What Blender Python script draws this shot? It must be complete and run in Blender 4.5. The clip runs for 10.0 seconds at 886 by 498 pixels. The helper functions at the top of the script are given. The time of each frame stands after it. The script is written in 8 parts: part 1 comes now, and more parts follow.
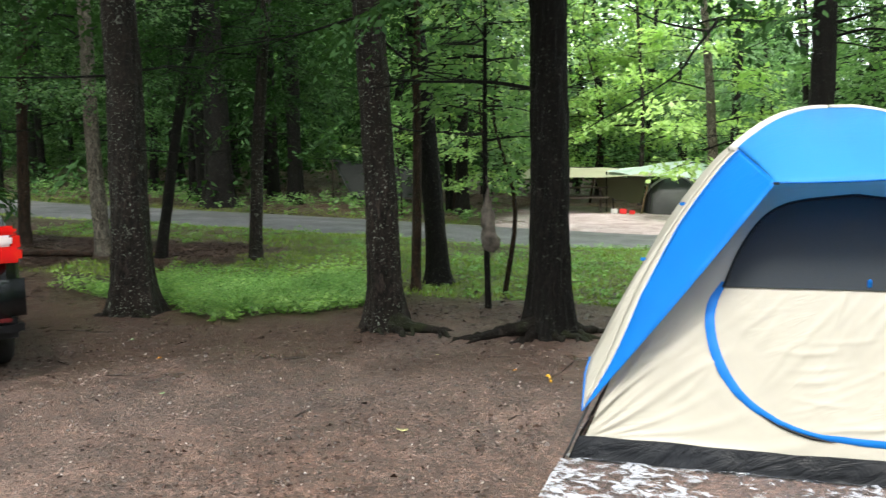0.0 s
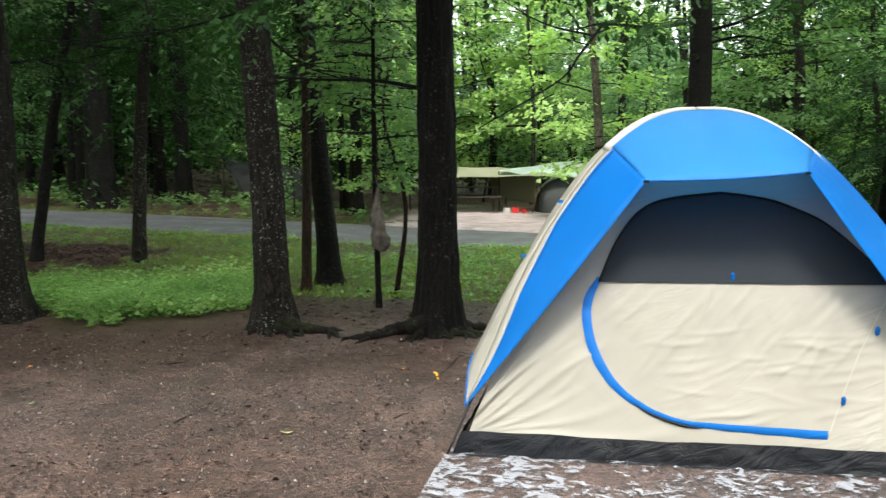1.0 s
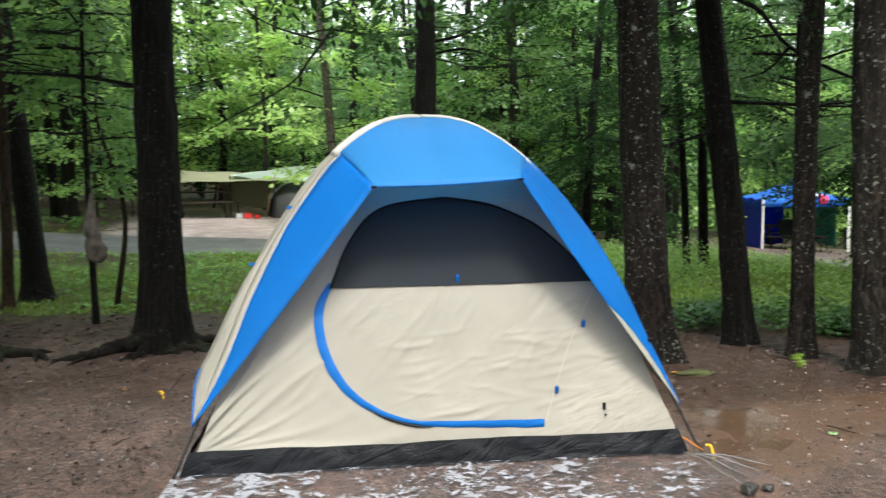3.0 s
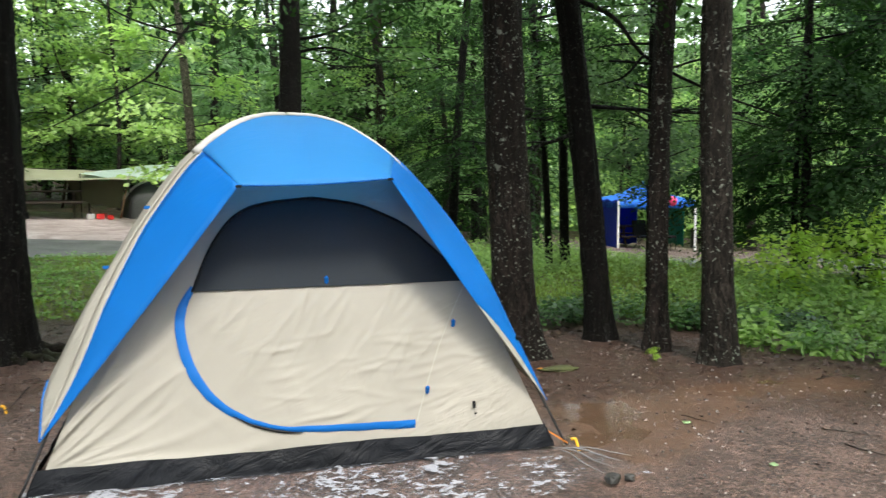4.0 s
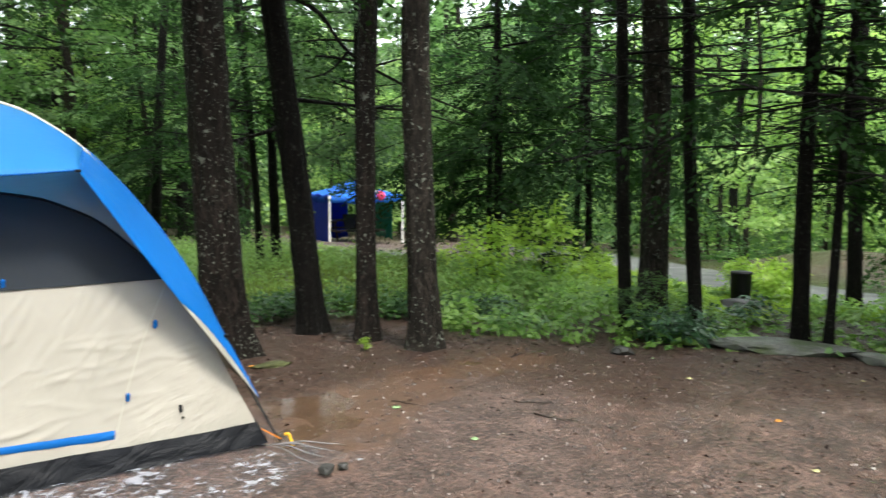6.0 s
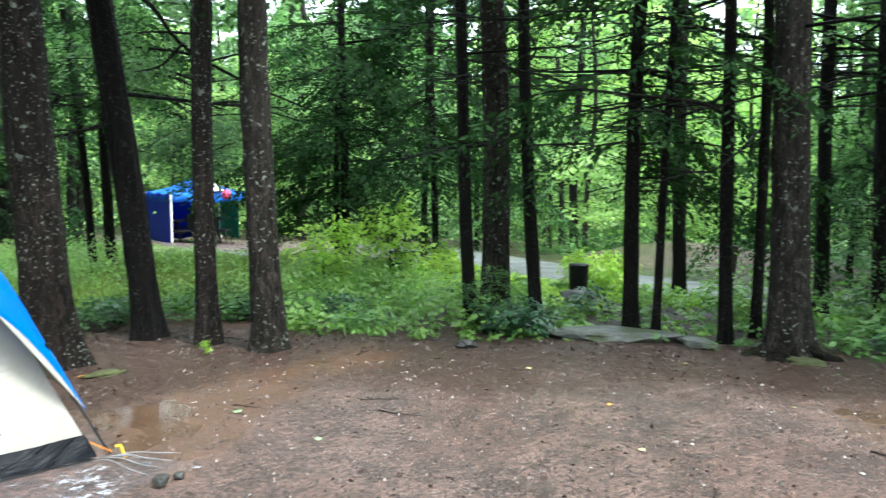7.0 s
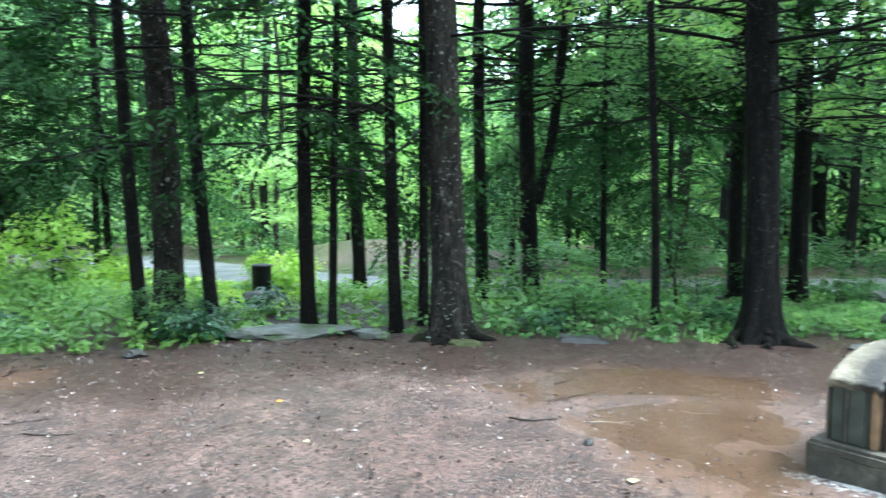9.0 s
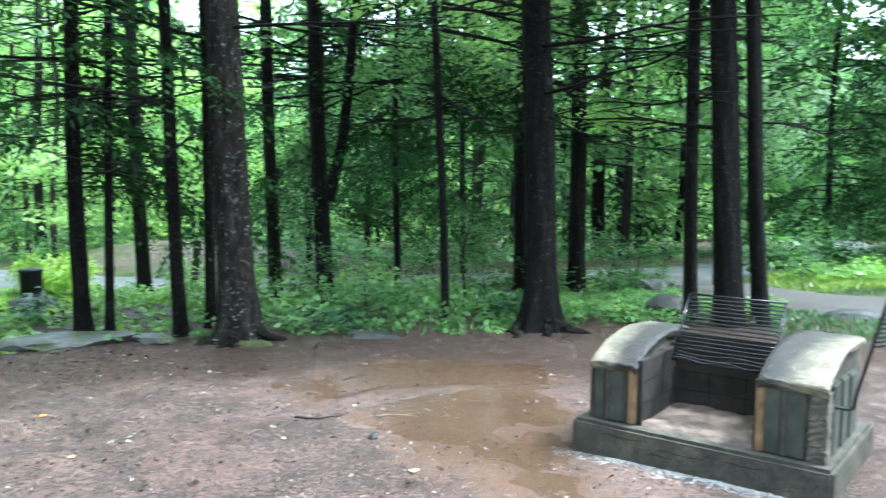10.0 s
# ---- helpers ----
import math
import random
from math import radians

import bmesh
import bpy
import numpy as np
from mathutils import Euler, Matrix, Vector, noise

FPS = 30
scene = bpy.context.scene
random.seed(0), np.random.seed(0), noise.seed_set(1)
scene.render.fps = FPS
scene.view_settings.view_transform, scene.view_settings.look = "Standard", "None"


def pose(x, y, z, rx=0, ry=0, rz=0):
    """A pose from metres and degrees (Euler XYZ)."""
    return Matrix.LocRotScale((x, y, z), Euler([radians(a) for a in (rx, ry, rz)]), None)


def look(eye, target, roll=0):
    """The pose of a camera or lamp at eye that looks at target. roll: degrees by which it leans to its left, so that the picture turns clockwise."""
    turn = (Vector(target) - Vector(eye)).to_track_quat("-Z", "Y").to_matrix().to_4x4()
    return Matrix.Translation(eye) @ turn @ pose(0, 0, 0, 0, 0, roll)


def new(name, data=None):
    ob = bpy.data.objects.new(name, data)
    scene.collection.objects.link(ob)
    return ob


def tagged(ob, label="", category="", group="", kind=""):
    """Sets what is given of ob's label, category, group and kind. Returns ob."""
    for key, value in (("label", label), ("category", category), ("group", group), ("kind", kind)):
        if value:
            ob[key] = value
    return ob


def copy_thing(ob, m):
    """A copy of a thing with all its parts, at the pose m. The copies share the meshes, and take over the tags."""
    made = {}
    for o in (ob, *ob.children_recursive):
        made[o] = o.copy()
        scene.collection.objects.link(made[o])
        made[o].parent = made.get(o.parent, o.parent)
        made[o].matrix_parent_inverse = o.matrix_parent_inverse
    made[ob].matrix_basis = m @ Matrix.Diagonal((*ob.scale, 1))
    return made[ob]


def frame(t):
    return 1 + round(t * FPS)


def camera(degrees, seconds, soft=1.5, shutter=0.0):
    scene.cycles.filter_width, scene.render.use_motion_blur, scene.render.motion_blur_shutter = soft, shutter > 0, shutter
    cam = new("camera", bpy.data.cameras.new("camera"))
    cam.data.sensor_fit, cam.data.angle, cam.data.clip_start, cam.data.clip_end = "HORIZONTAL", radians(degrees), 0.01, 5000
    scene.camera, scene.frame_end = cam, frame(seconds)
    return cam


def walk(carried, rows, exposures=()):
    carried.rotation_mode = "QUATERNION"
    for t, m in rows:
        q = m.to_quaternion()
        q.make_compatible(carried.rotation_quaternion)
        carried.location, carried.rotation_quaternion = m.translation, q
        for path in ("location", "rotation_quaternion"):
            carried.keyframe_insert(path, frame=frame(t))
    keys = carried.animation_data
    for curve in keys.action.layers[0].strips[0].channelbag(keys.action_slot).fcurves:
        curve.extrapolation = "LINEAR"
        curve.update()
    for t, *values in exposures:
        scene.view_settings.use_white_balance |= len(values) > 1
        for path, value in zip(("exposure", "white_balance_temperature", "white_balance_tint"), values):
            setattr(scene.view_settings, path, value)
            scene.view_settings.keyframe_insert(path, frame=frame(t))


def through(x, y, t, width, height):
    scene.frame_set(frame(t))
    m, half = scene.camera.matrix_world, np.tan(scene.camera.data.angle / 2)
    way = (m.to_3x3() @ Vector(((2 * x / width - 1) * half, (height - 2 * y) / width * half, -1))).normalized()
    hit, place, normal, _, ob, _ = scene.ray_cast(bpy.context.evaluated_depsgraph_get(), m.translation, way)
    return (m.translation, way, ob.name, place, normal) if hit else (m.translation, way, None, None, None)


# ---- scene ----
cam = camera(56.5, 10.0, soft=1.3, shutter=0.45)
PATH = [
    (0, (-0.602, -4.45, 1.621), (-1.252, -2.567, 1.434), -1.1),
    (0.5, (-0.561, -4.446, 1.62), (-1.09, -2.526, 1.435), -1.1),
    (1, (-0.519, -4.425, 1.611), (-0.93, -2.477, 1.419), -1.0),
    (1.5, (-0.497, -4.427, 1.61), (-0.808, -2.461, 1.409), -0.9),
    (2, (-0.484, -4.411, 1.611), (-0.655, -2.428, 1.414), -1.1),
    (2.5, (-0.483, -4.374, 1.616), (-0.457, -2.383, 1.424), -1.0),
    (4, (-0.496, -4.3, 1.609), (0.04, -2.383, 1.418), -0.2),
    (4.5, (-0.498, -4.285, 1.608), (0.162, -2.407, 1.415), -0.2),
    (5, (-0.506, -4.304, 1.608), (0.287, -2.477, 1.421), -0.5),
    (5.5, (-0.488, -4.298, 1.605), (0.482, -2.56, 1.415), -0.4),
    (6, (-0.464, -4.293, 1.596), (0.69, -2.672, 1.394), 0.3),
    (7.5, (-0.369, -4.395, 1.594), (1.169, -3.133, 1.39), 0.0),
    (8, (-0.337, -4.459, 1.588), (1.311, -3.343, 1.386), 0.1),
    (8.5, (-0.338, -4.51, 1.592), (1.398, -3.537, 1.39), 0.1),
    (9, (-0.319, -4.576, 1.582), (1.504, -3.779, 1.379), -0.1),
    (9.5, (-0.284, -4.635, 1.573), (1.62, -4.059, 1.368), -0.0),
    (10, (-0.259, -4.698, 1.56), (1.7, -4.351, 1.355), 0.2),
]
walk(cam, [(t, look(eye, target, roll)) for t, eye, target, roll in PATH], exposures=[(0.0, 1.98, 6500, 8), (0.5, 1.66, 6500, 8), (1.0, 1.69, 6500, 8), (1.5, 1.58, 6500, 8), (5.0, 1.46, 6500, 10), (6.2, 1.72, 6500, 9), (7.4, 2.36, 5500, 3), (10.0, 2.6, 5250, 3)])

# ---- light: an overcast sky, with a broad, faint sun ----
SUN_EL, SUN_ROT = 60.0, 172.0
world = bpy.data.worlds.new("world")
scene.world = world
world.use_nodes = True
wn, wl = world.node_tree.nodes, world.node_tree.links
sky = wn.new("ShaderNodeTexSky")
sky.sky_type = "NISHITA"
sky.sun_disc = False
sky.sun_elevation, sky.sun_rotation = radians(SUN_EL), radians(SUN_ROT)
sky.air_density, sky.dust_density, sky.ozone_density = 1.0, 6.0, 1.0
veil = wn.new("ShaderNodeMixRGB")
veil.inputs[0].default_value = 0.75
veil.inputs[2].default_value = (8.0, 8.6, 8.8, 1)
wl.new(sky.outputs[0], veil.inputs[1])
wl.new(veil.outputs[0], wn["Background"].inputs[0])
wn["Background"].inputs[1].default_value = 0.14
sun_data = bpy.data.lights.new("sun", "SUN")
sun_data.energy, sun_data.angle, sun_data.color = 1.5, radians(14), (1.0, 0.97, 0.9)
sun = new("sun", sun_data)
az, el = radians(SUN_ROT), radians(SUN_EL)
sun.matrix_world = look((math.sin(az) * math.cos(el) * 30, math.cos(az) * math.cos(el) * 30, math.sin(el) * 30), (0, 0, 0))


# ---- materials ----
class Nodes:
    """Short forms for a node material."""

    def __init__(self, name):
        self.mat = bpy.data.materials.new(name)
        self.mat.use_nodes = True
        self.n, self.l = self.mat.node_tree.nodes, self.mat.node_tree.links
        self.bsdf, self.out = self.n["Principled BSDF"], self.n["Material Output"]
        self.co = self.n.new("ShaderNodeTexCoord").outputs["Object"]

    def put(self, value, socket):
        if isinstance(value, bpy.types.NodeSocket):
            self.l.new(value, socket)
        elif isinstance(value, (tuple, list)) and len(value) == 3 and socket.type == "RGBA":
            socket.default_value = (*value, 1)
        else:
            socket.default_value = value

    def set(self, **kw):
        names = dict(color="Base Color", rough="Roughness", metal="Metallic", spec="Specular IOR Level", bump="Normal", coat="Coat Weight", alpha="Alpha", glass="Transmission Weight", glow="Emission Color", power="Emission Strength")
        for k, v in kw.items():
            self.put(v, self.bsdf.inputs[names[k]])
        return self.mat

    def stretch(self, sx, sy, sz, src=None):
        m = self.n.new("ShaderNodeMapping")
        m.inputs["Scale"].default_value = (sx, sy, sz)
        self.l.new(src or self.co, m.inputs[0])
        return m.outputs[0]

    def along(self, dx, dz, long):
        """Coordinates drawn out along one way in the x-z plane."""
        m = self.n.new("ShaderNodeMapping")
        m.vector_type = "TEXTURE"
        m.inputs["Rotation"].default_value = (0, -math.atan2(dz, dx), 0)
        m.inputs["Scale"].default_value = (long, 1, 1)
        self.l.new(self.co, m.inputs[0])
        return m.outputs[0]

    def noise(self, scale, detail=4.0, rough=0.55, co=None, twist=0.0):
        t = self.n.new("ShaderNodeTexNoise")
        self.l.new(co or self.co, t.inputs["Vector"])
        t.inputs["Scale"].default_value, t.inputs["Detail"].default_value, t.inputs["Roughness"].default_value = scale, detail, rough
        t.inputs["Distortion"].default_value = twist
        return t.outputs["Fac"]

    def cells(self, scale, co=None, feature="F1", out="Distance"):
        t = self.n.new("ShaderNodeTexVoronoi")
        t.feature = feature
        self.l.new(co or self.co, t.inputs["Vector"])
        t.inputs["Scale"].default_value = scale
        return t.outputs[out]

    def ramp(self, fac, *stops):
        r = self.n.new("ShaderNodeValToRGB")
        e = r.color_ramp.elements
        while len(e) < len(stops):
            e.new(0.5)
        for one, (at, c) in zip(e, stops):
            one.position, one.color = at, (*c, 1) if isinstance(c, tuple) else (c, c, c, 1)
        self.l.new(fac, r.inputs[0])
        return r.outputs[0]

    def mix(self, fac, a, b, kind="MIX"):
        m = self.n.new("ShaderNodeMixRGB")
        m.blend_type = kind
        for v, s in zip((fac, a, b), m.inputs):
            self.put(v, s)
        return m.outputs[0]

    def math(self, kind, a, b=0.0):
        m = self.n.new("ShaderNodeMath")
        m.operation = kind
        self.put(a, m.inputs[0]), self.put(b, m.inputs[1])
        return m.outputs[0]

    def bump(self, height, strength=0.4, far=0.01, under=None):
        b = self.n.new("ShaderNodeBump")
        b.inputs["Strength"].default_value, b.inputs["Distance"].default_value = strength, far
        self.l.new(height, b.inputs["Height"])
        if under:
            self.l.new(under, b.inputs["Normal"])
        return b.outputs[0]

    def attr(self, name):
        a = self.n.new("ShaderNodeAttribute")
        a.attribute_name = name
        return a.outputs["Fac"]

    def each(self):
        return self.n.new("ShaderNodeObjectInfo").outputs["Random"]

    def island(self):
        return self.n.new("ShaderNodeNewGeometry").outputs["Random Per Island"]

    def thin(self, color, share):
        """Light also comes through: a translucent share beside the surface."""
        t = self.n.new("ShaderNodeBsdfTranslucent")
        self.put(color, t.inputs[0])
        m = self.n.new("ShaderNodeMixShader")
        m.inputs[0].default_value = share
        self.l.new(self.bsdf.outputs[0], m.inputs[1]), self.l.new(t.outputs[0], m.inputs[2])
        self.l.new(m.outputs[0], self.out.inputs[0])
        return self.mat

    def sheer(self, share):
        """Part of the light goes straight through."""
        t = self.n.new("ShaderNodeBsdfTransparent")
        m = self.n.new("ShaderNodeMixShader")
        self.put(share, m.inputs[0])
        self.l.new(self.bsdf.outputs[0], m.inputs[1]), self.l.new(t.outputs[0], m.inputs[2])
        self.l.new(m.outputs[0], self.out.inputs[0])
        return self.mat


def plain(name, color, rough=0.6, metal=0.0, vary=0.25, scale=12.0, bump=0.15, spec=0.5):
    """A surface with a slight unevenness of colour and relief."""
    k = Nodes(name)
    g = k.noise(scale, 5)
    dark = tuple(c * (1 - vary) for c in color)
    light = tuple(min(1, c * (1 + vary)) for c in color)
    return k.set(color=k.ramp(g, (0.3, dark), (0.7, light)), rough=rough, metal=metal, spec=spec, bump=k.bump(k.noise(scale * 6, 3), bump, 0.004))


def leaf_material(name, dark, light, through, share=0.35, rough=0.4, spec=0.4):
    """Leaves: tone differs leaf by leaf, bough by bough and plant by plant."""
    k = Nodes(name)
    tone = k.math("ADD", k.math("MULTIPLY", k.island(), 0.22), k.math("MULTIPLY", k.noise(0.9, 3, 0.6), 0.78))
    tone = k.math("ADD", tone, k.math("MULTIPLY", k.each(), 0.25))
    c = k.ramp(tone, (0.32, dark), (0.6, tuple(0.45 * a + 0.55 * b for a, b in zip(light, dark))), (0.92, light))
    c2 = k.mix(1.0, c, through, "MULTIPLY")
    k.set(color=c, rough=rough, spec=spec)
    return k.thin(c2, share)


def bark_material(name, deep, ridge, fleck=0.5, fleck_size=26.0, moss=0.0):
    k = Nodes(name)
    s = k.stretch(1, 1, 0.3)
    big = k.noise(22, 7, 0.7, s, 1.0)
    fine = k.noise(80, 4, 0.65, k.stretch(1, 1, 0.4))
    rise = k.math("ADD", k.math("MULTIPLY", big, 0.7), k.math("MULTIPLY", fine, 0.3))
    c = k.ramp(rise, (0.42, tuple(0.6 * v for v in deep)), (0.51, tuple(0.45 * v for v in ridge)), (0.59, tuple(1.3 * v for v in ridge)))
    c = k.mix(k.ramp(k.noise(1.1, 4, 0.6), (0.4, 0.0), (0.66, 0.75)), c, tuple(v * 0.4 for v in ridge))
    spots = k.ramp(k.noise(fleck_size * 2.9, 3, 0.5, None, 0.5), (0.63, 0.0), (0.66, fleck))
    blots = k.ramp(k.noise(fleck_size * 0.45, 6, 0.7), (0.635, 0.0), (0.67, fleck * 0.8))
    where = k.ramp(k.noise(2.3, 4, 0.65), (0.36, 0.0), (0.55, 1.0))
    lichen = k.math("MULTIPLY", k.math("MAXIMUM", spots, blots), where)
    c = k.mix(lichen, c, k.ramp(k.noise(9), (0.4, (0.26, 0.27, 0.23)), (0.6, (0.33, 0.38, 0.31))))
    if moss:
        c = k.mix(k.ramp(k.noise(3.2, 5), (0.5, 0.0), (0.68, moss)), c, (0.05, 0.075, 0.02))
    return k.set(color=c, rough=k.ramp(big, (0.3, 0.42), (0.7, 0.85)), spec=0.12, bump=k.bump(rise, 1.0, 0.08))


M = {}
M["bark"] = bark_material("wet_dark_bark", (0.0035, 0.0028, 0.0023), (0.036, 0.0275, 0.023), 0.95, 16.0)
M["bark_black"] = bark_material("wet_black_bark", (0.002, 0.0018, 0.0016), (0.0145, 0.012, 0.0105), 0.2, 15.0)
M["bark_red"] = bark_material("reddish_bark", (0.01, 0.006, 0.004), (0.055, 0.031, 0.021), 0.35, 40)
M["bark_grey"] = bark_material("grey_lichen_bark", (0.005, 0.0042, 0.0035), (0.06, 0.05, 0.041), 1.0, 10.5)
M["bark_pale"] = bark_material("pale_birch_bark", (0.022, 0.017, 0.013), (0.25, 0.215, 0.175), 0.5, 14)
M["bark_root"] = bark_material("root_bark", (0.004, 0.003, 0.0025), (0.024, 0.018, 0.0145), 0.3, 30, 0.25)
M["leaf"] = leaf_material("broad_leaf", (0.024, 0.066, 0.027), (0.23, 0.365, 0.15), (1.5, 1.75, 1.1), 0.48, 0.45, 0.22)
# Lit copies of broad leaf and needle: sky glow painted into the green.
M["leaf_lit"] = leaf_material("sunlit_broad_leaf", (0.1, 0.205, 0.065), (0.46, 0.64, 0.23), (1.3, 1.4, 0.9), 0.55)
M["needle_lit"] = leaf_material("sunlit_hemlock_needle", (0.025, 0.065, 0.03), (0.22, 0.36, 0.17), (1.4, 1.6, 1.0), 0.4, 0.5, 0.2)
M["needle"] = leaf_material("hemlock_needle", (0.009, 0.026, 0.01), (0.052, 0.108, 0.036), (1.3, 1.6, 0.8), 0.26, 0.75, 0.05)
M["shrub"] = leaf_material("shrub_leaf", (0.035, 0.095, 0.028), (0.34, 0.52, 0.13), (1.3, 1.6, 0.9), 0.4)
# Darker copy of the shrub leaf: shade among the trunks put into colour.
M["bush"] = leaf_material("shaded_shrub_leaf", (0.024, 0.07, 0.027), (0.22, 0.37, 0.12), (1.3, 1.7, 0.9), 0.38)
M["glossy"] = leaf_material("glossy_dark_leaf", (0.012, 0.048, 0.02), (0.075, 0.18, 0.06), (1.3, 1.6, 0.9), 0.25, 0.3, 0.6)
# Yellow-green weed, its colour raised to carry the open-sky light by the road.
M["weed"] = leaf_material("skylit_weed_leaf", (0.2, 0.36, 0.045), (0.6, 0.78, 0.18), (1.2, 1.25, 0.7), 0.55)
M["fern"] = leaf_material("ground_leaf", (0.058, 0.145, 0.036), (0.29, 0.48, 0.14), (1.2, 1.5, 0.9), 0.35, 0.5, 0.3)
M["grass"] = leaf_material("grass_blade", (0.1, 0.155, 0.025), (0.36, 0.46, 0.1), (1.2, 1.4, 0.7), 0.35)
M["litter"] = leaf_material("fallen_leaf", (0.01, 0.006, 0.0045), (0.085, 0.045, 0.03), (1.0, 1.0, 1.0), 0.1, 0.4)


def ground_material():
    k = Nodes("camp_ground")
    grass, litter, lot, wet = (k.attr(a) for a in ("grass", "litter", "lot", "wet"))
    wet = k.ramp(k.math("ADD", wet, k.math("MULTIPLY", k.math("SUBTRACT", k.noise(5, 6, 0.75), 0.5), 1.5)), (0.34, 0.0), (0.72, 1.0))
    broad, mid, fine = k.noise(0.55, 4), k.noise(5, 5, 0.6), k.noise(60, 4, 0.7)
    earth = k.ramp(mid, (0.3, (0.076, 0.047, 0.038)), (0.5, (0.185, 0.102, 0.076)), (0.72, (0.315, 0.2, 0.157)))
    earth = k.mix(k.ramp(broad, (0.38, 0.0), (0.62, 0.75)), earth, k.ramp(fine, (0.3, (0.132, 0.08, 0.062)), (0.7, (0.315, 0.213, 0.174))))
    grit = k.cells(95, out="Color")
    chips = k.ramp(k.cells(95), (0.12, 1.0), (0.3, 0.0))
    earth = k.mix(k.math("MULTIPLY", chips, 0.8), earth, k.ramp(grit, (0.2, (0.04, 0.027, 0.02)), (0.6, (0.24, 0.18, 0.15)), (0.95, (0.55, 0.5, 0.45))))
    crumbs = k.ramp(k.math("ADD", k.math("MULTIPLY", k.noise(34, 6, 0.8), 0.72), k.math("MULTIPLY", k.noise(2.1, 5, 0.65), 0.28)), (0.483, 0.0), (0.535, 0.88))
    earth = k.mix(crumbs, earth, (0.036, 0.024, 0.019))
    clods = k.ramp(k.math("ADD", k.math("MULTIPLY", k.noise(13, 5, 0.65, None, 0.6), 0.7), k.math("MULTIPLY", k.noise(1.3, 4, 0.6), 0.3)), (0.5, 0.0), (0.57, 0.6))
    earth = k.mix(clods, earth, (0.055, 0.037, 0.03))
    pale = k.ramp(k.noise(52, 3, 0.6), (0.715, 0.0), (0.74, 0.8))
    earth = k.mix(pale, earth, (0.42, 0.36, 0.32))
    leafy = k.ramp(k.noise(18, 6, 0.7), (0.3, (0.022, 0.013, 0.009)), (0.55, (0.075, 0.043, 0.03)), (0.75, (0.19, 0.12, 0.085)))
    turf = k.ramp(k.noise(22, 5, 0.65), (0.3, (0.03, 0.04, 0.012)), (0.55, (0.075, 0.11, 0.022)), (0.75, (0.12, 0.15, 0.04)))
    stone = k.ramp(k.math("ADD", k.math("MULTIPLY", k.noise(40, 5, 0.7), 0.45), k.math("MULTIPLY", k.noise(1.6, 5, 0.7), 0.55)), (0.36, (0.22, 0.145, 0.125)), (0.5, (0.46, 0.37, 0.36)), (0.62, (0.72, 0.65, 0.64)))
    drift = k.ramp(k.math("ADD", k.math("MULTIPLY", k.noise(9, 6, 0.75, None, 0.8), 0.55), k.math("MULTIPLY", litter, 0.5)), (0.44, 0.0), (0.6, 0.9))
    c = k.mix(drift, earth, leafy)
    c = k.mix(grass, c, turf)
    c = k.mix(lot, c, stone)
    c = k.mix(k.math("MULTIPLY", wet, 0.8), c, (0.105, 0.06, 0.036))
    damp = k.ramp(k.math("ADD", k.math("MULTIPLY", broad, 0.6), k.math("MULTIPLY", mid, 0.4)), (0.38, 0.26), (0.62, 0.6))
    rise = k.math("ADD", k.math("MULTIPLY", k.noise(28, 6, 0.7), 0.6), k.math("MULTIPLY", k.cells(95), 0.35))
    relief = k.bump(rise, 1.0, 0.05)
    k.l.new(k.math("SUBTRACT", 1.0, k.math("MULTIPLY", wet, 0.6)), relief.node.inputs["Strength"])
    return k.set(color=c, rough=k.mix(wet, damp, (0.3, 0.3, 0.3)), spec=k.math("SUBTRACT", k.math("SUBTRACT", 0.55, k.math("MULTIPLY", drift, 0.35)), k.math("MULTIPLY", wet, 0.18)), bump=relief)


M["ground"] = ground_material()
k = Nodes("wet_asphalt")
M["asphalt"] = k.set(color=k.ramp(k.noise(45, 5, 0.7), (0.3, (0.056, 0.056, 0.057)), (0.7, (0.125, 0.125, 0.126))), rough=k.ramp(k.noise(1.2, 4), (0.35, 0.4), (0.65, 0.65)), spec=0.45, bump=k.bump(k.noise(160, 2), 0.5, 0.006))
k = Nodes("worn_asphalt")
M["drive"] = k.set(color=k.ramp(k.noise(30, 5, 0.7), (0.3, (0.045, 0.04, 0.037)), (0.7, (0.1, 0.09, 0.082))), rough=0.7, spec=0.3, bump=k.bump(k.noise(140, 2), 0.5, 0.006))
k = Nodes("muddy_water")
M["water"] = k.set(color=k.ramp(k.noise(2.5, 4), (0.3, (0.082, 0.046, 0.022)), (0.7, (0.135, 0.084, 0.046))), rough=0.12, spec=0.35, bump=k.bump(k.noise(9, 2), 0.1, 0.01))
k.sheer(0.6)


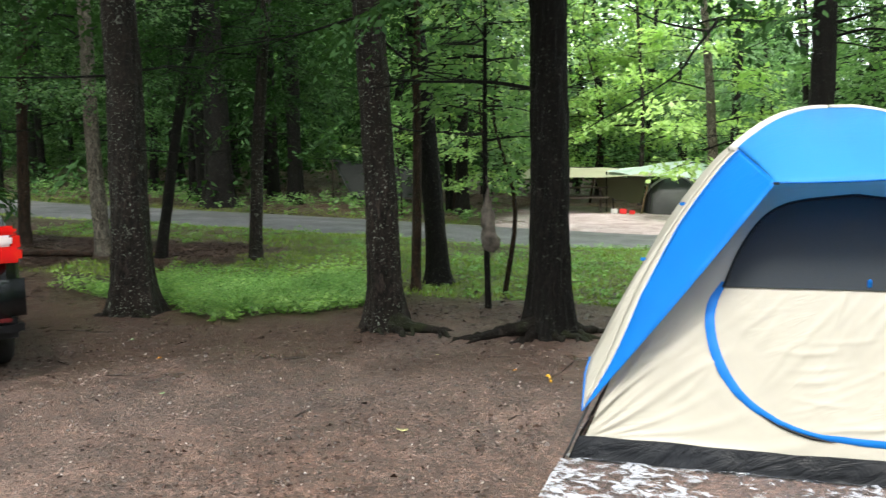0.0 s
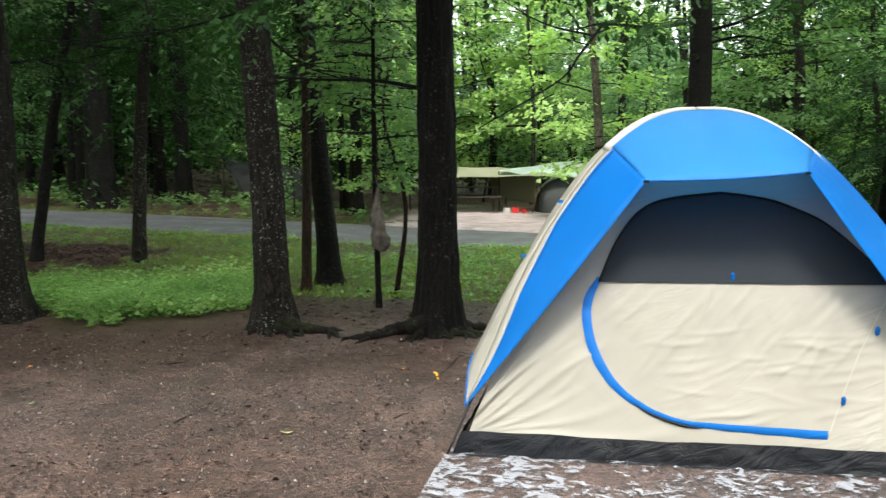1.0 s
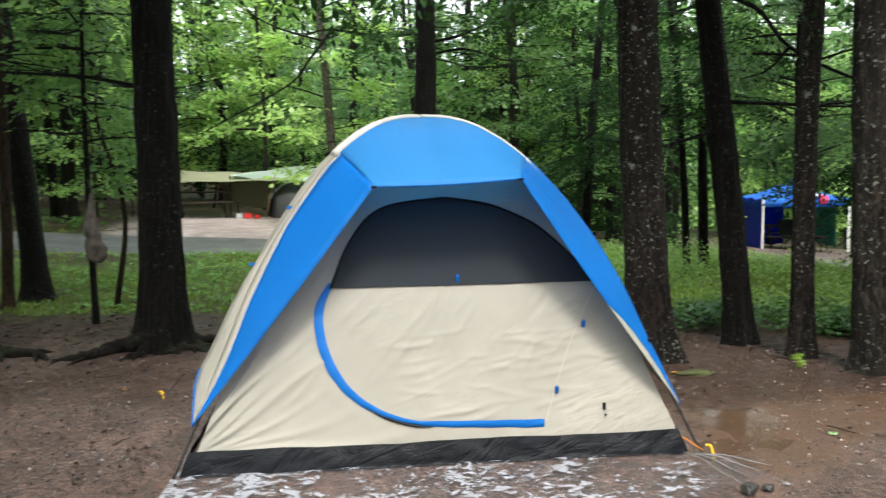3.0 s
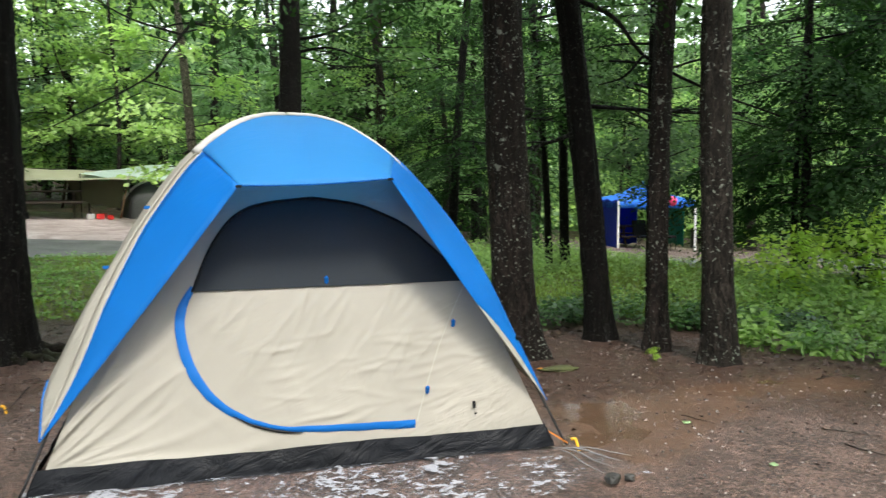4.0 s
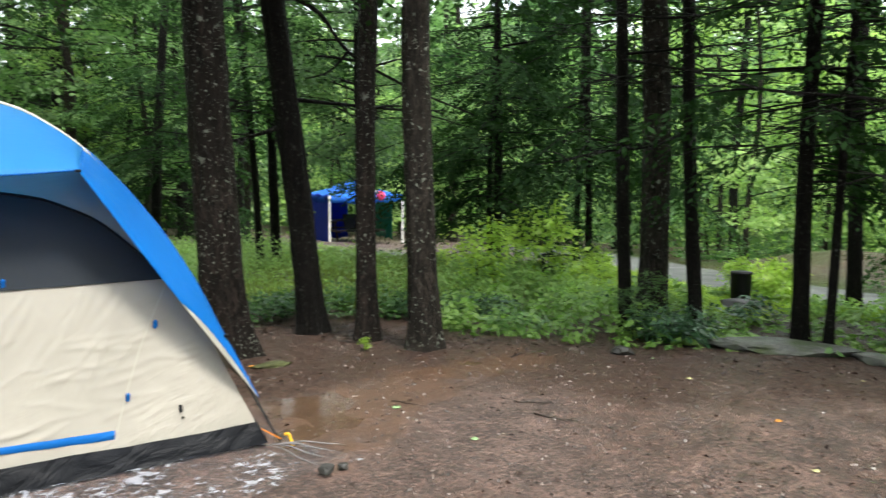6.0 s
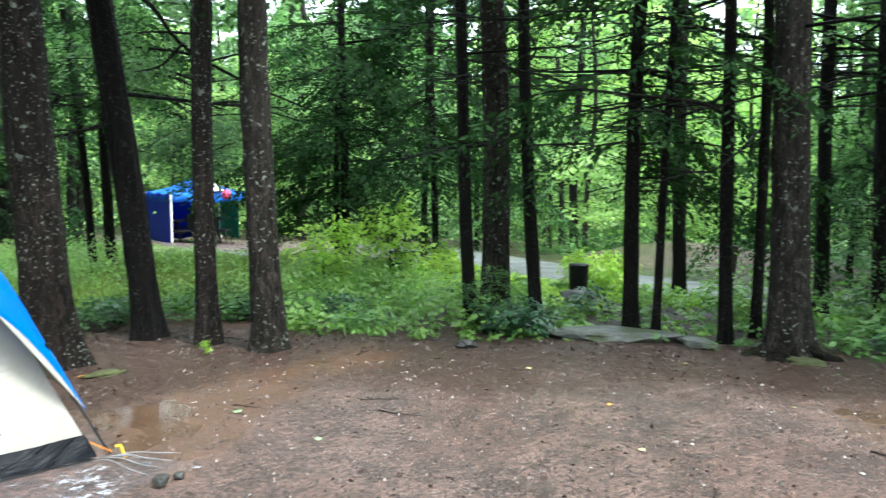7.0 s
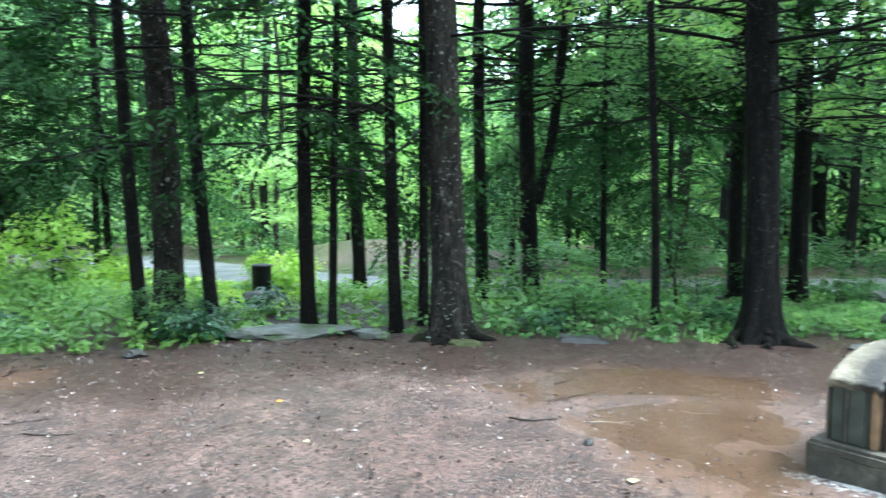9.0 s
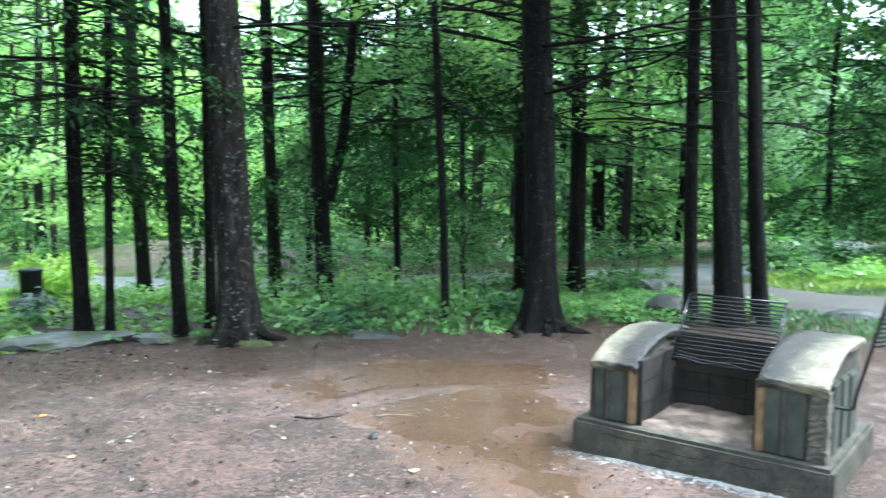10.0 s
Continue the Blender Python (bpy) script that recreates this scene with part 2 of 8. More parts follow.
def cloth(name, color, through, share=0.25, rough=0.55, weave=420.0, taut=1.0):
    k = Nodes(name)
    blotch = k.noise(2.2, 4)
    c = k.ramp(blotch, (0.3, tuple(v * 0.88 for v in color)), (0.7, color))
    rise = None
    for dx, dz, scale, seat, deep in ((0.66, 0.75, 9, 1.5, 0.016), (0.9, 0.42, 12, 2.2, 0.01), (0.97, 0.2, 9, 1.8, 0.009)):
        line = k.ramp(k.noise(scale, 3, 0.5, k.along(dx, dz, 8.0), 0.15), (0.44, 0.0), (0.53, 1.0), (0.64, 0.1))
        here = k.ramp(k.noise(seat, 2, 0.5, k.stretch(1, 1, 1.2)), (0.48, 0.0), (0.62, 1.0))
        rise = k.bump(k.math("MULTIPLY", line, here), 0.55 * taut, deep, rise)
    soft = k.bump(k.noise(4.5, 3, 0.5, k.along(0.7, 0.7, 2.5), 0.6), 0.35 * taut, 0.03, rise)
    k.set(color=c, rough=rough, spec=0.2, bump=k.bump(k.noise(weave, 1), 0.12, 0.001, soft))
    return k.thin(through, share)


M["beige"] = cloth("beige_tent_cloth", (0.4, 0.372, 0.318), (0.4, 0.362, 0.31), 0.2, taut=0.42)
M["beige_fly"] = cloth("pale_fly_cloth", (0.45, 0.427, 0.366), (0.5, 0.46, 0.4), 0.25)
M["fly_white"] = cloth("whitish_fly_cloth", (0.58, 0.565, 0.52), (0.55, 0.53, 0.48), 0.25, taut=0.4)
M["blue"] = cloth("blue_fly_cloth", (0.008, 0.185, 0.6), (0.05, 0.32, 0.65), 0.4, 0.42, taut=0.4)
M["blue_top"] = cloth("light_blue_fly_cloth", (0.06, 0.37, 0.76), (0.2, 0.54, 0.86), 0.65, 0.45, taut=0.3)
M["blue_trim"] = cloth("blue_binding", (0.006, 0.13, 0.46), (0.01, 0.16, 0.55), 0.1)
M["mesh"] = plain("dark_window_mesh", (0.016, 0.02, 0.025), 0.75, 0, 0.3, 300, 0.2, 0.2)
k = Nodes("black_floor_cloth")
M["tub"] = k.set(color=k.ramp(k.noise(3, 4), (0.3, (0.005, 0.0055, 0.007)), (0.7, (0.01, 0.011, 0.014))), rough=0.45, spec=0.14, bump=k.bump(k.noise(9, 5, 0.6, k.along(0.9, 0.42, 3.0), 0.8), 0.9, 0.03))
M["pole"] = plain("black_pole", (0.012, 0.012, 0.013), 0.35)
M["strap"] = plain("orange_strap", (0.5, 0.17, 0.02), 0.6)
M["yellow"] = plain("yellow_plastic", (0.85, 0.45, 0.03), 0.4)
k = Nodes("clear_plastic_film")
split = k.n.new("ShaderNodeSeparateXYZ")
k.l.new(k.co, split.inputs[0])
lay = k.math("ADD", k.math("MULTIPLY", k.noise(13, 6, 0.7, k.stretch(1.0, 1.25, 1), 0.7), 0.72), k.math("MULTIPLY", k.noise(2.3, 2), 0.32))
lay = k.math("ADD", lay, k.math("ADD", k.math("MULTIPLY", split.outputs[0], -0.03), k.math("MULTIPLY", split.outputs[1], -0.07)))
# patch: whitish, less see-through blotches in the film
patch = k.ramp(lay, (0.566, 0.0), (0.6, 1.0))
k.set(color=(0.4, 0.41, 0.45), rough=k.ramp(patch, (0.0, 0.16), (1.0, 0.35)), spec=0.3, bump=k.bump(k.noise(12, 5, 0.6, None, 1.5), 0.7, 0.02))
k.sheer(k.ramp(patch, (0.0, 0.95), (1.0, 0.25)))
M["film"] = k.mat
M["fold"] = plain("milky_plastic_fold", (0.2, 0.19, 0.19), 0.25, 0, 0.15, 20, 0.3)
k = Nodes("weathered_concrete")
mossy = k.ramp(k.noise(5, 6, 0.7), (0.36, (0.034, 0.03, 0.02)), (0.52, (0.072, 0.064, 0.045)), (0.68, (0.13, 0.116, 0.086)))
M["concrete"] = k.set(color=k.mix(k.ramp(k.noise(22, 5, 0.7), (0.5, 0.0), (0.72, 0.8)), mossy, (0.028, 0.026, 0.019)), rough=0.7, bump=k.bump(k.noise(18, 7, 0.75), 1.0, 0.03))
k = Nodes("pale_worn_stone")
pale = k.ramp(k.noise(13, 6, 0.65), (0.32, (0.13, 0.107, 0.066)), (0.7, (0.28, 0.247, 0.178)))
split = k.n.new("ShaderNodeSeparateXYZ")
k.l.new(k.co, split.inputs[0])
inner = k.math("ABSOLUTE", k.math("SUBTRACT", split.outputs[0], 0.66))
soot = k.math("ADD", k.math("ADD", inner, k.math("MULTIPLY", k.noise(6, 5, 0.7), 0.3)), k.math("MULTIPLY", split.outputs[1], -0.12))
M["capstone"] = k.set(color=k.mix(k.ramp(soot, (0.53, 0.97), (0.7, 0.0)), pale, (0.02, 0.018, 0.015)), rough=0.6, bump=k.bump(k.noise(26, 7, 0.75), 0.7, 0.015))
M["panel"] = plain("green_grey_panel", (0.045, 0.052, 0.04), 0.6, 0, 0.4, 9, 0.6)
M["rib"] = plain("rough_pale_concrete", (0.085, 0.077, 0.058), 0.75, 0, 0.5, 14, 1.0)
M["brick"] = plain("sooty_firebrick", (0.036, 0.03, 0.026), 0.9, 0, 0.5, 7, 0.6, 0.12)
M["brick_edge"] = plain("ochre_brick_edge", (0.2, 0.125, 0.065), 0.8, 0, 0.4, 14, 0.5)
M["ash"] = plain("pale_wet_ash", (0.13, 0.094, 0.072), 0.8, 0, 0.55, 14, 1.0)
M["steel"] = plain("dark_grill_steel", (0.022, 0.022, 0.024), 0.22, 0.35, 0.3, 40, 0.1)
M["rock"] = plain("grey_rock", (0.035, 0.034, 0.03), 0.6, 0, 0.55, 9, 1.0)
k = Nodes("mossy_slab")
M["slab"] = k.set(color=k.mix(k.ramp(k.noise(2.6, 5), (0.46, 0.0), (0.6, 1.0)), k.ramp(k.noise(12, 5), (0.3, (0.045, 0.046, 0.041)), (0.7, (0.15, 0.152, 0.138))), k.ramp(k.noise(30), (0.3, (0.022, 0.034, 0.009)), (0.7, (0.055, 0.075, 0.018)))), rough=0.6, bump=k.bump(k.noise(18, 6, 0.7), 0.7, 0.02))
M["moss"] = plain("moss", (0.05, 0.056, 0.016), 0.9, 0, 0.5, 30, 0.9)
M["wood"] = plain("grey_brown_wood", (0.045, 0.032, 0.023), 0.7, 0, 0.4, 20, 0.4)
M["olive"] = cloth("olive_tarp_cloth", (0.42, 0.43, 0.3), (0.36, 0.36, 0.2), 0.35)
M["olive_net"] = cloth("thin_olive_cloth", (0.16, 0.17, 0.1), (0.3, 0.3, 0.18), 0.55)
M["green_film"] = cloth("pale_green_tarp", (0.74, 0.85, 0.79), (0.7, 0.85, 0.78), 0.45, 0.35)
M["grey_cloth"] = cloth("grey_tent_cloth", (0.085, 0.09, 0.09), (0.07, 0.07, 0.07), 0.1)
M["dark_tarp"] = cloth("dark_tarp_cloth", (0.03, 0.034, 0.032), (0.02, 0.024, 0.02), 0.1)
M["dome_trim"] = cloth("pale_tent_cloth", (0.5, 0.52, 0.5), (0.4, 0.42, 0.4), 0.2)
M["canopy"] = cloth("royal_blue_canopy", (0.03, 0.2, 0.75), (0.05, 0.3, 0.8), 0.4)
M["canopy_wall"] = cloth("dark_blue_canopy_wall", (0.015, 0.04, 0.42), (0.02, 0.06, 0.5), 0.35)
M["white"] = plain("white_paint", (0.75, 0.75, 0.74), 0.45, 0, 0.1)
M["pink"] = plain("pink_plastic", (0.8, 0.06, 0.16), 0.4)
M["red"] = plain("red_plastic", (0.6, 0.03, 0.03), 0.4)
M["green"] = cloth("green_netting", (0.02, 0.2, 0.12), (0.02, 0.3, 0.18), 0.3)
M["dark"] = plain("dark_plastic", (0.006, 0.006, 0.007), 0.5, 0, 0.25, 12, 0.15, 0.2)
M["burlap"] = plain("burlap_cloth", (0.095, 0.078, 0.065), 0.9, 0, 0.55, 14, 1.0)
k = Nodes("dark_car_paint")
M["paint"] = k.set(color=k.ramp(k.noise(40), (0.3, (0.003, 0.004, 0.005)), (0.7, (0.006, 0.008, 0.01))), rough=0.25, spec=0.4, coat=0.4)
k = Nodes("car_glass")
M["glass"] = k.set(color=(0.02, 0.022, 0.024), rough=0.04, spec=0.8)
k = Nodes("lit_tail_lamp")
M["lamp"] = k.set(color=(0.3, 0.004, 0.006), rough=0.15, glow=k.ramp(k.noise(14, 2), (0.45, (0.8, 0.006, 0.006)), (0.72, (1.0, 0.06, 0.01))), power=0.09)
k = Nodes("lit_white_lamp")
M["lamp_white"] = k.set(color=(0.5, 0.45, 0.45), rough=0.15, glow=(1.0, 0.62, 0.6), power=0.03)
M["reflector"] = plain("red_reflector", (0.06, 0.005, 0.006), 0.2)
M["tyre"] = plain("tyre_rubber", (0.012, 0.012, 0.012), 0.8, 0, 0.3, 30, 0.4)
M["rim"] = plain("alloy_rim", (0.3, 0.3, 0.31), 0.3, 0.9)
M["leaf_yellow"] = plain("yellow_fallen_leaf", (0.46, 0.43, 0.2), 0.5, 0, 0.25, 40)
M["leaf_orange"] = plain("orange_fallen_leaf", (0.62, 0.26, 0.04), 0.5, 0, 0.25, 40)
M["leaf_green"] = plain("green_fallen_leaf", (0.25, 0.38, 0.18), 0.5, 0, 0.25, 40)
M["straw"] = plain("pale_straw", (0.27, 0.22, 0.16), 0.6, 0, 0.3, 30, 0.4)
M["twig"] = plain("wet_twig", (0.03, 0.02, 0.014), 0.6, 0, 0.4, 30, 0.5)


# ---- mesh helpers ----
def bare(name, parent=None):
    ob = new(name)
    ob.empty_display_size = 0.1
    ob.parent = parent
    return ob


def solid(name, V, F, mat, parent=None, label="", smooth=True):
    """One mesh object out of corners and faces."""
    me = bpy.data.meshes.new(name)
    me.from_pydata([tuple(float(c) for c in v) for v in V], [], [tuple(int(i) for i in f) for f in F])
    me.materials.append(M[mat] if isinstance(mat, str) else mat)
    if smooth:
        me.polygons.foreach_set("use_smooth", [True] * len(me.polygons))
    me.update()
    ob = new(name, me)
    ob.parent = parent
    return tagged(ob, label) if label else ob


def part(name, bm, mat, parent=None, label="", smooth=False):
    me = bpy.data.meshes.new(name)
    bm.to_mesh(me)
    bm.free()
    me.materials.append(M[mat])
    if smooth:
        me.polygons.foreach_set("use_smooth", [True] * len(me.polygons))
    ob = new(name, me)
    ob.parent = parent
    return tagged(ob, label) if label else ob


def block(sx, sy, sz, at=(0, 0, 0), bevel=0.01, turn=0.0, tilt=0.0):
    """A bevelled box, its middle at the given place."""
    bm = bmesh.new()
    bmesh.ops.create_cube(bm, size=1)
    bmesh.ops.transform(bm, matrix=Matrix.Diagonal((sx, sy, sz, 1)), verts=bm.verts)
    if bevel:
        bmesh.ops.bevel(bm, geom=bm.edges[:], offset=min(bevel, 0.45 * min(sx, sy, sz)), segments=2, affect="EDGES")
    bmesh.ops.transform(bm, matrix=Matrix.Translation(at) @ pose(0, 0, 0, tilt, 0, turn), verts=bm.verts)
    return bm


def lattice(P, closed=False):
    """Corners and faces of a grid of points P[row][column]."""
    P = np.asarray(P, float)
    r, c = P.shape[:2]
    F = []
    for i in range(r - 1):
        for j in range(c if closed else c - 1):
            a, b = i * c + j, i * c + (j + 1) % c
            F.append((a, b, b + c, a + c))
    return P.reshape(-1, 3), F


def thick(V, F, by):
    """A sheet given thickness: a second skin, and a rim round it."""
    me = bpy.data.meshes.new("skin")
    me.from_pydata([tuple(float(c) for c in v) for v in V], [], F)
    bm = bmesh.new()
    bm.from_mesh(me)
    bpy.data.meshes.remove(me)
    bmesh.ops.recalc_face_normals(bm, faces=bm.faces)
    bmesh.ops.solidify(bm, geom=bm.faces[:], thickness=by)
    return bm


def tube(points, radii, seg=8, caps=True):
    """Corners and faces of a round tube along points."""
    P = np.asarray(points, float)
    n = len(P)
    R = np.broadcast_to(np.asarray(radii, float), (n,))
    T = np.gradient(P, axis=0)
    T /= np.linalg.norm(T, axis=1)[:, None] + 1e-9
    ref = np.array([1.0, 0, 0]) if abs(T[0, 0]) < 0.8 else np.array([0, 1.0, 0])
    A = np.cross(T, ref)
    A /= np.linalg.norm(A, axis=1)[:, None] + 1e-9
    B = np.cross(T, A)
    th = np.linspace(0, 2 * np.pi, seg, endpoint=False)
    G = P[:, None] + R[:, None, None] * (np.cos(th)[None, :, None] * A[:, None] + np.sin(th)[None, :, None] * B[:, None])
    V, F = lattice(G, True)
    if caps:
        F = F + [tuple(range(seg))[::-1], tuple(range((n - 1) * seg, n * seg))]
    return V, F


def joined(pieces):
    V, F, at = [], [], 0
    for v, f in pieces:
        V.append(np.asarray(v, float))
        F += [tuple(i + at for i in q) for q in f]
        at += len(v)
    return np.concatenate(V), F


def smooth_line(points, n):
    """A curve through the points (Catmull-Rom), in n steps."""
    P = np.asarray(points, float)
    P = np.concatenate([[2 * P[0] - P[1]], P, [2 * P[-1] - P[-2]]])
    out = []
    for u in np.linspace(0, len(P) - 3 - 1e-6, n):
        i, t = int(u), u - int(u)
        a, b, c, d = P[i : i + 4]
        out.append(0.5 * (2 * b + (c - a) * t + (2 * a - 5 * b + 4 * c - d) * t * t + (3 * b - a - 3 * c + d) * t**3))
    return np.array(out)


def blades(name, base, along, across, mat, parent=None, curl=0.15):
    """Many small leaves in one mesh: each a four-cornered blade from its base along one way, across another."""
    base, along, across = (np.asarray(a, float) for a in (base, along, across))
    up = np.cross(along, across)
    up /= np.linalg.norm(up, axis=1)[:, None] + 1e-9
    length = np.linalg.norm(along, axis=1)[:, None]
    n = len(base)
    V = np.empty((n, 4, 3))
    V[:, 0] = base
    V[:, 1] = base + along * 0.45 + across * 0.5 + up * length * curl
    V[:, 2] = base + along
    V[:, 3] = base + along * 0.45 - across * 0.5 + up * length * curl
    me = bpy.data.meshes.new(name)
    me.vertices.add(n * 4)
    me.vertices.foreach_set("co", V.reshape(-1).astype(np.float32))
    me.loops.add(n * 4)
    me.loops.foreach_set("vertex_index", np.arange(n * 4, dtype=np.int32))
    me.polygons.add(n)
    me.polygons.foreach_set("loop_start", np.arange(0, n * 4, 4, dtype=np.int32))
    me.polygons.foreach_set("loop_total", np.full(n, 4, dtype=np.int32))
    me.materials.append(M[mat])
    me.update(calc_edges=True)
    ob = new(name, me)
    ob.parent = parent
    return ob


def inside(poly, X, Y):
    """Which points lie in a polygon."""
    hit = np.zeros(np.shape(X), bool)
    for (x1, y1), (x2, y2) in zip(poly, poly[1:] + poly[:1]):
        hit ^= ((y1 > Y) != (y2 > Y)) & (X < (x2 - x1) * (Y - y1) / ((y2 - y1) if y2 != y1 else 1e-9) + x1)
    return hit


def edge_gap(line, X, Y, closed=True):
    """The distance from points to a polyline."""
    best = np.full(np.shape(X), 1e9)
    pairs = list(zip(line, line[1:])) + ([(line[-1], line[0])] if closed else [])
    for (x1, y1), (x2, y2) in pairs:
        dx, dy = x2 - x1, y2 - y1
        t = np.clip(((X - x1) * dx + (Y - y1) * dy) / (dx * dx + dy * dy + 1e-9), 0, 1)
        best = np.minimum(best, np.hypot(X - x1 - t * dx, Y - y1 - t * dy))
    return best


def ripple(X, Y, seed=0):
    """A cheap smooth unevenness between about -1 and 1."""
    rng = np.random.default_rng(seed)
    out = 0
    for i in range(7):
        a, f, ph = rng.uniform(0, 6.28), 0.5 * 1.6**i, rng.uniform(0, 6.28)
        out = out + np.sin((np.cos(a) * X + np.sin(a) * Y) * f + ph + 1.3 * np.sin((np.sin(a) * X - np.cos(a) * Y) * f * 0.6)) / 1.35**i
    return out / 3.2


# ---- the ground ----
CLEARING = [(-14, -14), (-14, -1), (-9.5, 2.6), (-7.6, 3.7), (-5.9, 3.1), (-5.0, 4.0), (-4.2, 5.4), (-2.6, 5.2), (-1.6, 4.6), (0.5, 4.4), (2.0, 3.6), (3.1, 2.3), (3.7, 1.75), (4.4, 1.42), (4.9, 0.6), (5.7, -0.05), (6.45, -1.4), (6.75, -2.4), (7.05, -3.7), (6.9, -4.9), (6.6, -6.2), (6.4, -9), (6, -14)]
LOT_NORTH = [(-6.4, 15.4), (-6.6, 23.5), (3.0, 24.5), (2.2, 15.4)]
LOT_EAST = [(7.0, 10.2), (8.0, 9.0), (9.4, 7.4), (12.5, 8.5), (17, 12.5), (19.5, 19.5), (15, 23.5), (10.5, 22.5), (8.6, 15)]
ROAD_NORTH = [(-60, 18.0), (-24, 14.2), (-17, 13.9), (-12, 14.2), (-7.5, 14.3), (-3, 14.2), (2, 14.0), (6.5, 13.0), (10, 11.5)]
ROAD_EAST = [(21, 20), (17.5, 13), (14.4, 8.0), (12.1, 4), (11.5, 1.4), (12.1, -1.2), (13.6, -3.8), (14.4, -5.6), (16.5, -8.0), (22, -11), (34, -14), (60, -20)]
ROAD_DRIVE = [(13.4, -5.7), (11.4, -6.5), (10.1, -7.2), (9.7, -8.1), (9.8, -9.6), (10.0, -12), (10, -24)]
BANK = [(14.0, 2.2), (16, 1.2), (20, 2.5), (22, 7.5), (18, 9), (15.6, 6)]
PUDDLE_NEAR = [(1.5, -0.05), (1.9, 0.0), (2.35, 0.38), (2.9, 0.6), (3.95, 0.72), (3.85, 0.92), (3.0, 1.0), (2.6, 0.92), (2.2, 0.78), (1.75, 0.78)]
DARK_EARTH = [(1.3, 2.9), (1.55, 1.05), (2.2, 1.0), (2.9, 1.2), (4.0, 1.05), (4.9, 0.35), (5.3, 0.2), (4.6, 1.7), (3.6, 2.4)]
MUD = [(1.4, -0.75), (2.3, -0.35), (3.3, 0.35), (4.3, 0.75), (4.0, 1.0), (3.0, 1.1), (1.6, 0.95)]
PUDDLE_FAR = [(4.57, -3.42), (4.95, -3.75), (5.3, -4.3), (4.9, -4.52), (4.36, -4.62), (3.92, -4.7), (3.3, -5.2), (3.35, -4.5), (3.8, -4.08), (4.11, -3.8)]
PUDDLE_ARM = [(5.1, -2.6), (5.55, -2.8), (5.95, -3.25), (6.0, -4.2), (5.6, -4.35), (5.45, -3.7), (5.15, -3.15), (4.8, -2.95)]


def soft_rise(d):
    d = np.maximum(d, 0)
    return d * d / (d + 1.5)


def lie(X, Y):
    """The broad lie of the land."""
    X, Y = np.asarray(X, float), np.asarray(Y, float)
    fall = np.minimum(soft_rise(0.93 * X + 0.36 * Y - 6), 40)
    climb = np.minimum(soft_rise(-0.9 * X + 0.44 * Y - 8), 60)
    return -0.08 * fall + 0.06 * climb


def fade(poly, X, Y, width):
    d = edge_gap(poly, X, Y)
    return np.clip(0.5 + np.where(inside(poly, X, Y), d, -d) / width, 0, 1)


def near_road(X, Y, wide=0.0):
    return np.minimum(np.minimum(edge_gap(ROAD_NORTH, X, Y, False) - 1.75, edge_gap(ROAD_EAST, X, Y, False) - 1.65), edge_gap(ROAD_DRIVE, X, Y, False) - 0.7) - wide


def height(X, Y):
    """The ground with its hollows and small humps."""
    X, Y = np.asarray(X, float), np.asarray(Y, float)
    clear = fade(CLEARING, X, Y, 0.8)
    calm = np.clip(near_road(X, Y) / 1.2, 0, 1)
    rough = ripple(X, Y, 3) * (0.012 + 0.05 * (1 - clear) * calm) + ripple(X * 4, Y * 4, 5) * 0.006
    hollow = np.maximum(np.maximum(fade(PUDDLE_NEAR, X, Y, 0.9), fade(PUDDLE_FAR, X, Y, 0.9)), fade(PUDDLE_ARM, X, Y, 0.9))
    rough = rough + hollow * (ripple(X * 3.1, Y * 3.1, 17) * 0.021 + ripple(X * 8, Y * 8, 18) * 0.026)
    sheet = np.clip(1 - np.maximum(np.abs(X) - 1.3, np.abs(Y - 0.9) - 1.6) / 0.4, 0, 1)
    rough = rough * (1 - 0.7 * sheet)
    rough = rough - 0.024 * hollow
    rough = rough - 0.06 * np.clip(1 - near_road(X, Y) / 0.5, 0, 1)
    bank = 0.16 * np.exp(-(((np.clip(near_road(X, Y), 0, 9) - 1.0) / 0.6) ** 2)) * (Y < 13) * (X < 4)
    return lie(X, Y) + rough + 0.3 * bank + 0.6 * fade(BANK, X, Y, 4.0) * np.clip(near_road(X, Y) / 2.5, 0, 1)


def steps(spans):
    out = []
    for a, b, n in spans:
        out += list(np.linspace(a, b, n, endpoint=False))
    return np.array(out + [spans[-1][1]])


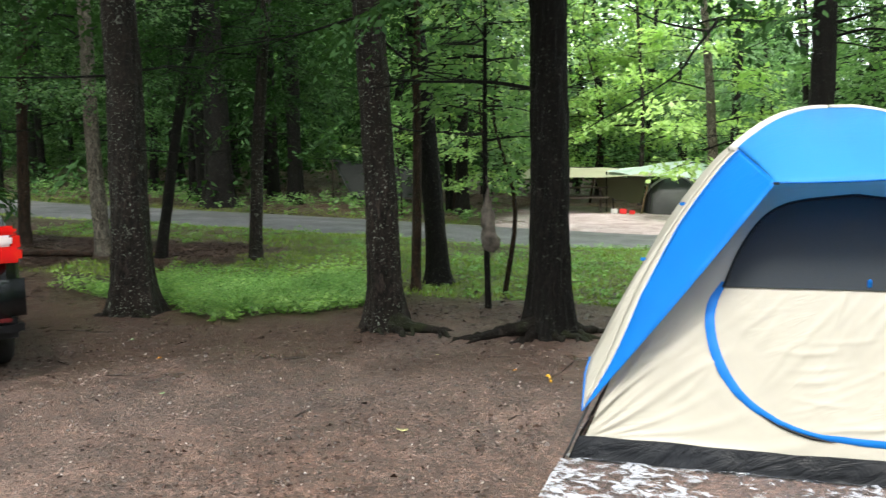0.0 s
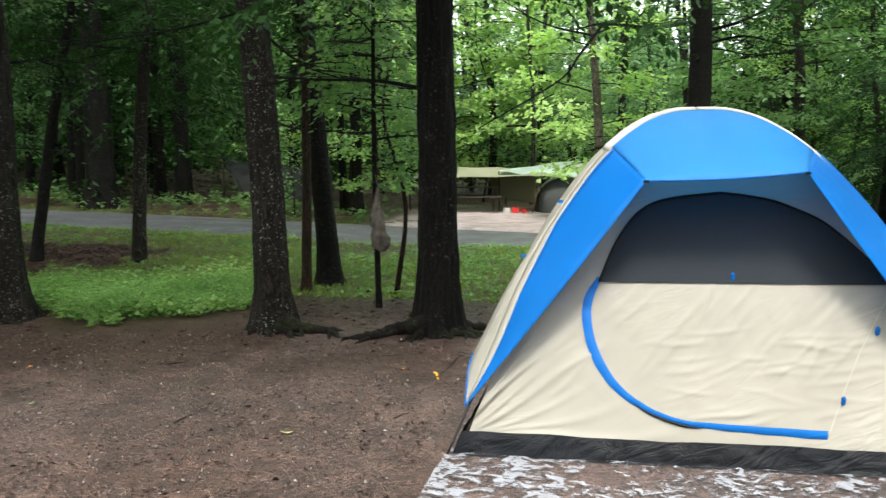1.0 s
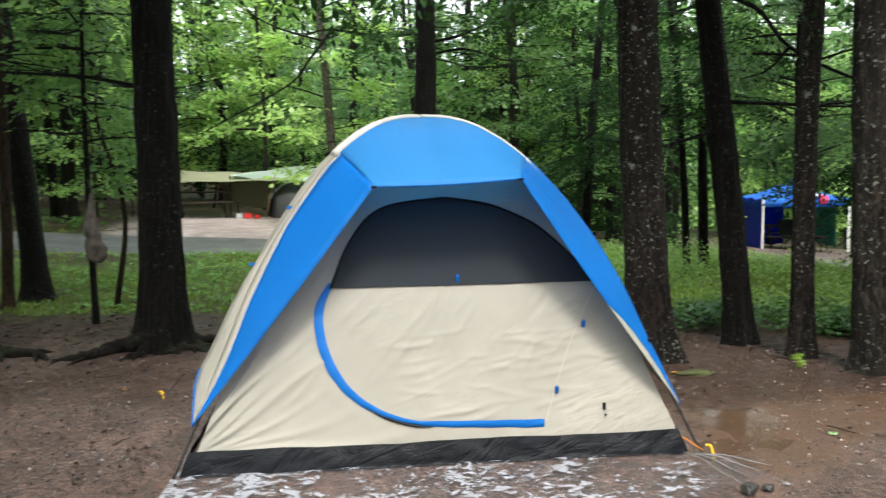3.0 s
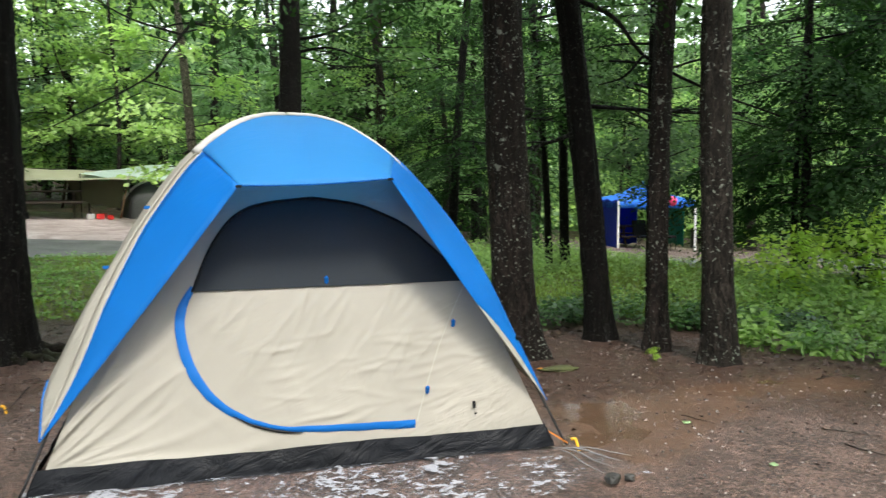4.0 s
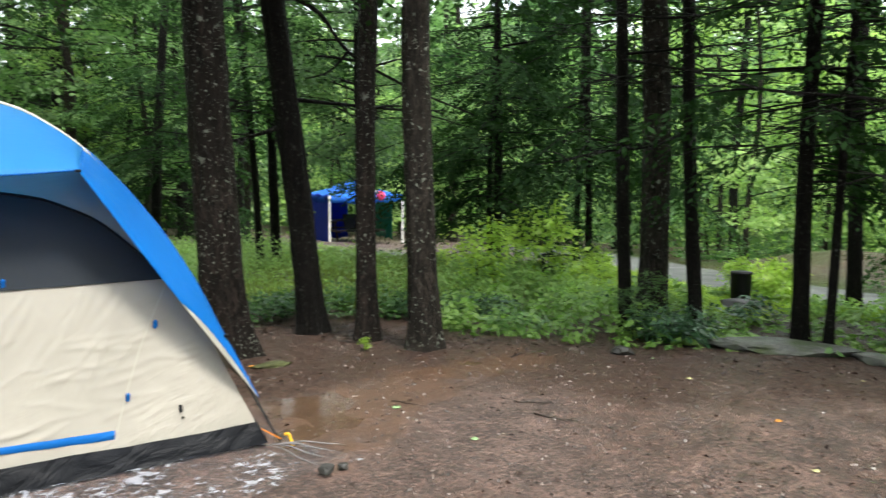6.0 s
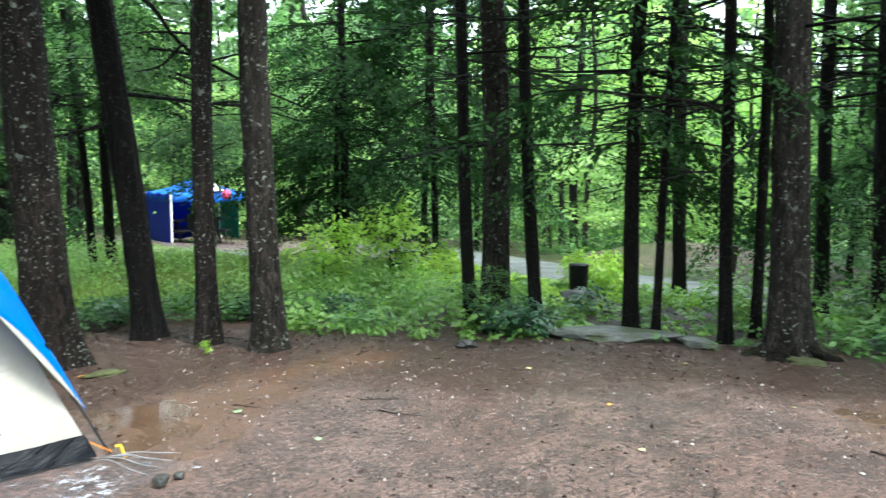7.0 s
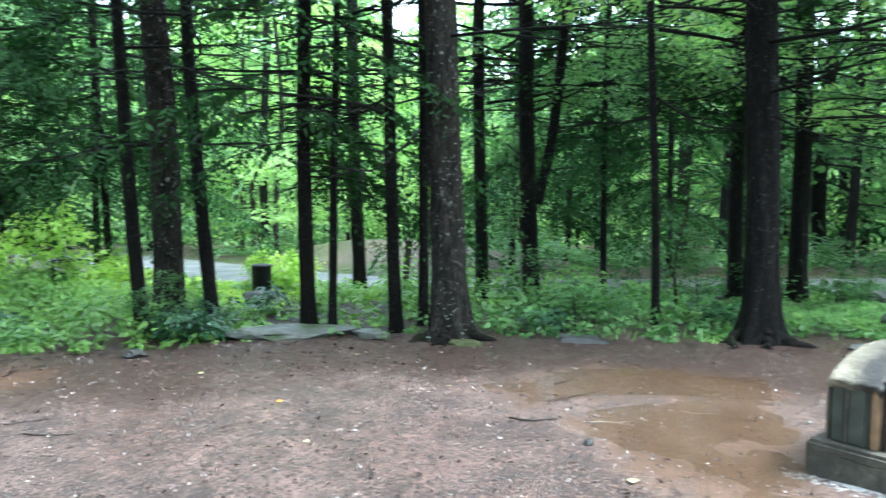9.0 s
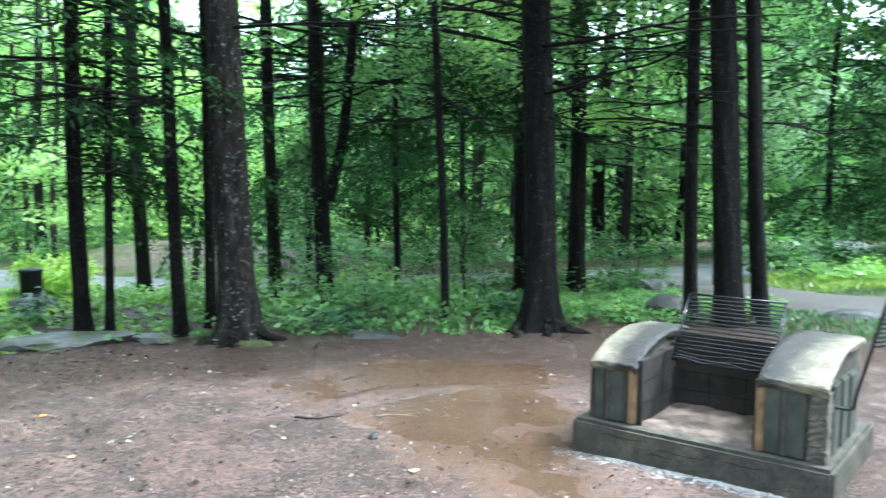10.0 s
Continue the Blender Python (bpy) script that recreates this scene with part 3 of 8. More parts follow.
def make_ground():
    gx = steps([(-400, -60, 14), (-60, -12, 45), (-12, -3, 55), (-3, 7.5, 130), (7.5, 18, 45), (18, 60, 40), (60, 400, 10)])
    gy = steps([(-400, -40, 12), (-40, -6, 22), (-6, 5, 140), (5, 18, 65), (18, 60, 40), (60, 400, 10)])
    X, Y = np.meshgrid(gx, gy)
    Z = height(X, Y)
    V, F = lattice(np.stack([X, Y, Z], -1))
    ob = solid("ground", V, F, "ground")
    wobble = ripple(X * 3, Y * 3, 8) * 0.35
    clear = fade(CLEARING, X + wobble, Y + wobble, 0.7)
    clear = np.maximum(clear, 0.5 * fade(BANK, X + wobble, Y + wobble, 1.0))
    grass = np.clip(ripple(X, Y, 12) * 1.2 + 0.75, 0, 1) * np.clip((Y - 5.2 + wobble) / 1.0, 0, 1) * np.clip((12.8 - Y) / 0.4, 0, 1) * np.clip((X + 13) / 4, 0, 1)
    grass = grass * np.clip((np.hypot((X + 12.9) / 4.1, (Y - 7.6) / 2.3) - 0.92 + 0.5 * ripple(X * 1.4, Y * 1.4, 6)) * 4, 0, 1)
    grass = np.maximum(grass, 0.9 * np.clip(1 - near_road(X, Y) / 1.6, 0, 1) * np.clip(0.9 + ripple(X, Y, 15), 0, 1))
    lot = np.maximum(fade(LOT_NORTH, X + wobble, Y + wobble, 0.8), 0.16 * fade(LOT_EAST, X + wobble, Y, 0.8))
    wet = np.maximum(np.maximum(fade(PUDDLE_NEAR, X, Y, 1.3), fade(PUDDLE_FAR, X, Y, 1.3)), fade(PUDDLE_ARM, X, Y, 1.3))
    wet = np.maximum(wet, 0.62 * fade(MUD, X + 0.3 * wobble, Y + 0.3 * wobble, 0.7))
    wet = np.clip(wet * 1.2 + 0.25 * ripple(X * 3, Y * 3, 19) * (wet > 0), 0, 1)
    for name, a in (("grass", grass * (1 - clear) * (1 - lot)), ("litter", np.maximum(1 - clear, np.clip(0.75 * fade(DARK_EARTH, X + 0.5 * wobble, Y + 0.5 * wobble, 0.5) + 1.5 * np.exp(-edge_gap(CLEARING[2:20], X, Y, False) / 1.6) + 0.1 * (X < -1.2) + 0.45 * ripple(X * 2.2, Y * 2.2, 27) - 0.12, 0, 0.9)) * (1 - lot)), ("lot", lot), ("wet", wet)):
        ob.data.attributes.new(name, "FLOAT", "POINT").data.foreach_set("value", np.clip(a, 0, 1).reshape(-1).astype(np.float32))
    tagged(ob, "wet reddish-brown earth with gravel, leaf litter and grass", "ground", kind="structure")


make_ground()


def make_road(line, wide, label, mat="asphalt"):
    P = smooth_line(line, 90)
    T = np.gradient(P, axis=0)
    N = np.stack([-T[:, 1], T[:, 0]], -1) / np.linalg.norm(T, axis=1)[:, None]
    rows = []
    for i, (p, n) in enumerate(zip(P, N)):
        row = []
        for s in np.linspace(-1, 1, 9):
            w = wide * (1 + 0.03 * math.sin(i * 1.7) * (abs(s) == 1))
            q = p + n * s * w
            row.append((*q, float(lie(*q)) + 0.012 + 0.02 * (1 - s * s) - (0.09 if abs(s) == 1 else 0)))
        rows.append(row)
    V, F = lattice(rows)
    tagged(solid("road", V, F, mat), label, "road", kind="structure")


make_road(ROAD_NORTH, 1.75, "narrow wet grey asphalt campground road")
make_road(ROAD_EAST, 1.65, "wet grey asphalt loop road beyond the trees")
make_road(ROAD_DRIVE, 0.7, "narrow worn brown-grey asphalt drive beside the fireplace", "drive")


def make_puddle(poly, level, label):
    P = smooth_line([*poly, poly[0]], 70)[:-1]
    mid = P.mean(0)
    V = [(*mid, level)] + [(*(mid + (p - mid) * s), level) for s in (0.5, 1.25) for p in P]
    n = len(P)
    F = [(0, 1 + i, 1 + (i + 1) % n) for i in range(n)] + [(1 + i, 1 + n + i, 1 + n + (i + 1) % n, 1 + (i + 1) % n) for i in range(n)]
    tagged(solid("puddle", V, F, "water"), label, "puddle", kind="structure")


make_puddle(PUDDLE_NEAR, -0.0125, "shallow muddy puddle beside the tent")
make_puddle(PUDDLE_FAR, -0.0125, "wide brown puddle in front of the fireplace")
make_puddle(PUDDLE_ARM, -0.0125, "thin brown puddle at the clearing's edge")


def floor_z(x, y):
    return float(height(np.array([x]), np.array([y]))[0])


# ---- the dome tent ----
HALF, DEEP = 1.45, 2.6
_p = smooth_line([(1.0, 0.0), (0.955, 0.16), (0.905, 0.33), (0.82, 0.63), (0.735, 0.93), (0.635, 1.21), (0.52, 1.47), (0.40, 1.69), (0.25, 1.86), (0.12, 1.935), (0.0, 1.955)], 120)


def reach(z):
    """How far out the poles stand at a height, as a share of the half width."""
    return np.interp(z, _p[:, 1], _p[:, 0])


def pole_point(sx, sy, r, out=0.0):
    z = float(np.interp(-r, -_p[:, 0], _p[:, 1]))
    r = r * (1 + out)
    return (sx * HALF * r, DEEP / 2 + sy * DEEP / 2 * r, z + out * 0.4)


def wall_y(z, lift=0.0):
    return DEEP / 2 * (1 - reach(z) * 0.965) - lift


FOLDS = random.Random(23)
RAYS = [(radians(FOLDS.uniform(4, 58)), FOLDS.uniform(0.022, 0.045), FOLDS.uniform(0.008, 0.02), FOLDS.uniform(0.5, 1.2)) for _ in range(14)]
RIDGES = [(FOLDS.uniform(-0.5, 0.75), FOLDS.uniform(0.52, 0.92), radians(FOLDS.gauss(52, 9)), FOLDS.uniform(0.08, 0.2), FOLDS.uniform(0.012, 0.02), FOLDS.uniform(0.003, 0.007)) for _ in range(34)]
RIDGES += [(FOLDS.uniform(-0.3, 0.98), FOLDS.uniform(0.22, 0.72), radians(FOLDS.gauss(12, 9)), FOLDS.uniform(0.05, 0.15), FOLDS.uniform(0.01, 0.015), FOLDS.uniform(0.0022, 0.005)) for _ in range(60)]
RIDGES += [(FOLDS.uniform(-1.0, -0.66), FOLDS.uniform(0.35, 0.8), radians(FOLDS.gauss(40, 8)), FOLDS.uniform(0.06, 0.16), FOLDS.uniform(0.012, 0.018), FOLDS.uniform(0.003, 0.006)) for _ in range(12)]


def creases(X, Z):
    """Folds of the front cloth: fanned out from the near corner, slanting over the door, and small level ones low down."""
    dx, dz = X + 1.42, Z - 0.07
    far, ang = np.hypot(dx, dz), np.arctan2(dz, dx)
    out = np.zeros_like(X)
    for at, wide, deep, reach_out in RAYS:
        out += deep * np.exp(-(((ang - at - 0.06 * np.sin(4 * far + at * 9)) / wide) ** 2)) * np.clip(far * 5 - 0.3, 0, 1) * np.clip(1.4 - far / reach_out, 0, 1)
    for x, z, turn, half, wide, deep in RIDGES:
        u = (X - x) * math.cos(turn) + (Z - z) * math.sin(turn)
        v = -(X - x) * math.sin(turn) + (Z - z) * math.cos(turn) - 0.35 * u * u
        out += deep * np.exp(-((u / half) ** 2) - (v / wide) ** 2)
    slack = np.maximum(0, np.sin((0.8 * X + 0.62 * Z) * 19 + 1.7 * np.sin(3.3 * X - 2 * Z)))
    return out + 0.0016 * slack * np.clip(Z * 4, 0, 1)


def make_tent():
    tent = tagged(bare("tent"), "beige and blue dome tent with a zipped door, pitched on plastic", "tent")
    # inner walls: front with its folds, and the other three
    U, Z = np.meshgrid(np.linspace(-1, 1, 230), np.concatenate([np.linspace(0.1, 0.96, 96), np.linspace(0.98, 1.84, 12)]))
    X = HALF * np.interp(Z, _p[:, 1], _p[:, 0]) * 0.955 * U
    Y = DEEP / 2 * (1 - np.interp(Z, _p[:, 1], _p[:, 0]) * 0.965) - creases(X, Z) * np.clip((1.02 - Z) * 12, 0, 1)
    solid("front_wall", *lattice(np.stack([X, Y, Z], -1)), "beige", tent, "beige cloth front with creases")
    for name, f in (("back_wall", lambda u, r, y: (HALF * r * u, DEEP - y)), ("side_wall", lambda u, r, y: (-HALF * r, DEEP / 2 + DEEP / 2 * r * u)), ("side_wall", lambda u, r, y: (HALF * r, DEEP / 2 + DEEP / 2 * r * u))):
        rows = []
        for z in np.linspace(0.1, 1.9, 30):
            r = float(reach(z)) * 0.94
            rows.append([(*f(u, r, DEEP / 2 * (1 - r)), z) for u in np.linspace(-1, 1, 12)])
        solid(name, *lattice(rows), "beige", tent)
    # black floor tub: a wavy upper edge round the foot
    ring = []
    corners = [(-1.4, 0.03), (1.36, 0.03), (1.4, DEEP - 0.03), (-1.4, DEEP - 0.03)]
    for (x1, y1), (x2, y2) in zip(corners, corners[1:] + corners[:1]):
        ring += [(x1 + (x2 - x1) * t, y1 + (y2 - y1) * t) for t in np.linspace(0, 1, 200, endpoint=False)]
    rows = []
    for z, inn in ((0.0, -0.02), (0.012, -0.017), (0.026, -0.013), (0.04, -0.008), (0.055, -0.003), (0.07, 0.003), (0.085, 0.009), (0.1, 0.016), (0.12, 0.025)):
        row = []
        for i, (x, y) in enumerate(ring):
            cx, cy = x, y - DEEP / 2
            g = i % 200 / 200
            slant = g * 19 - z * (34 if g < 0.5 else -26)
            w = 0.005 * max(0.0, math.sin(slant + 1.3 * math.sin(g * 23))) ** 2 + 0.0022 * math.sin(g * 61 + z * 30 + 2 * math.sin(g * 17)) + 0.0012 * math.sin(g * 140 - z * 60 + 3 * math.sin(g * 40))
            s = 1 - (inn + w * (z > 0)) / 1.4
            zz = z + (z / 0.12) * (0.004 * math.sin(g * 13) + 0.002 * math.sin(g * 41))
            row.append((cx * s, DEEP / 2 + cy * s, zz + 0.012))
        rows.append(row)
    solid("floor_tub", *lattice(rows, True), "tub", tent, "black creased waterproof floor cloth")
    # mesh window and its dark binding
    zl = ([0.95, 1.15, 1.30, 1.38, 1.42, 1.445], [-0.615, -0.53, -0.43, -0.33, -0.2, 0.04])
    zr = ([0.95, 1.10, 1.27, 1.36, 1.41, 1.445], [0.95, 0.81, 0.63, 0.46, 0.32, 0.1])
    rows = [[(x, wall_y(z, 0.012), z) for x in np.linspace(np.interp(z, *zl), np.interp(z, *zr), 24)] for z in np.linspace(0.95, 1.445, 26)]
    window = solid("mesh_window", *lattice(rows), "mesh", tent, "dark insect mesh window")
    arch = smooth_line([(x, z) for z, x in zip(*zl)] + [(x, z) for z, x in list(zip(*zr))[::-1]], 60)
    solid("window_binding", *tube([(x, wall_y(z, 0.016), z) for x, z in arch], 0.008, 6), "tub", window)
    # blue flap over the door's zip
    zipper = smooth_line([(-0.612, 0.975), (-0.672, 0.86), (-0.682, 0.745), (-0.65, 0.6), (-0.584, 0.47), (-0.49, 0.365), (-0.362, 0.285), (-0.24, 0.24), (-0.113, 0.215), (0.1, 0.203), (0.33, 0.195), (0.57, 0.188)], 90)
    rows = []
    for i, (x, z) in enumerate(zipper):
        t = zipper[min(i + 1, 89)] - zipper[max(i - 1, 0)]
        n = np.array([-t[1], t[0]]) / np.hypot(*t)
        w = float(np.interp(i, (0, 8, 30, 48, 62, 68, 89), (0.014, 0.026, 0.027, 0.017, 0.012, 0.017, 0.024)))
        rows.append([(x + n[0] * s * w, wall_y(z, 0.012 + 0.005 * (1 - s * s) + 0.0025 * math.sin(i * 0.9)), z + n[1] * s * w) for s in (-1, -0.4, 0.4, 1)])
    solid("zip_flap", *lattice(rows), "blue_trim", tent, "blue flap over the door zip")
    # Dark tube beneath the flap, painting the shadow in its gap.
    below = [(x + 0.006, wall_y(z - 0.018, 0.01), z - 0.018) for x, z in zipper[44:68]]
    solid("zip", *tube(below, np.interp(np.linspace(0, 1, 24), (0, 0.3, 0.8, 1), (0.001, 0.007, 0.008, 0.001)), 6), "dark", tent, "dark zip gaping below the flap")
    rows = [[(x, wall_y(z, 0.013), z) for x in (a - 0.004, a + 0.004)] for z, a in ((0.2, 0.58), (0.4, 0.66), (0.6, 0.75), (0.8, 0.86), (0.95, 0.95))]
    solid("door_seam", *lattice(rows), "beige_fly", tent)
    # blue toggles and a dark mark
    for x, z in ((0.12, 0.985), (0.845, 0.715), (0.655, 0.362)):
        bm = block(0.022, 0.02, 0.05, (x, wall_y(z, 0.02), z), 0.006, 0, 15)
        part("toggle", bm, "blue_trim", tent)
    bm = block(0.02, 0.006, 0.042, (0.925, wall_y(0.26, 0.012), 0.262), 0.009, 0, -15)
    part("mark", bm, "dark", tent, "small dark printed mark")
    bm = block(0.015, 0.006, 0.015, (0.928, wall_y(0.21, 0.012), 0.216), 0.005, 0, -15)
    part("mark_dot", bm, "dark", tent)
    # fly: three pale sides over the poles
    for name, f in (("fly_side", lambda u, r, b: (-HALF * (r + b), DEEP / 2 + DEEP / 2 * r * u)), ("fly_side", lambda u, r, b: (HALF * (r + 0.15 * b - 0.006), DEEP / 2 + DEEP / 2 * r * u)), ("fly_back", lambda u, r, b: (HALF * r * u, DEEP / 2 + DEEP / 2 * (r + b)))):
        rows = []
        for k, r in enumerate(np.concatenate([np.linspace(0.915, 0.3, 26), np.linspace(0.27, 0.0, 10)])):
            z = float(np.interp(-r, -_p[:, 0], _p[:, 1]))
            b = 0.085 * max(0.0, 1 - (r / 0.93) ** 3) ** 0.5
            row = []
            for u in np.linspace(-1, 1, 25):
                e = 1 - abs(u) ** 2.5
                x, y = f(u, r + 0.012, b * e * r)
                row.append((x, y, z + 0.008 + 0.012 * e * (1 - r) + (0.0 if k else 0.1 * e)))
            rows.append(row)
        part(name, thick(*lattice(rows), 0.004), "beige_fly", tent, "pale beige rain fly", True)
    # fly: light blue brow from the poles forward to its straight front edge
    left, right = np.array((-0.36, 0.17, 1.535)), np.array((0.455, 0.17, 1.567))
    rows = []
    for s in np.linspace(0, 1, 41):
        x = -0.552 + 1.16 * s
        rear = np.array(pole_point(np.sign(x) or 1.0, -1, min(abs(x) / HALF, 1))) + (0, 0, 0.02)
        front = left + (right - left) * s + np.array((0, 0, -0.012 * math.sin(math.pi * s)))
        row = []
        for q in np.linspace(0, 1, 18):
            p = rear + (front - rear) * q
            p[2] += 0.045 * math.sin(math.pi * q) ** 0.9 * math.sin(math.pi * min(max(s, 0.04), 0.96)) + 0.02 * q * (1 - q)
            row.append(p)
        rows.append(row)
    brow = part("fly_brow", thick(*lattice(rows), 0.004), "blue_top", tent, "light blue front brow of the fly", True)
    solid("seam", *tube([r[17] + (0, 0.004, -0.004) for r in rows], 0.006, 6), "blue_trim", brow)
    arch = [np.array(pole_point(-1, -1, r)) for r in np.linspace(0.4, 0.0, 30)] + [np.array(pole_point(1, -1, r)) for r in np.linspace(0.015, 0.44, 30)]
    sleeve = [p + np.array((0, 0.012, 0.022)) for p in arch]
    solid("fly_sleeve", *tube(sleeve, np.interp(np.linspace(0, 1, 60), (0, 0.12, 0.35, 0.7, 1), (0.03, 0.03, 0.02, 0.014, 0.007)), 8), "fly_white", tent, "pale sleeve along the fly's front arch")
    # fly: blue bands down the front poles, from the brow's corners to the feet
    for sx, corner, r0 in ((-1, left, 0.372), (1, right, 0.41)):
        rows, pale = [], []
        foot = np.array(pole_point(sx, -1, 0.925, 0.012))
        for s in np.linspace(0, 1, 44):
            r = r0 + (0.925 - r0) * s
            a = np.array(pole_point(sx, -1, r, 0.012))
            b = corner + (foot - corner) * s
            sag = math.sin(math.pi * s)
            b = b + np.array((-sx * 0.012 * sag, -0.01 * sag, 0.0))
            share = float(np.interp(s, (0, 0.4, 0.65, 0.85, 1.0), (0.06, 0.08, 0.22, 0.5, 0.55)))
            if sx > 0:
                share = -0.12
            seam = a + (b - a) * share
            inner = a + (b - a) * float(np.interp(s, (0, 0.55, 0.8, 1.0), (1.0, 1.0, 0.62, 0.4))) if sx > 0 else b
            flap = float(np.interp(s, (0, 0.45, 0.86, 0.9, 1.0), (0.018, 0.035, 0.12, 0.11, 0.0))) if sx < 0 else float(np.interp(s, (0, 0.5, 1), (0.008, 0.008, 0.008)))
            out = a + np.array((sx * 0.85, 1.1, -0.1)) * flap
            if sx < 0:
                pale.append([out + (seam - out) * q for q in np.linspace(0, 1, 5)])
            elif s > 0.55:
                pale.append([inner + (b - inner) * q for q in np.linspace(0, 1, 5)])
            row = []
            for q in np.linspace(0, 1, 10):
                p = seam + (inner - seam) * q
                p = p + np.array((sx * 0.02, -0.02, 0.01)) * math.sin(math.pi * q) * (1 - s) * min(1, s * 6)
                row.append(p + np.array((0, -0.003 * math.sin(s * 31 + q * 3), 0)))
            rows.append(row)
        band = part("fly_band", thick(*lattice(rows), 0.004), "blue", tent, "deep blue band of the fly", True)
        if sx < 0:
            solid("hem", *tube([r[0] for r in pale[37:]], 0.006, 6), "blue_trim", tent)
        part("fly_edge", thick(*lattice(pale), 0.004), "beige_fly", tent, "pale edge of the fly", True)
        solid("seam", *tube([r[0] for r in rows], 0.004, 6), "blue_trim", band)
        c = corner + np.array((-sx * 0.0, -0.004, -0.008))
        part("corner_clip", block(0.035, 0.012, 0.014, c, 0.004), "dark", band)
        if sx > 0:
            part("pole_clip", block(0.035, 0.05, 0.018, pole_point(sx, -1, 0.825, 0.02), 0.005), "dark", band)
        else:
            for i in (14, 24):
                part("tab", block(0.035, 0.012, 0.02, pale[i][0] + np.array((-0.012, 0, 0)), 0.004), "blue_trim", band)
    # poles, from foot over the top to the other foot
    for sx in (-1, 1):
        line = [pole_point(sx, -1, r) for r in np.linspace(1, 0, 50)] + [pole_point(-sx, 1, r) for r in np.linspace(0.02, 1, 50)]
        line[0] = (sx * HALF, 0.0, 0.012)
        solid("pole", *tube(line, 0.0075, 8), "pole", tent, "black fibreglass pole")
    # straps at the feet, guy line and hem on the left
    for sx in (1,):
        a, b = np.array((sx * 1.345, 0.03, 0.1)), np.array((sx * HALF, 0.0, 0.03))
        rows = [[a + (b - a) * t + np.array((0, -0.012, w)) for w in (-0.005, 0.005)] for t in np.linspace(0, 1, 6)]
        part("foot_strap", thick(*lattice(rows), 0.003), "strap", tent, "orange webbing strap")
    tip, stake = (-1.435, 0.3, 0.5), (-1.86, 1.62, 0.03)
    solid("guy_line", *tube([tip, np.add(tip, stake) / 2 - np.array((0, 0, 0.01)), stake], 0.004, 5), "pole", tent)


make_tent()


def make_stake(x, y, material, label):
    line = [(x + 0.03, y - 0.02, -0.1), (x, y, 0.03), (x - 0.012, y + 0.008, 0.055), (x - 0.03, y + 0.015, 0.05)]
    stake = tagged(solid("tent_stake", *tube(smooth_line(line, 12), 0.009, 8), material), label, "tent stake", "tent stakes")
    stake.location.z = 0.0


make_stake(-1.86, 1.64, "yellow", "yellow plastic tent stake in the earth")
make_stake(1.5, -0.03, "yellow", "yellow plastic tent stake at a pole's foot")


def make_film():
    rows = []
    for y in np.linspace(-0.72, 2.65, 95):
        row = []
        for x in np.linspace(-1.46, 1.52, 100):
            out = max(0.0, 0.06 - y)
            xx = x + 0.22 * out * (x > 0) * (x / 1.5) ** 3
            yy = y + 0.05 * math.sin(xx * 5.1) * (out > 0.3) + 0.28 * np.clip(out - 0.3, 0, 1) * max(0, math.sin(xx * 1.4 - 0.7))
            fold = 0.006 * math.sin(9 * xx + 5 * yy + 2 * math.sin(5 * yy)) + 0.004 * math.sin(23 * xx - 14 * yy)
            fan = 0.014 * max(0.0, math.sin(math.atan2(yy - 0.05, xx - 1.2) * 22)) * max(0, 1 - math.hypot(xx - 1.45, yy + 0.2) / 0.6)
            row.append((xx, yy, 0.02 + max(fold, -0.004) * (1 if y < 0.02 else 0.15) + fan - (0.008 if 0.02 < y < 2.6 else 0)))
        rows.append(row)
    V, F = lattice(rows)
    V[:, 2] += np.maximum(height(V[:, 0], V[:, 1]), -0.01)
    ground_film = tagged(bare("groundsheet"), "wet clear plastic groundsheet, whitish in patches, under the tent", "groundsheet")
    solid("sheet", V, F, "film", ground_film)
    for i in range(4):
        a, b = np.array((1.34 + 0.03 * i, -0.02 - 0.012 * i, 0.03)), np.array((1.44 + 0.09 * i, -0.5 + 0.07 * i, 0.026))
        line = smooth_line([a, a + (b - a) * 0.35 + np.array((0.01, 0.012, 0.012)), a + (b - a) * 0.7 + np.array((-0.012, 0.01, 0.006)), b], 14)
        line[:, 2] += np.maximum(height(line[:, 0], line[:, 1]), -0.01)
        solid("fold", *tube(line, np.interp(np.linspace(0, 1, 14), (0, 0.3, 0.8, 1), (0.002, 0.0045 + 0.001 * (i % 3), 0.004, 0.001)), 6), "fold", ground_film, "milky raised fold of the plastic")



make_film()


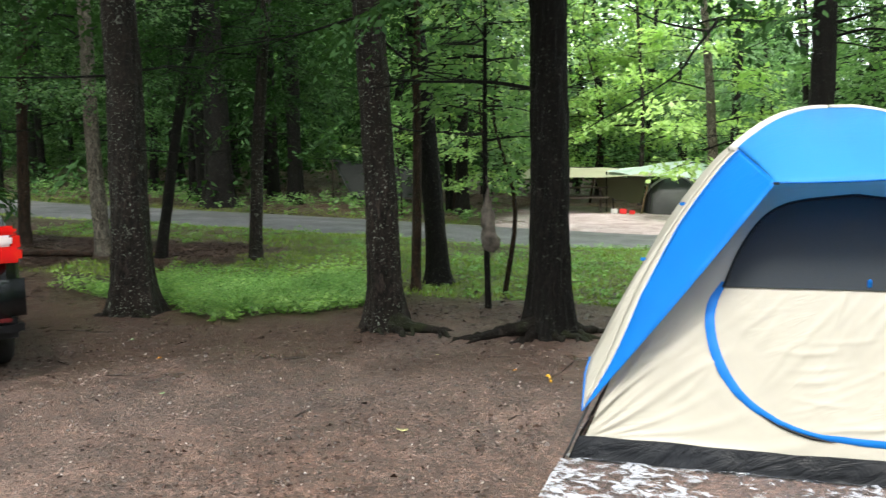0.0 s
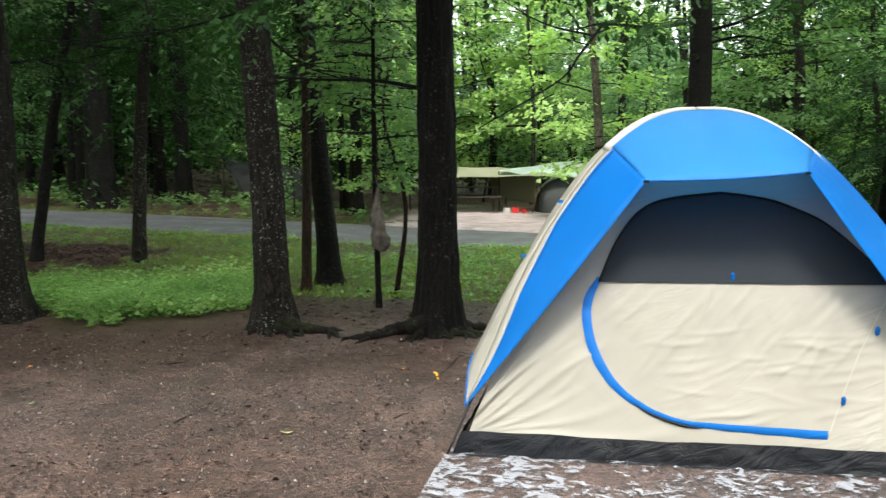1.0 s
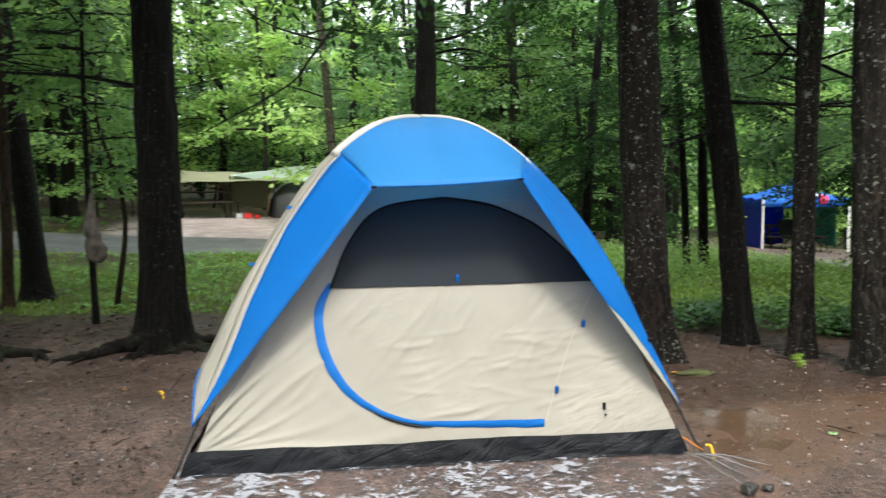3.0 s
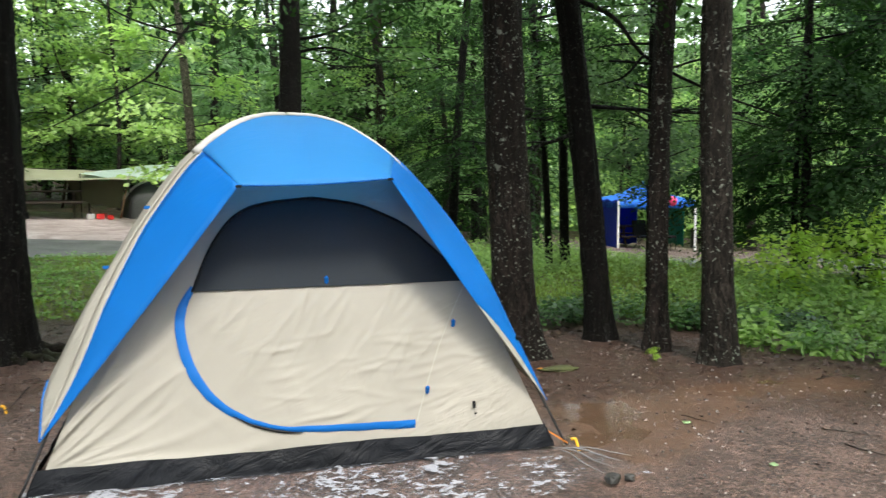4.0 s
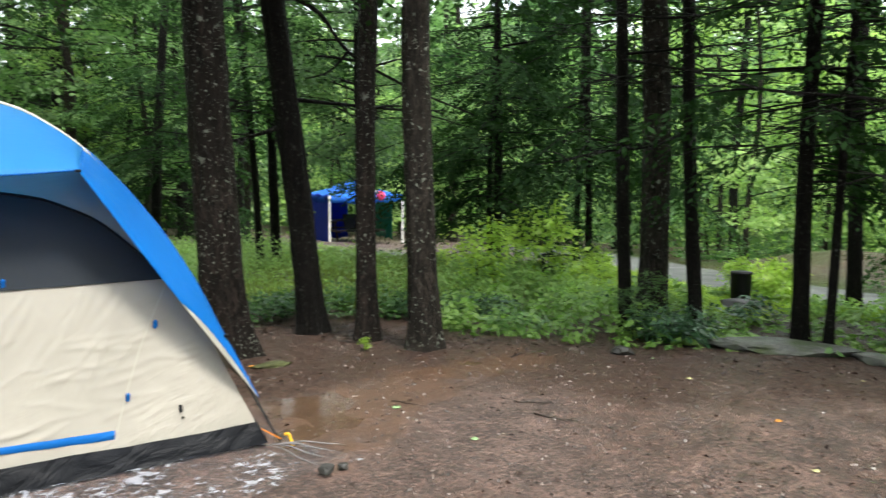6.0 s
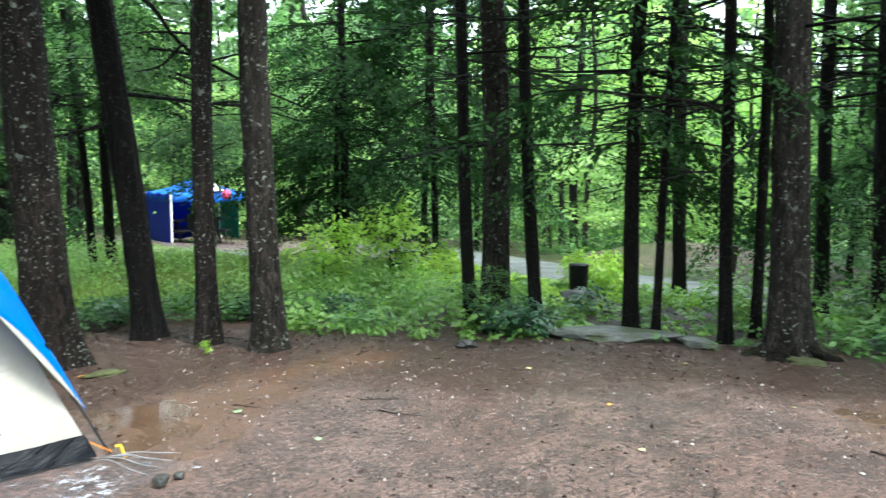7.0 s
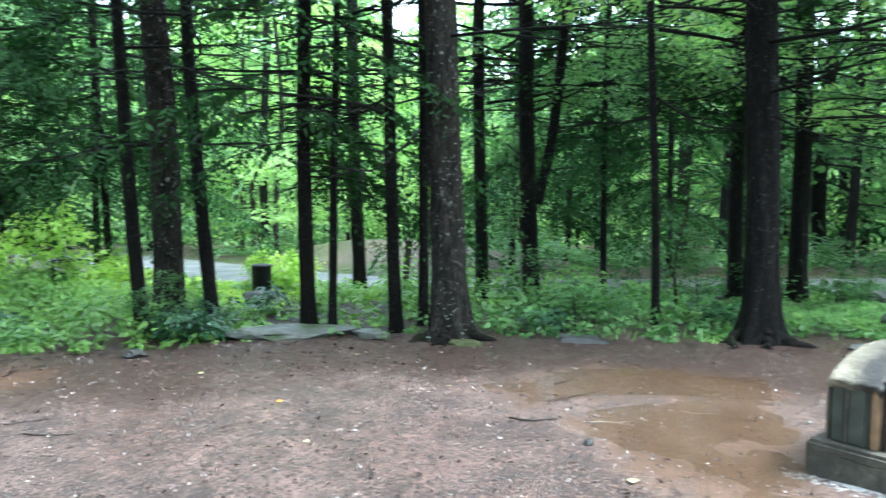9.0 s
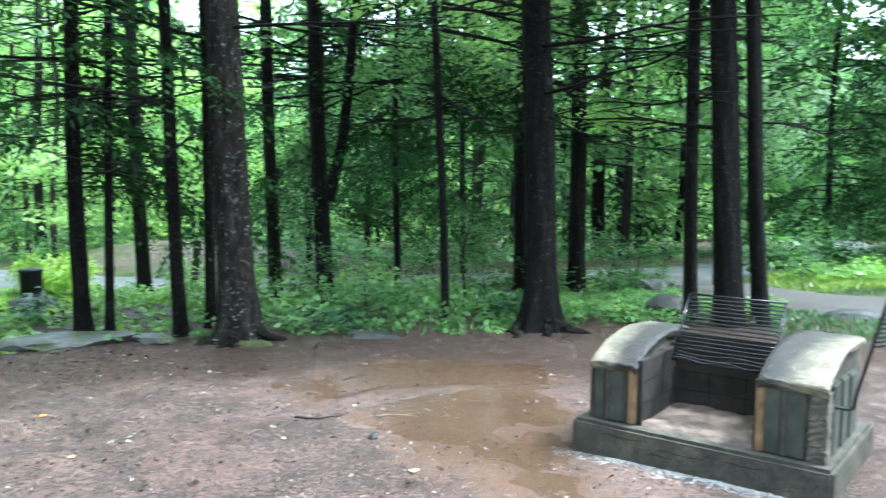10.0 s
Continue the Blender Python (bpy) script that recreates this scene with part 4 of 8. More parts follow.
def lump(name, x, y, size, mat, seed, label, category, group="", sink=0.25, flat=(1, 1, 0.7), z=None):
    """A rock or clod: a ball pressed out of shape, resting in the earth."""
    bm = bmesh.new()
    bmesh.ops.create_icosphere(bm, subdivisions=3, radius=1)
    rng = random.Random(seed)
    off = Vector((rng.uniform(0, 50), rng.uniform(0, 50), rng.uniform(0, 50)))
    planes = [(Vector((rng.gauss(0, 1), rng.gauss(0, 1), rng.gauss(0, 0.8))).normalized(), rng.uniform(0.62, 0.95)) for _ in range(9)] + [(Vector((rng.uniform(-0.15, 0.15), rng.uniform(-0.15, 0.15), 1)).normalized(), 0.7)]
    if mat == "moss":
        planes = []
    for v in bm.verts:
        n = noise.noise(v.co * 1.1 + off) * 0.45 + noise.noise(v.co * 3.1 + off) * 0.12
        c = v.co * (1 + n)
        for q, far in planes:
            over = c.dot(q) - far
            if over > 0:
                c = c - q * over * 0.9
        c = c * (1 + 0.05 * noise.noise(v.co * 7 + off))
        v.co = Vector((c.x * flat[0], c.y * flat[1], c.z * flat[2])) * size
    ob = part(name, bm, mat, None, "", mat == "moss")
    base = floor_z(x, y) if z is None else z
    ob.matrix_world = pose(x, y, base + size * flat[2] * (0.75 - sink * 1.4), 0, 0, rng.uniform(0, 360) if flat[0] == flat[1] else 0)
    return tagged(ob, label, category, group)


lump("stone", 1.43, -0.60, 0.042, "rock", 3, "dark wet stone weighing down the plastic sheet", "stone", "stones on the sheet", 0.1, z=0.022)
lump("stone", 1.55, -0.56, 0.034, "rock", 5, "dark wet stone weighing down the plastic sheet", "stone", "stones on the sheet", 0.1)


# ---- the fireplace ----
def rough_slab(rows, grain, seed):
    """Worn stone: a grid of points shaken by fine and coarse unevenness."""
    P = np.array(rows, float)
    rng = np.random.default_rng(seed)
    wave = np.sin(P[..., 0] * 43 + seed) * np.sin(P[..., 1] * 37 + P[..., 2] * 29) + 0.6 * np.sin(P[..., 0] * 97 - P[..., 1] * 83 + seed * 2)
    P += (wave[..., None] * 0.35 + rng.normal(0, 0.55, P.shape)) * grain
    return P


def make_fireplace():
    fp = tagged(bare("fireplace"), "low mossy concrete campsite fireplace with two rounded piers", "fireplace")
    fp.matrix_world = Matrix(((-0.462, 0.887, 0, 4.24), (-0.887, -0.462, 0, -4.63), (0, 0, 1, 0.0), (0, 0, 0, 1)))
    W, Dp = 1.34, 0.95
    part("plinth", block(W, Dp, 0.24, (W / 2, Dp / 2, 0.05), 0.018), "concrete", fp, "worn wet concrete plinth")

    for x, z, l in ((0.3, 0.115, 0.3), (0.62, 0.09, 0.34), (0.95, 0.105, 0.26), (0.5, 0.06, 0.2)):
        rows = [(x + l * (s - 0.5), 0.001, z + 0.003 * math.sin(s * 9 + x * 20) + 0.002 * math.sin(s * 27)) for s in np.linspace(0, 1, 16)]
        solid("crack", *tube(rows, np.interp(np.linspace(0, 1, 16), (0, 0.3, 0.7, 1), (0.0006, 0.0026, 0.002, 0.0006)), 5), "dark", fp)

    def pier(x0, x1, up, y1, name):
        y0, w = 0.075, x1 - x0
        prof = [(y0, 0.505 + up), (y0 + 0.05, 0.535 + up), (y0 + 0.14, 0.575 + up), (y0 + 0.27, 0.607 + up), (y0 + 0.44, 0.622 + up), (y1, 0.606 + up)]
        rows = []
        for y, z in smooth_line(prof, 26):
            side = [(x0 + 0.02, y, q) for q in np.linspace(0.17, z - 0.03, 12)] + [(x1 - 0.02, y, q) for q in np.linspace(z - 0.03, 0.17, 12)]
            rows.append(side)
        P = rough_slab(rows, 0.0022, int(x0 * 100))
        V, F = lattice(P)
        n = 24
        body = solid(name, V, F + [tuple(range(n))[::-1], tuple(range(25 * n, 26 * n))], "concrete", fp, "rough green-grey concrete pier", False)
        # cap: a worn slab bent over the top, hanging down in scallops over the panels
        rows = []
        line = smooth_line([(y0 - 0.02, 0.482 + up), (y0 - 0.016, 0.496 + up)] + prof, 34)
        for i, (y, z) in enumerate(line):
            row = []
            for s in np.linspace(0, 1, 25):
                drip = (0.026 * abs(math.sin(math.pi * (2 * s + 0.04))) ** 0.7 - 0.014 + 0.005 * math.sin(s * 31 + x0 * 9)) * max(0.0, 1 - i / 2.5)
                edge = -0.012 * (max(0.0, abs(2 * s - 1) - 0.78) / 0.22) ** 2
                row.append((x0 - 0.002 + (w + 0.004) * s, y, z + drip + edge))
            low = z - 0.036
            rows.append(row + [(x1 - 0.004, y + 0.004, low - 0.008 * math.sin(i * 0.9)), (x1 - 0.1 * w, y + 0.012, low + 0.006), (x0 + 0.1 * w, y + 0.012, low + 0.006), (x0 + 0.004, y + 0.004, low - 0.008 * math.sin(i * 1.1))])
        V, F = lattice(rough_slab(rows, 0.002, 7 + int(x0 * 10)), True)
        solid("cap", V, F + [tuple(range(29))[::-1], tuple(range(33 * 29, 34 * 29))], "capstone", body, "tan worn cap slab stained with soot", False)
        # upright panels in the front face, with rough ribs between them
        tall = 0.315 + up
        for a, b in ((0.08, 0.34), (0.4, 0.74)) if x0 < 0.5 else ((0.1, 0.36), (0.42, 0.7)):
            part("panel", block(w * (b - a), 0.03, tall, (x0 + w * (a + b) / 2, y0 + 0.006, 0.172 + tall / 2), 0.008), "panel", body, "dark green-grey upright panel")
        for r in (0.02, 0.37) if x0 < 0.5 else (0.39,):
            part("rib", block(w * 0.04, 0.05, tall, (x0 + w * r, y0 + 0.006, 0.172 + tall / 2), 0.008), "rib", body, "rough pale concrete rib")
        e = x1 - 0.03 if x0 < 0.5 else x0 + 0.012
        part("brick_edge", block(0.04, 0.05, tall, (e, y0 + 0.012, 0.172 + tall / 2), 0.008), "brick_edge", body, "ochre firebrick edge")
        if x0 > 0.5:
            rows = [[(x1 - 0.085 + 0.085 * min(1, 2 * u) + 0.002, y0 - 0.012 + 0.09 * max(0, 2 * u - 1), z) for u in np.linspace(0, 1, 11)] for z in np.linspace(0.172, 0.47 + up, 26)]
            solid("rough_corner", *lattice(rough_slab(rows, 0.0045, 5)), "rib", body, "rough pebbly concrete corner", False)
        for i, y in enumerate((0.24, 0.42, 0.6)):
            part("panel", block(0.03, 0.14, tall - 0.01 * i, (x1 - 0.012 if x0 > 0.5 else x0 + 0.012, y, 0.172 + (tall - 0.01 * i) / 2), 0.01), "panel", body, "dark green-grey upright panel")

    pier(0.075, 0.345, 0.0, 0.78, "pier")
    pier(0.97, 1.29, 0.045, 0.84, "pier")
    for r in range(3):
        for c in range(2):
            for x in (0.352, 0.963):
                part("firebrick", block(0.03, 0.272, 0.117, (x, 0.225 + c * 0.274, 0.228 + r * 0.118), 0.003), "brick", fp)
    for r in range(4):
        for c in range(3):
            part("firebrick", block(0.202, 0.05, 0.107, (0.457 + c * 0.203, 0.6, 0.222 + r * 0.108), 0.003), "brick", fp)
    part("backing", block(0.62, 0.03, 0.42, (0.66, 0.636, 0.38), 0.004), "brick", fp)
    rows = [[(x, y, 0.184 + 0.006 * math.sin(x * 17 + y * 9) * math.sin(y * 13) + 0.004 * math.sin(x * 47 - y * 31) + 0.03 * max(0, y - 0.3) - 0.02 * (y < 0.1)) for x in np.linspace(0.36, 0.96, 48)] for y in np.linspace(0.08, 0.572, 40)]
    solid("ash_bed", *lattice(rows), "ash", fp, "pale wet ash and sand")
    # cooking grate, leaning back
    g = bare("cooking_grate")
    g.matrix_world = fp.matrix_world.copy()
    a, b, up = np.array((0.43, 0.33, 0.5)), np.array((0.955, 0.33, 0.5)), np.array((0.005, 0.22, 0.335))
    for p in (a, b):
        solid("frame_rod", *tube([p, p + up], 0.0065, 6), "steel", g)
    for t in (0.0, 1.0):
        solid("frame_rod", *tube([a + up * t, b + up * t], 0.0065, 6), "steel", g)
    for i in range(1, 17):
        t = i / 17
        pts = [a + (b - a) * s + up * t + np.array((0, 0, (0.006 * math.sin(s * 9 + i) if i < 3 else 0))) for s in np.linspace(0, 1, 14)]
        solid("grate_bar", *tube(pts, 0.005, 8), "steel", g)
    pts = [a + (b - a) * s + up * 0.03 + np.array((0, -0.012, 0.008 * math.sin(s * 14))) for s in np.linspace(0, 1, 24)]
    solid("grate_bar", *tube(pts, 0.005, 8), "steel", g)
    tagged(g, "steel cooking grate propped up between the piers", "grill grate")
    # second grate, swung up at the outer side of the pier
    s = bare("side_grate")
    s.matrix_world = fp.matrix_world.copy()
    lo, hi = np.array((1.36, 0.22, 0.42)), np.array((1.47, 0.34, 0.95))
    solid("frame_rod", *tube(smooth_line([(1.28, 0.2, 0.42), lo, lo + (hi - lo) * 0.15, hi], 20), 0.009, 8), "steel", s)
    d = np.array((0.16, 0.3, 0.0))
    for i in range(12):
        p = lo + (hi - lo) * (0.55 + i * 0.04)
        solid("grate_bar", *tube([p, p + d], 0.005, 6), "steel", s)
    solid("frame_rod", *tube([lo + (hi - lo) * 0.5 + d, hi + d], 0.007, 6), "steel", s)
    solid("pivot_bracket", *tube([(1.24, 0.2, 0.42), (1.3, 0.2, 0.42)], 0.014, 8), "steel", s)
    tagged(s, "steel grate swung up beside the concrete pier", "grill grate")


make_fireplace()


# ---- trees ----
def trunk_mesh(name, parent, dia, tall, lean, bark, seed, seg=20, flare=0.55, lobes=5, bend=0.1):
    """A tapered, slightly crooked trunk with a flared, lobed foot."""
    rng = np.random.default_rng(seed)
    zs = np.concatenate([np.linspace(-0.25, 1.0, 18 if seg < 40 else 30), np.linspace(1.1, 5.0, 18 if seg < 40 else 60), np.linspace(5.6, tall, 10)])
    plate = rng.uniform(0, 6.28, 6)
    ph, ph2 = rng.uniform(0, 6.28, 2)
    th = np.linspace(0, 2 * np.pi, seg, endpoint=False)
    rows = []
    for z in zs:
        t = max(z, 0) / tall
        r = dia / 2 * (1.02 - 0.75 * t**1.3)
        f = flare * math.exp(-max(z, 0) / (0.55 * dia + 0.1)) * (1.4 if z < 0 else 1)
        cx = lean[0] * z + bend * math.sin(z * 0.55 + ph) * min(z, 4) / 6
        cy = lean[1] * z + bend * math.cos(z * 0.48 + ph2) * min(z, 4) / 6
        ring = r * (1 + f * (0.55 + 0.6 * np.maximum(0, np.cos(lobes * th + ph)) ** 1.5) + 0.05 * np.sin(3 * th + z * 1.3 + ph) + 0.035 * np.sin(7 * th + z * 3.7) + 0.025 * np.sin(11 * th - z * 7.1 + ph2))
        if seg >= 40:
            ring = ring * (1 + 0.022 * np.sin(13 * th + 2.2 * np.sin(z * 2.3 + plate[0]) + plate[1]) * np.sin(z * 9 + 5 * np.sin(2 * th + plate[2])) + 0.016 * np.sin(19 * th + 3 * np.sin(z * 3.1 + plate[3])) + rng.normal(0, 0.008, seg))
        rows.append(np.stack([cx + ring * np.cos(th), cy + ring * np.sin(th), np.full(seg, z)], -1))
    V, F = lattice(rows, True)
    return solid(name, V, F + [tuple(range((len(zs) - 1) * seg, len(zs) * seg))], bark, parent)


def bare_limb(parent, base, az, length, rise, rad, seed, bark, fork=4):
    """A dead or thin limb with a few twigs."""
    rng = np.random.default_rng(seed)
    base = np.array(base, float)
    d = np.array((math.cos(az), math.sin(az), 0))
    side = np.array((-d[1], d[0], 0))
    w = rng.uniform(-0.12, 0.12, 3) * length
    pts = smooth_line([base, base + d * length * 0.3 + side * w[0] + (0, 0, rise * 0.5), base + d * length * 0.65 + side * w[1] + (0, 0, rise * 0.8 + w[2] * 0.5), base + d * length + side * w[0] * 1.5 + (0, 0, rise)], 14)
    pieces = [tube(pts, np.linspace(rad, rad * 0.25, 14), 5)]
    for i in range(fork):
        k = int(rng.integers(4, 13))
        a = az + rng.choice((-1, 1)) * rng.uniform(0.4, 1.1)
        l = length * rng.uniform(0.2, 0.5)
        e = pts[k] + np.array((math.cos(a) * l, math.sin(a) * l, rng.uniform(-0.3, 0.25) * l))
        m = (pts[k] + e) / 2 + rng.uniform(-0.06, 0.06, 3) * l
        pieces.append(tube(smooth_line([pts[k], m, e], 5), np.linspace(rad * 0.45, rad * 0.12, 5), 4))
    solid("limb", *joined(pieces), bark, parent)


def unit(a):
    return a / (np.linalg.norm(a, axis=-1, keepdims=True) + 1e-9)


def leaf_mesh(name, B, A, C, mats, curl=0.05, wood=None):
    """A shared mesh of many four-cornered leaves; wood: corners and faces of its limbs, in the second material."""
    ob = blades(name, B, A, C, mats[0], None, curl)
    me = ob.data
    bpy.data.objects.remove(ob)
    if wood:
        V, F = joined(wood)
        bm = bmesh.new()
        bm.from_mesh(me)
        vs = [bm.verts.new(v) for v in V]
        for f in F:
            bm.faces.new([vs[i] for i in f]).material_index = 1
        bm.to_mesh(me)
        bm.free()
        me.materials.append(M[mats[1]])
    return me


def hemlock_boughs(seed, z0, z1, reach_low, reach_high, count, size=0.075, top=(0, 0, 0), mat="needle", step=0.13, pitch=0.05, droop=0.42):
    """Flat drooping boughs: a thin limb, side twigs in one plane, short needled shoots on both sides of each.
    top: how many coarse boughs stand above, from which height to which."""
    rng = np.random.default_rng(seed)
    B, A, C, wood = [], [], [], []
    for i in range(count):
        q = (i + rng.uniform(0, 1)) / count
        z, az = z0 + (z1 - z0) * q, rng.uniform(0, 6.283)
        L = (reach_low + (reach_high - reach_low) * q) * rng.uniform(0.55, 1.15)
        d = np.array((math.cos(az), math.sin(az), 0))
        s = np.array((-d[1], d[0], 0))
        rise, fall = rng.uniform(0.0, 0.2), droop * rng.uniform(0.7, 1.3)
        roll = rng.normal(0, 0.18)
        sway = rng.normal(0, 0.12)
        u = np.linspace(0.0, 1, 9)[:, None]
        spine = d * L * u + s * sway * L * u * u + np.array((0, 0, 1.0)) * (z + L * (rise * u - fall * u * u))
        wood.append(tube(spine, np.linspace(0.004 + 0.004 * L, 0.002, 9), 4, False))
        n = max(4, int(L * 0.8 / step))
        for k in range(n):
            w = 0.16 + 0.84 * (k + rng.uniform(0, 1)) / n
            root = d * L * w + s * sway * L * w * w + np.array((0, 0, z + L * (rise * w - fall * w * w)))
            slope = rise - 2 * fall * w
            for sg in (-1, 1):
                if rng.uniform() < 0.14:
                    continue
                l = L * (0.16 + 0.42 * math.sin(math.pi * min(1, 0.16 + 0.84 * w)) * (1.1 - 0.55 * w)) * rng.uniform(0.55, 1.15)
                way = unit(d * rng.uniform(0.7, 1.0) + s * sg * rng.uniform(0.6, 1.0) + np.array((0, 0, 0.55 * slope + sg * roll - rng.uniform(0.05, 0.55))))
                m = max(3, int(l / pitch))
                face = np.array((0, 0, 1.0)) + rng.normal(0, 0.45, 3)
                t = np.linspace(0.05, 1, m)[:, None]
                base = root + way * l * t + np.array((0, 0, -0.34)) * l * t * t
                cross = unit(np.cross(way, face))
                g = np.where(np.arange(m) % 2 == 0, 1, -1)[:, None]
                al = unit(way * 0.8 + cross * g * 0.8 + rng.normal(0, 0.16, (m, 3)) + np.array((0, 0, -0.3)))
                ln = size * rng.uniform(0.7, 1.4, (m, 1)) * (1.5 - 0.8 * t)
                ac = unit(np.cross(al, face + rng.normal(0, 0.25, (m, 3))))
                B.append(base), A.append(al * ln), C.append(ac * ln * (0.46 if size < 0.2 else 0.3))
    for i in range(top[0]):
        z, az = rng.uniform(top[1], top[2]), rng.uniform(0, 6.283)
        L = reach_low * (1.05 - 0.6 * (z - top[1]) / (top[2] - top[1] + 0.1)) * rng.uniform(0.6, 1.1)
        m = 44
        h, r = az + rng.normal(0, 0.3, m), L * rng.uniform(0.15, 1, m)
        out = np.stack([np.cos(h), np.sin(h), 0 * h], -1)
        B.append(out * r[:, None] + np.stack([0 * h, 0 * h, z - 0.35 * r * r / L + rng.normal(0, 0.08, m)], -1))
        al = unit(out + rng.normal(0, 0.45, (m, 3)) + np.array((0, 0, -0.3)))
        ln = rng.uniform(0.22, 0.42, (m, 1))
        A.append(al * ln), C.append(unit(np.cross(al, np.array((0, 0, 1.0)) + rng.normal(0, 0.3, (m, 3)))) * ln * 0.36)
    return leaf_mesh("crown", np.concatenate(B), np.concatenate(A), np.concatenate(C), (mat, "bark_black"), 0.04, wood)


def broad_boughs(seed, z0, z1, spread, limbs, twigs, leaves, size, mat, flat=0.2, limbs_show=True):
    """Layered boughs: each twig end carries a loose, nearly level tuft of leaves that face one way."""
    rng = np.random.default_rng(seed)
    B, A, C, wood = [], [], [], []
    for i in range(limbs):
        q = (i + rng.uniform(0, 1)) / limbs
        z, az = z0 + (z1 - z0) * q, rng.uniform(0, 6.283)
        L = spread * (0.55 + 0.75 * math.sin(math.pi * (0.12 + 0.8 * q))) * rng.uniform(0.5, 1.15)
        d = np.array((math.cos(az), math.sin(az), 0))
        s = np.array((-d[1], d[0], 0))
        rise, fall = rng.uniform(0.0, 0.45), rng.uniform(0.1, 0.3)
        if limbs_show:
            u = np.linspace(0, 1, 7)[:, None]
            wood.append(tube(d * L * u + np.array((0, 0, 1.0)) * (z + L * (rise * u - fall * u * u)), np.linspace(0.008 + 0.006 * L, 0.004, 7), 4, False))
        for k in range(twigs):
            w = rng.uniform(0.3, 1.0) ** 0.8
            mid = d * L * w + s * rng.normal(0, 0.2) * L * w + np.array((0, 0, z + L * (rise * w - fall * w * w) + rng.normal(0, 0.07)))
            lean = unit(np.array((0, 0, 1.0)) + rng.normal(0, 0.22, 3) + d * 0.25)
            h = rng.uniform(0, 6.283, leaves)
            r = (0.16 + 0.12 * L) * np.sqrt(rng.uniform(0, 1, leaves)) * rng.uniform(0.8, 1.3)
            e1 = unit(np.cross(lean, (0.3, 1.0, 0.1)))
            e2 = np.cross(lean, e1)
            out = np.cos(h)[:, None] * e1 + np.sin(h)[:, None] * e2
            p = mid + out * r[:, None] + lean * rng.normal(0, flat * 0.3, (leaves, 1)) - np.array((0, 0, 0.25)) * (r * r)[:, None]
            al = unit(out * 0.8 + 0.5 * d + rng.normal(0, 0.3, (leaves, 3)) - np.array((0, 0, 0.35)))
            ln = size * rng.uniform(0.6, 1.25, (leaves, 1))
            ac = unit(np.cross(al, lean + rng.normal(0, 0.28, (leaves, 3))))
            B.append(p), A.append(al * ln), C.append(ac * ln * 0.74)
    return leaf_mesh("crown", np.concatenate(B), np.concatenate(A), np.concatenate(C), (mat, "bark_black"), 0.1, wood)


# crowns shared by the standing trees; each stands over the origin
CROWN_MESH = {
    "hem_a": hemlock_boughs(11, 3.5, 6.0, 2.4, 2.3, 18, 0.09, (20, 7.0, 12)),
    "hem_b": hemlock_boughs(12, 3.3, 5.6, 2.2, 2.0, 18, 0.09, (18, 6.8, 11)),
    "hem_c": hemlock_boughs(13, 3.9, 6.2, 2.5, 2.4, 16, 0.09, (18, 7.2, 13)),
    "hem_low": hemlock_boughs(14, 0.9, 5.2, 2.3, 1.5, 46, 0.085, (6, 6.4, 8.5)),
    "hem_mid": hemlock_boughs(30, 1.5, 5.0, 2.3, 1.7, 40, 0.085),
    "hem_back": hemlock_boughs(15, 1.0, 9.5, 2.9, 1.8, 30, 0.24, (10, 9.5, 14), "needle", 0.3, 0.16),
    "hem_back2": hemlock_boughs(16, 2.0, 10.5, 3.3, 2.0, 30, 0.25, (10, 10, 15), "needle", 0.32, 0.17),
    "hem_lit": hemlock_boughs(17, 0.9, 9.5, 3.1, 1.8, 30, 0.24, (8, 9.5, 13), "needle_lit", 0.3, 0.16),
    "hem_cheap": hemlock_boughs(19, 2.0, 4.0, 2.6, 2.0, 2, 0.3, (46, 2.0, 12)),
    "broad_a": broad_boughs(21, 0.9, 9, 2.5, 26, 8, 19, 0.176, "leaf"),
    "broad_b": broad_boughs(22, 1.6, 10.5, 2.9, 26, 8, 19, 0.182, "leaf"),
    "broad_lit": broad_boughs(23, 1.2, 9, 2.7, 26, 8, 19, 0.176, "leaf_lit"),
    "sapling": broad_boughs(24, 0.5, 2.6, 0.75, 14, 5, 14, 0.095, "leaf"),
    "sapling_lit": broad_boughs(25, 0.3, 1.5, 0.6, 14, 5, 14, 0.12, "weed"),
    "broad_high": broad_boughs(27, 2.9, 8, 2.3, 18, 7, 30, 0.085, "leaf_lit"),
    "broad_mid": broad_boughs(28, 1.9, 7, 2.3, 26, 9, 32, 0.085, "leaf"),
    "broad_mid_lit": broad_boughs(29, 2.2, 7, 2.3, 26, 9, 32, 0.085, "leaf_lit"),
    "maple": broad_boughs(26, 1.5, 5.0, 1.5, 22, 8, 32, 0.075, "leaf"),
}


def crown_on(tree, key, turn=0.0, scale=1.0, lift=0.0, off=(0, 0)):
    ob = new("crown", CROWN_MESH[key])
    ob.parent = tree
    ob.matrix_basis = Matrix.Translation((off[0], off[1], lift)) @ pose(0, 0, 0, 0, 0, turn) @ Matrix.Scale(scale, 4)
    return ob


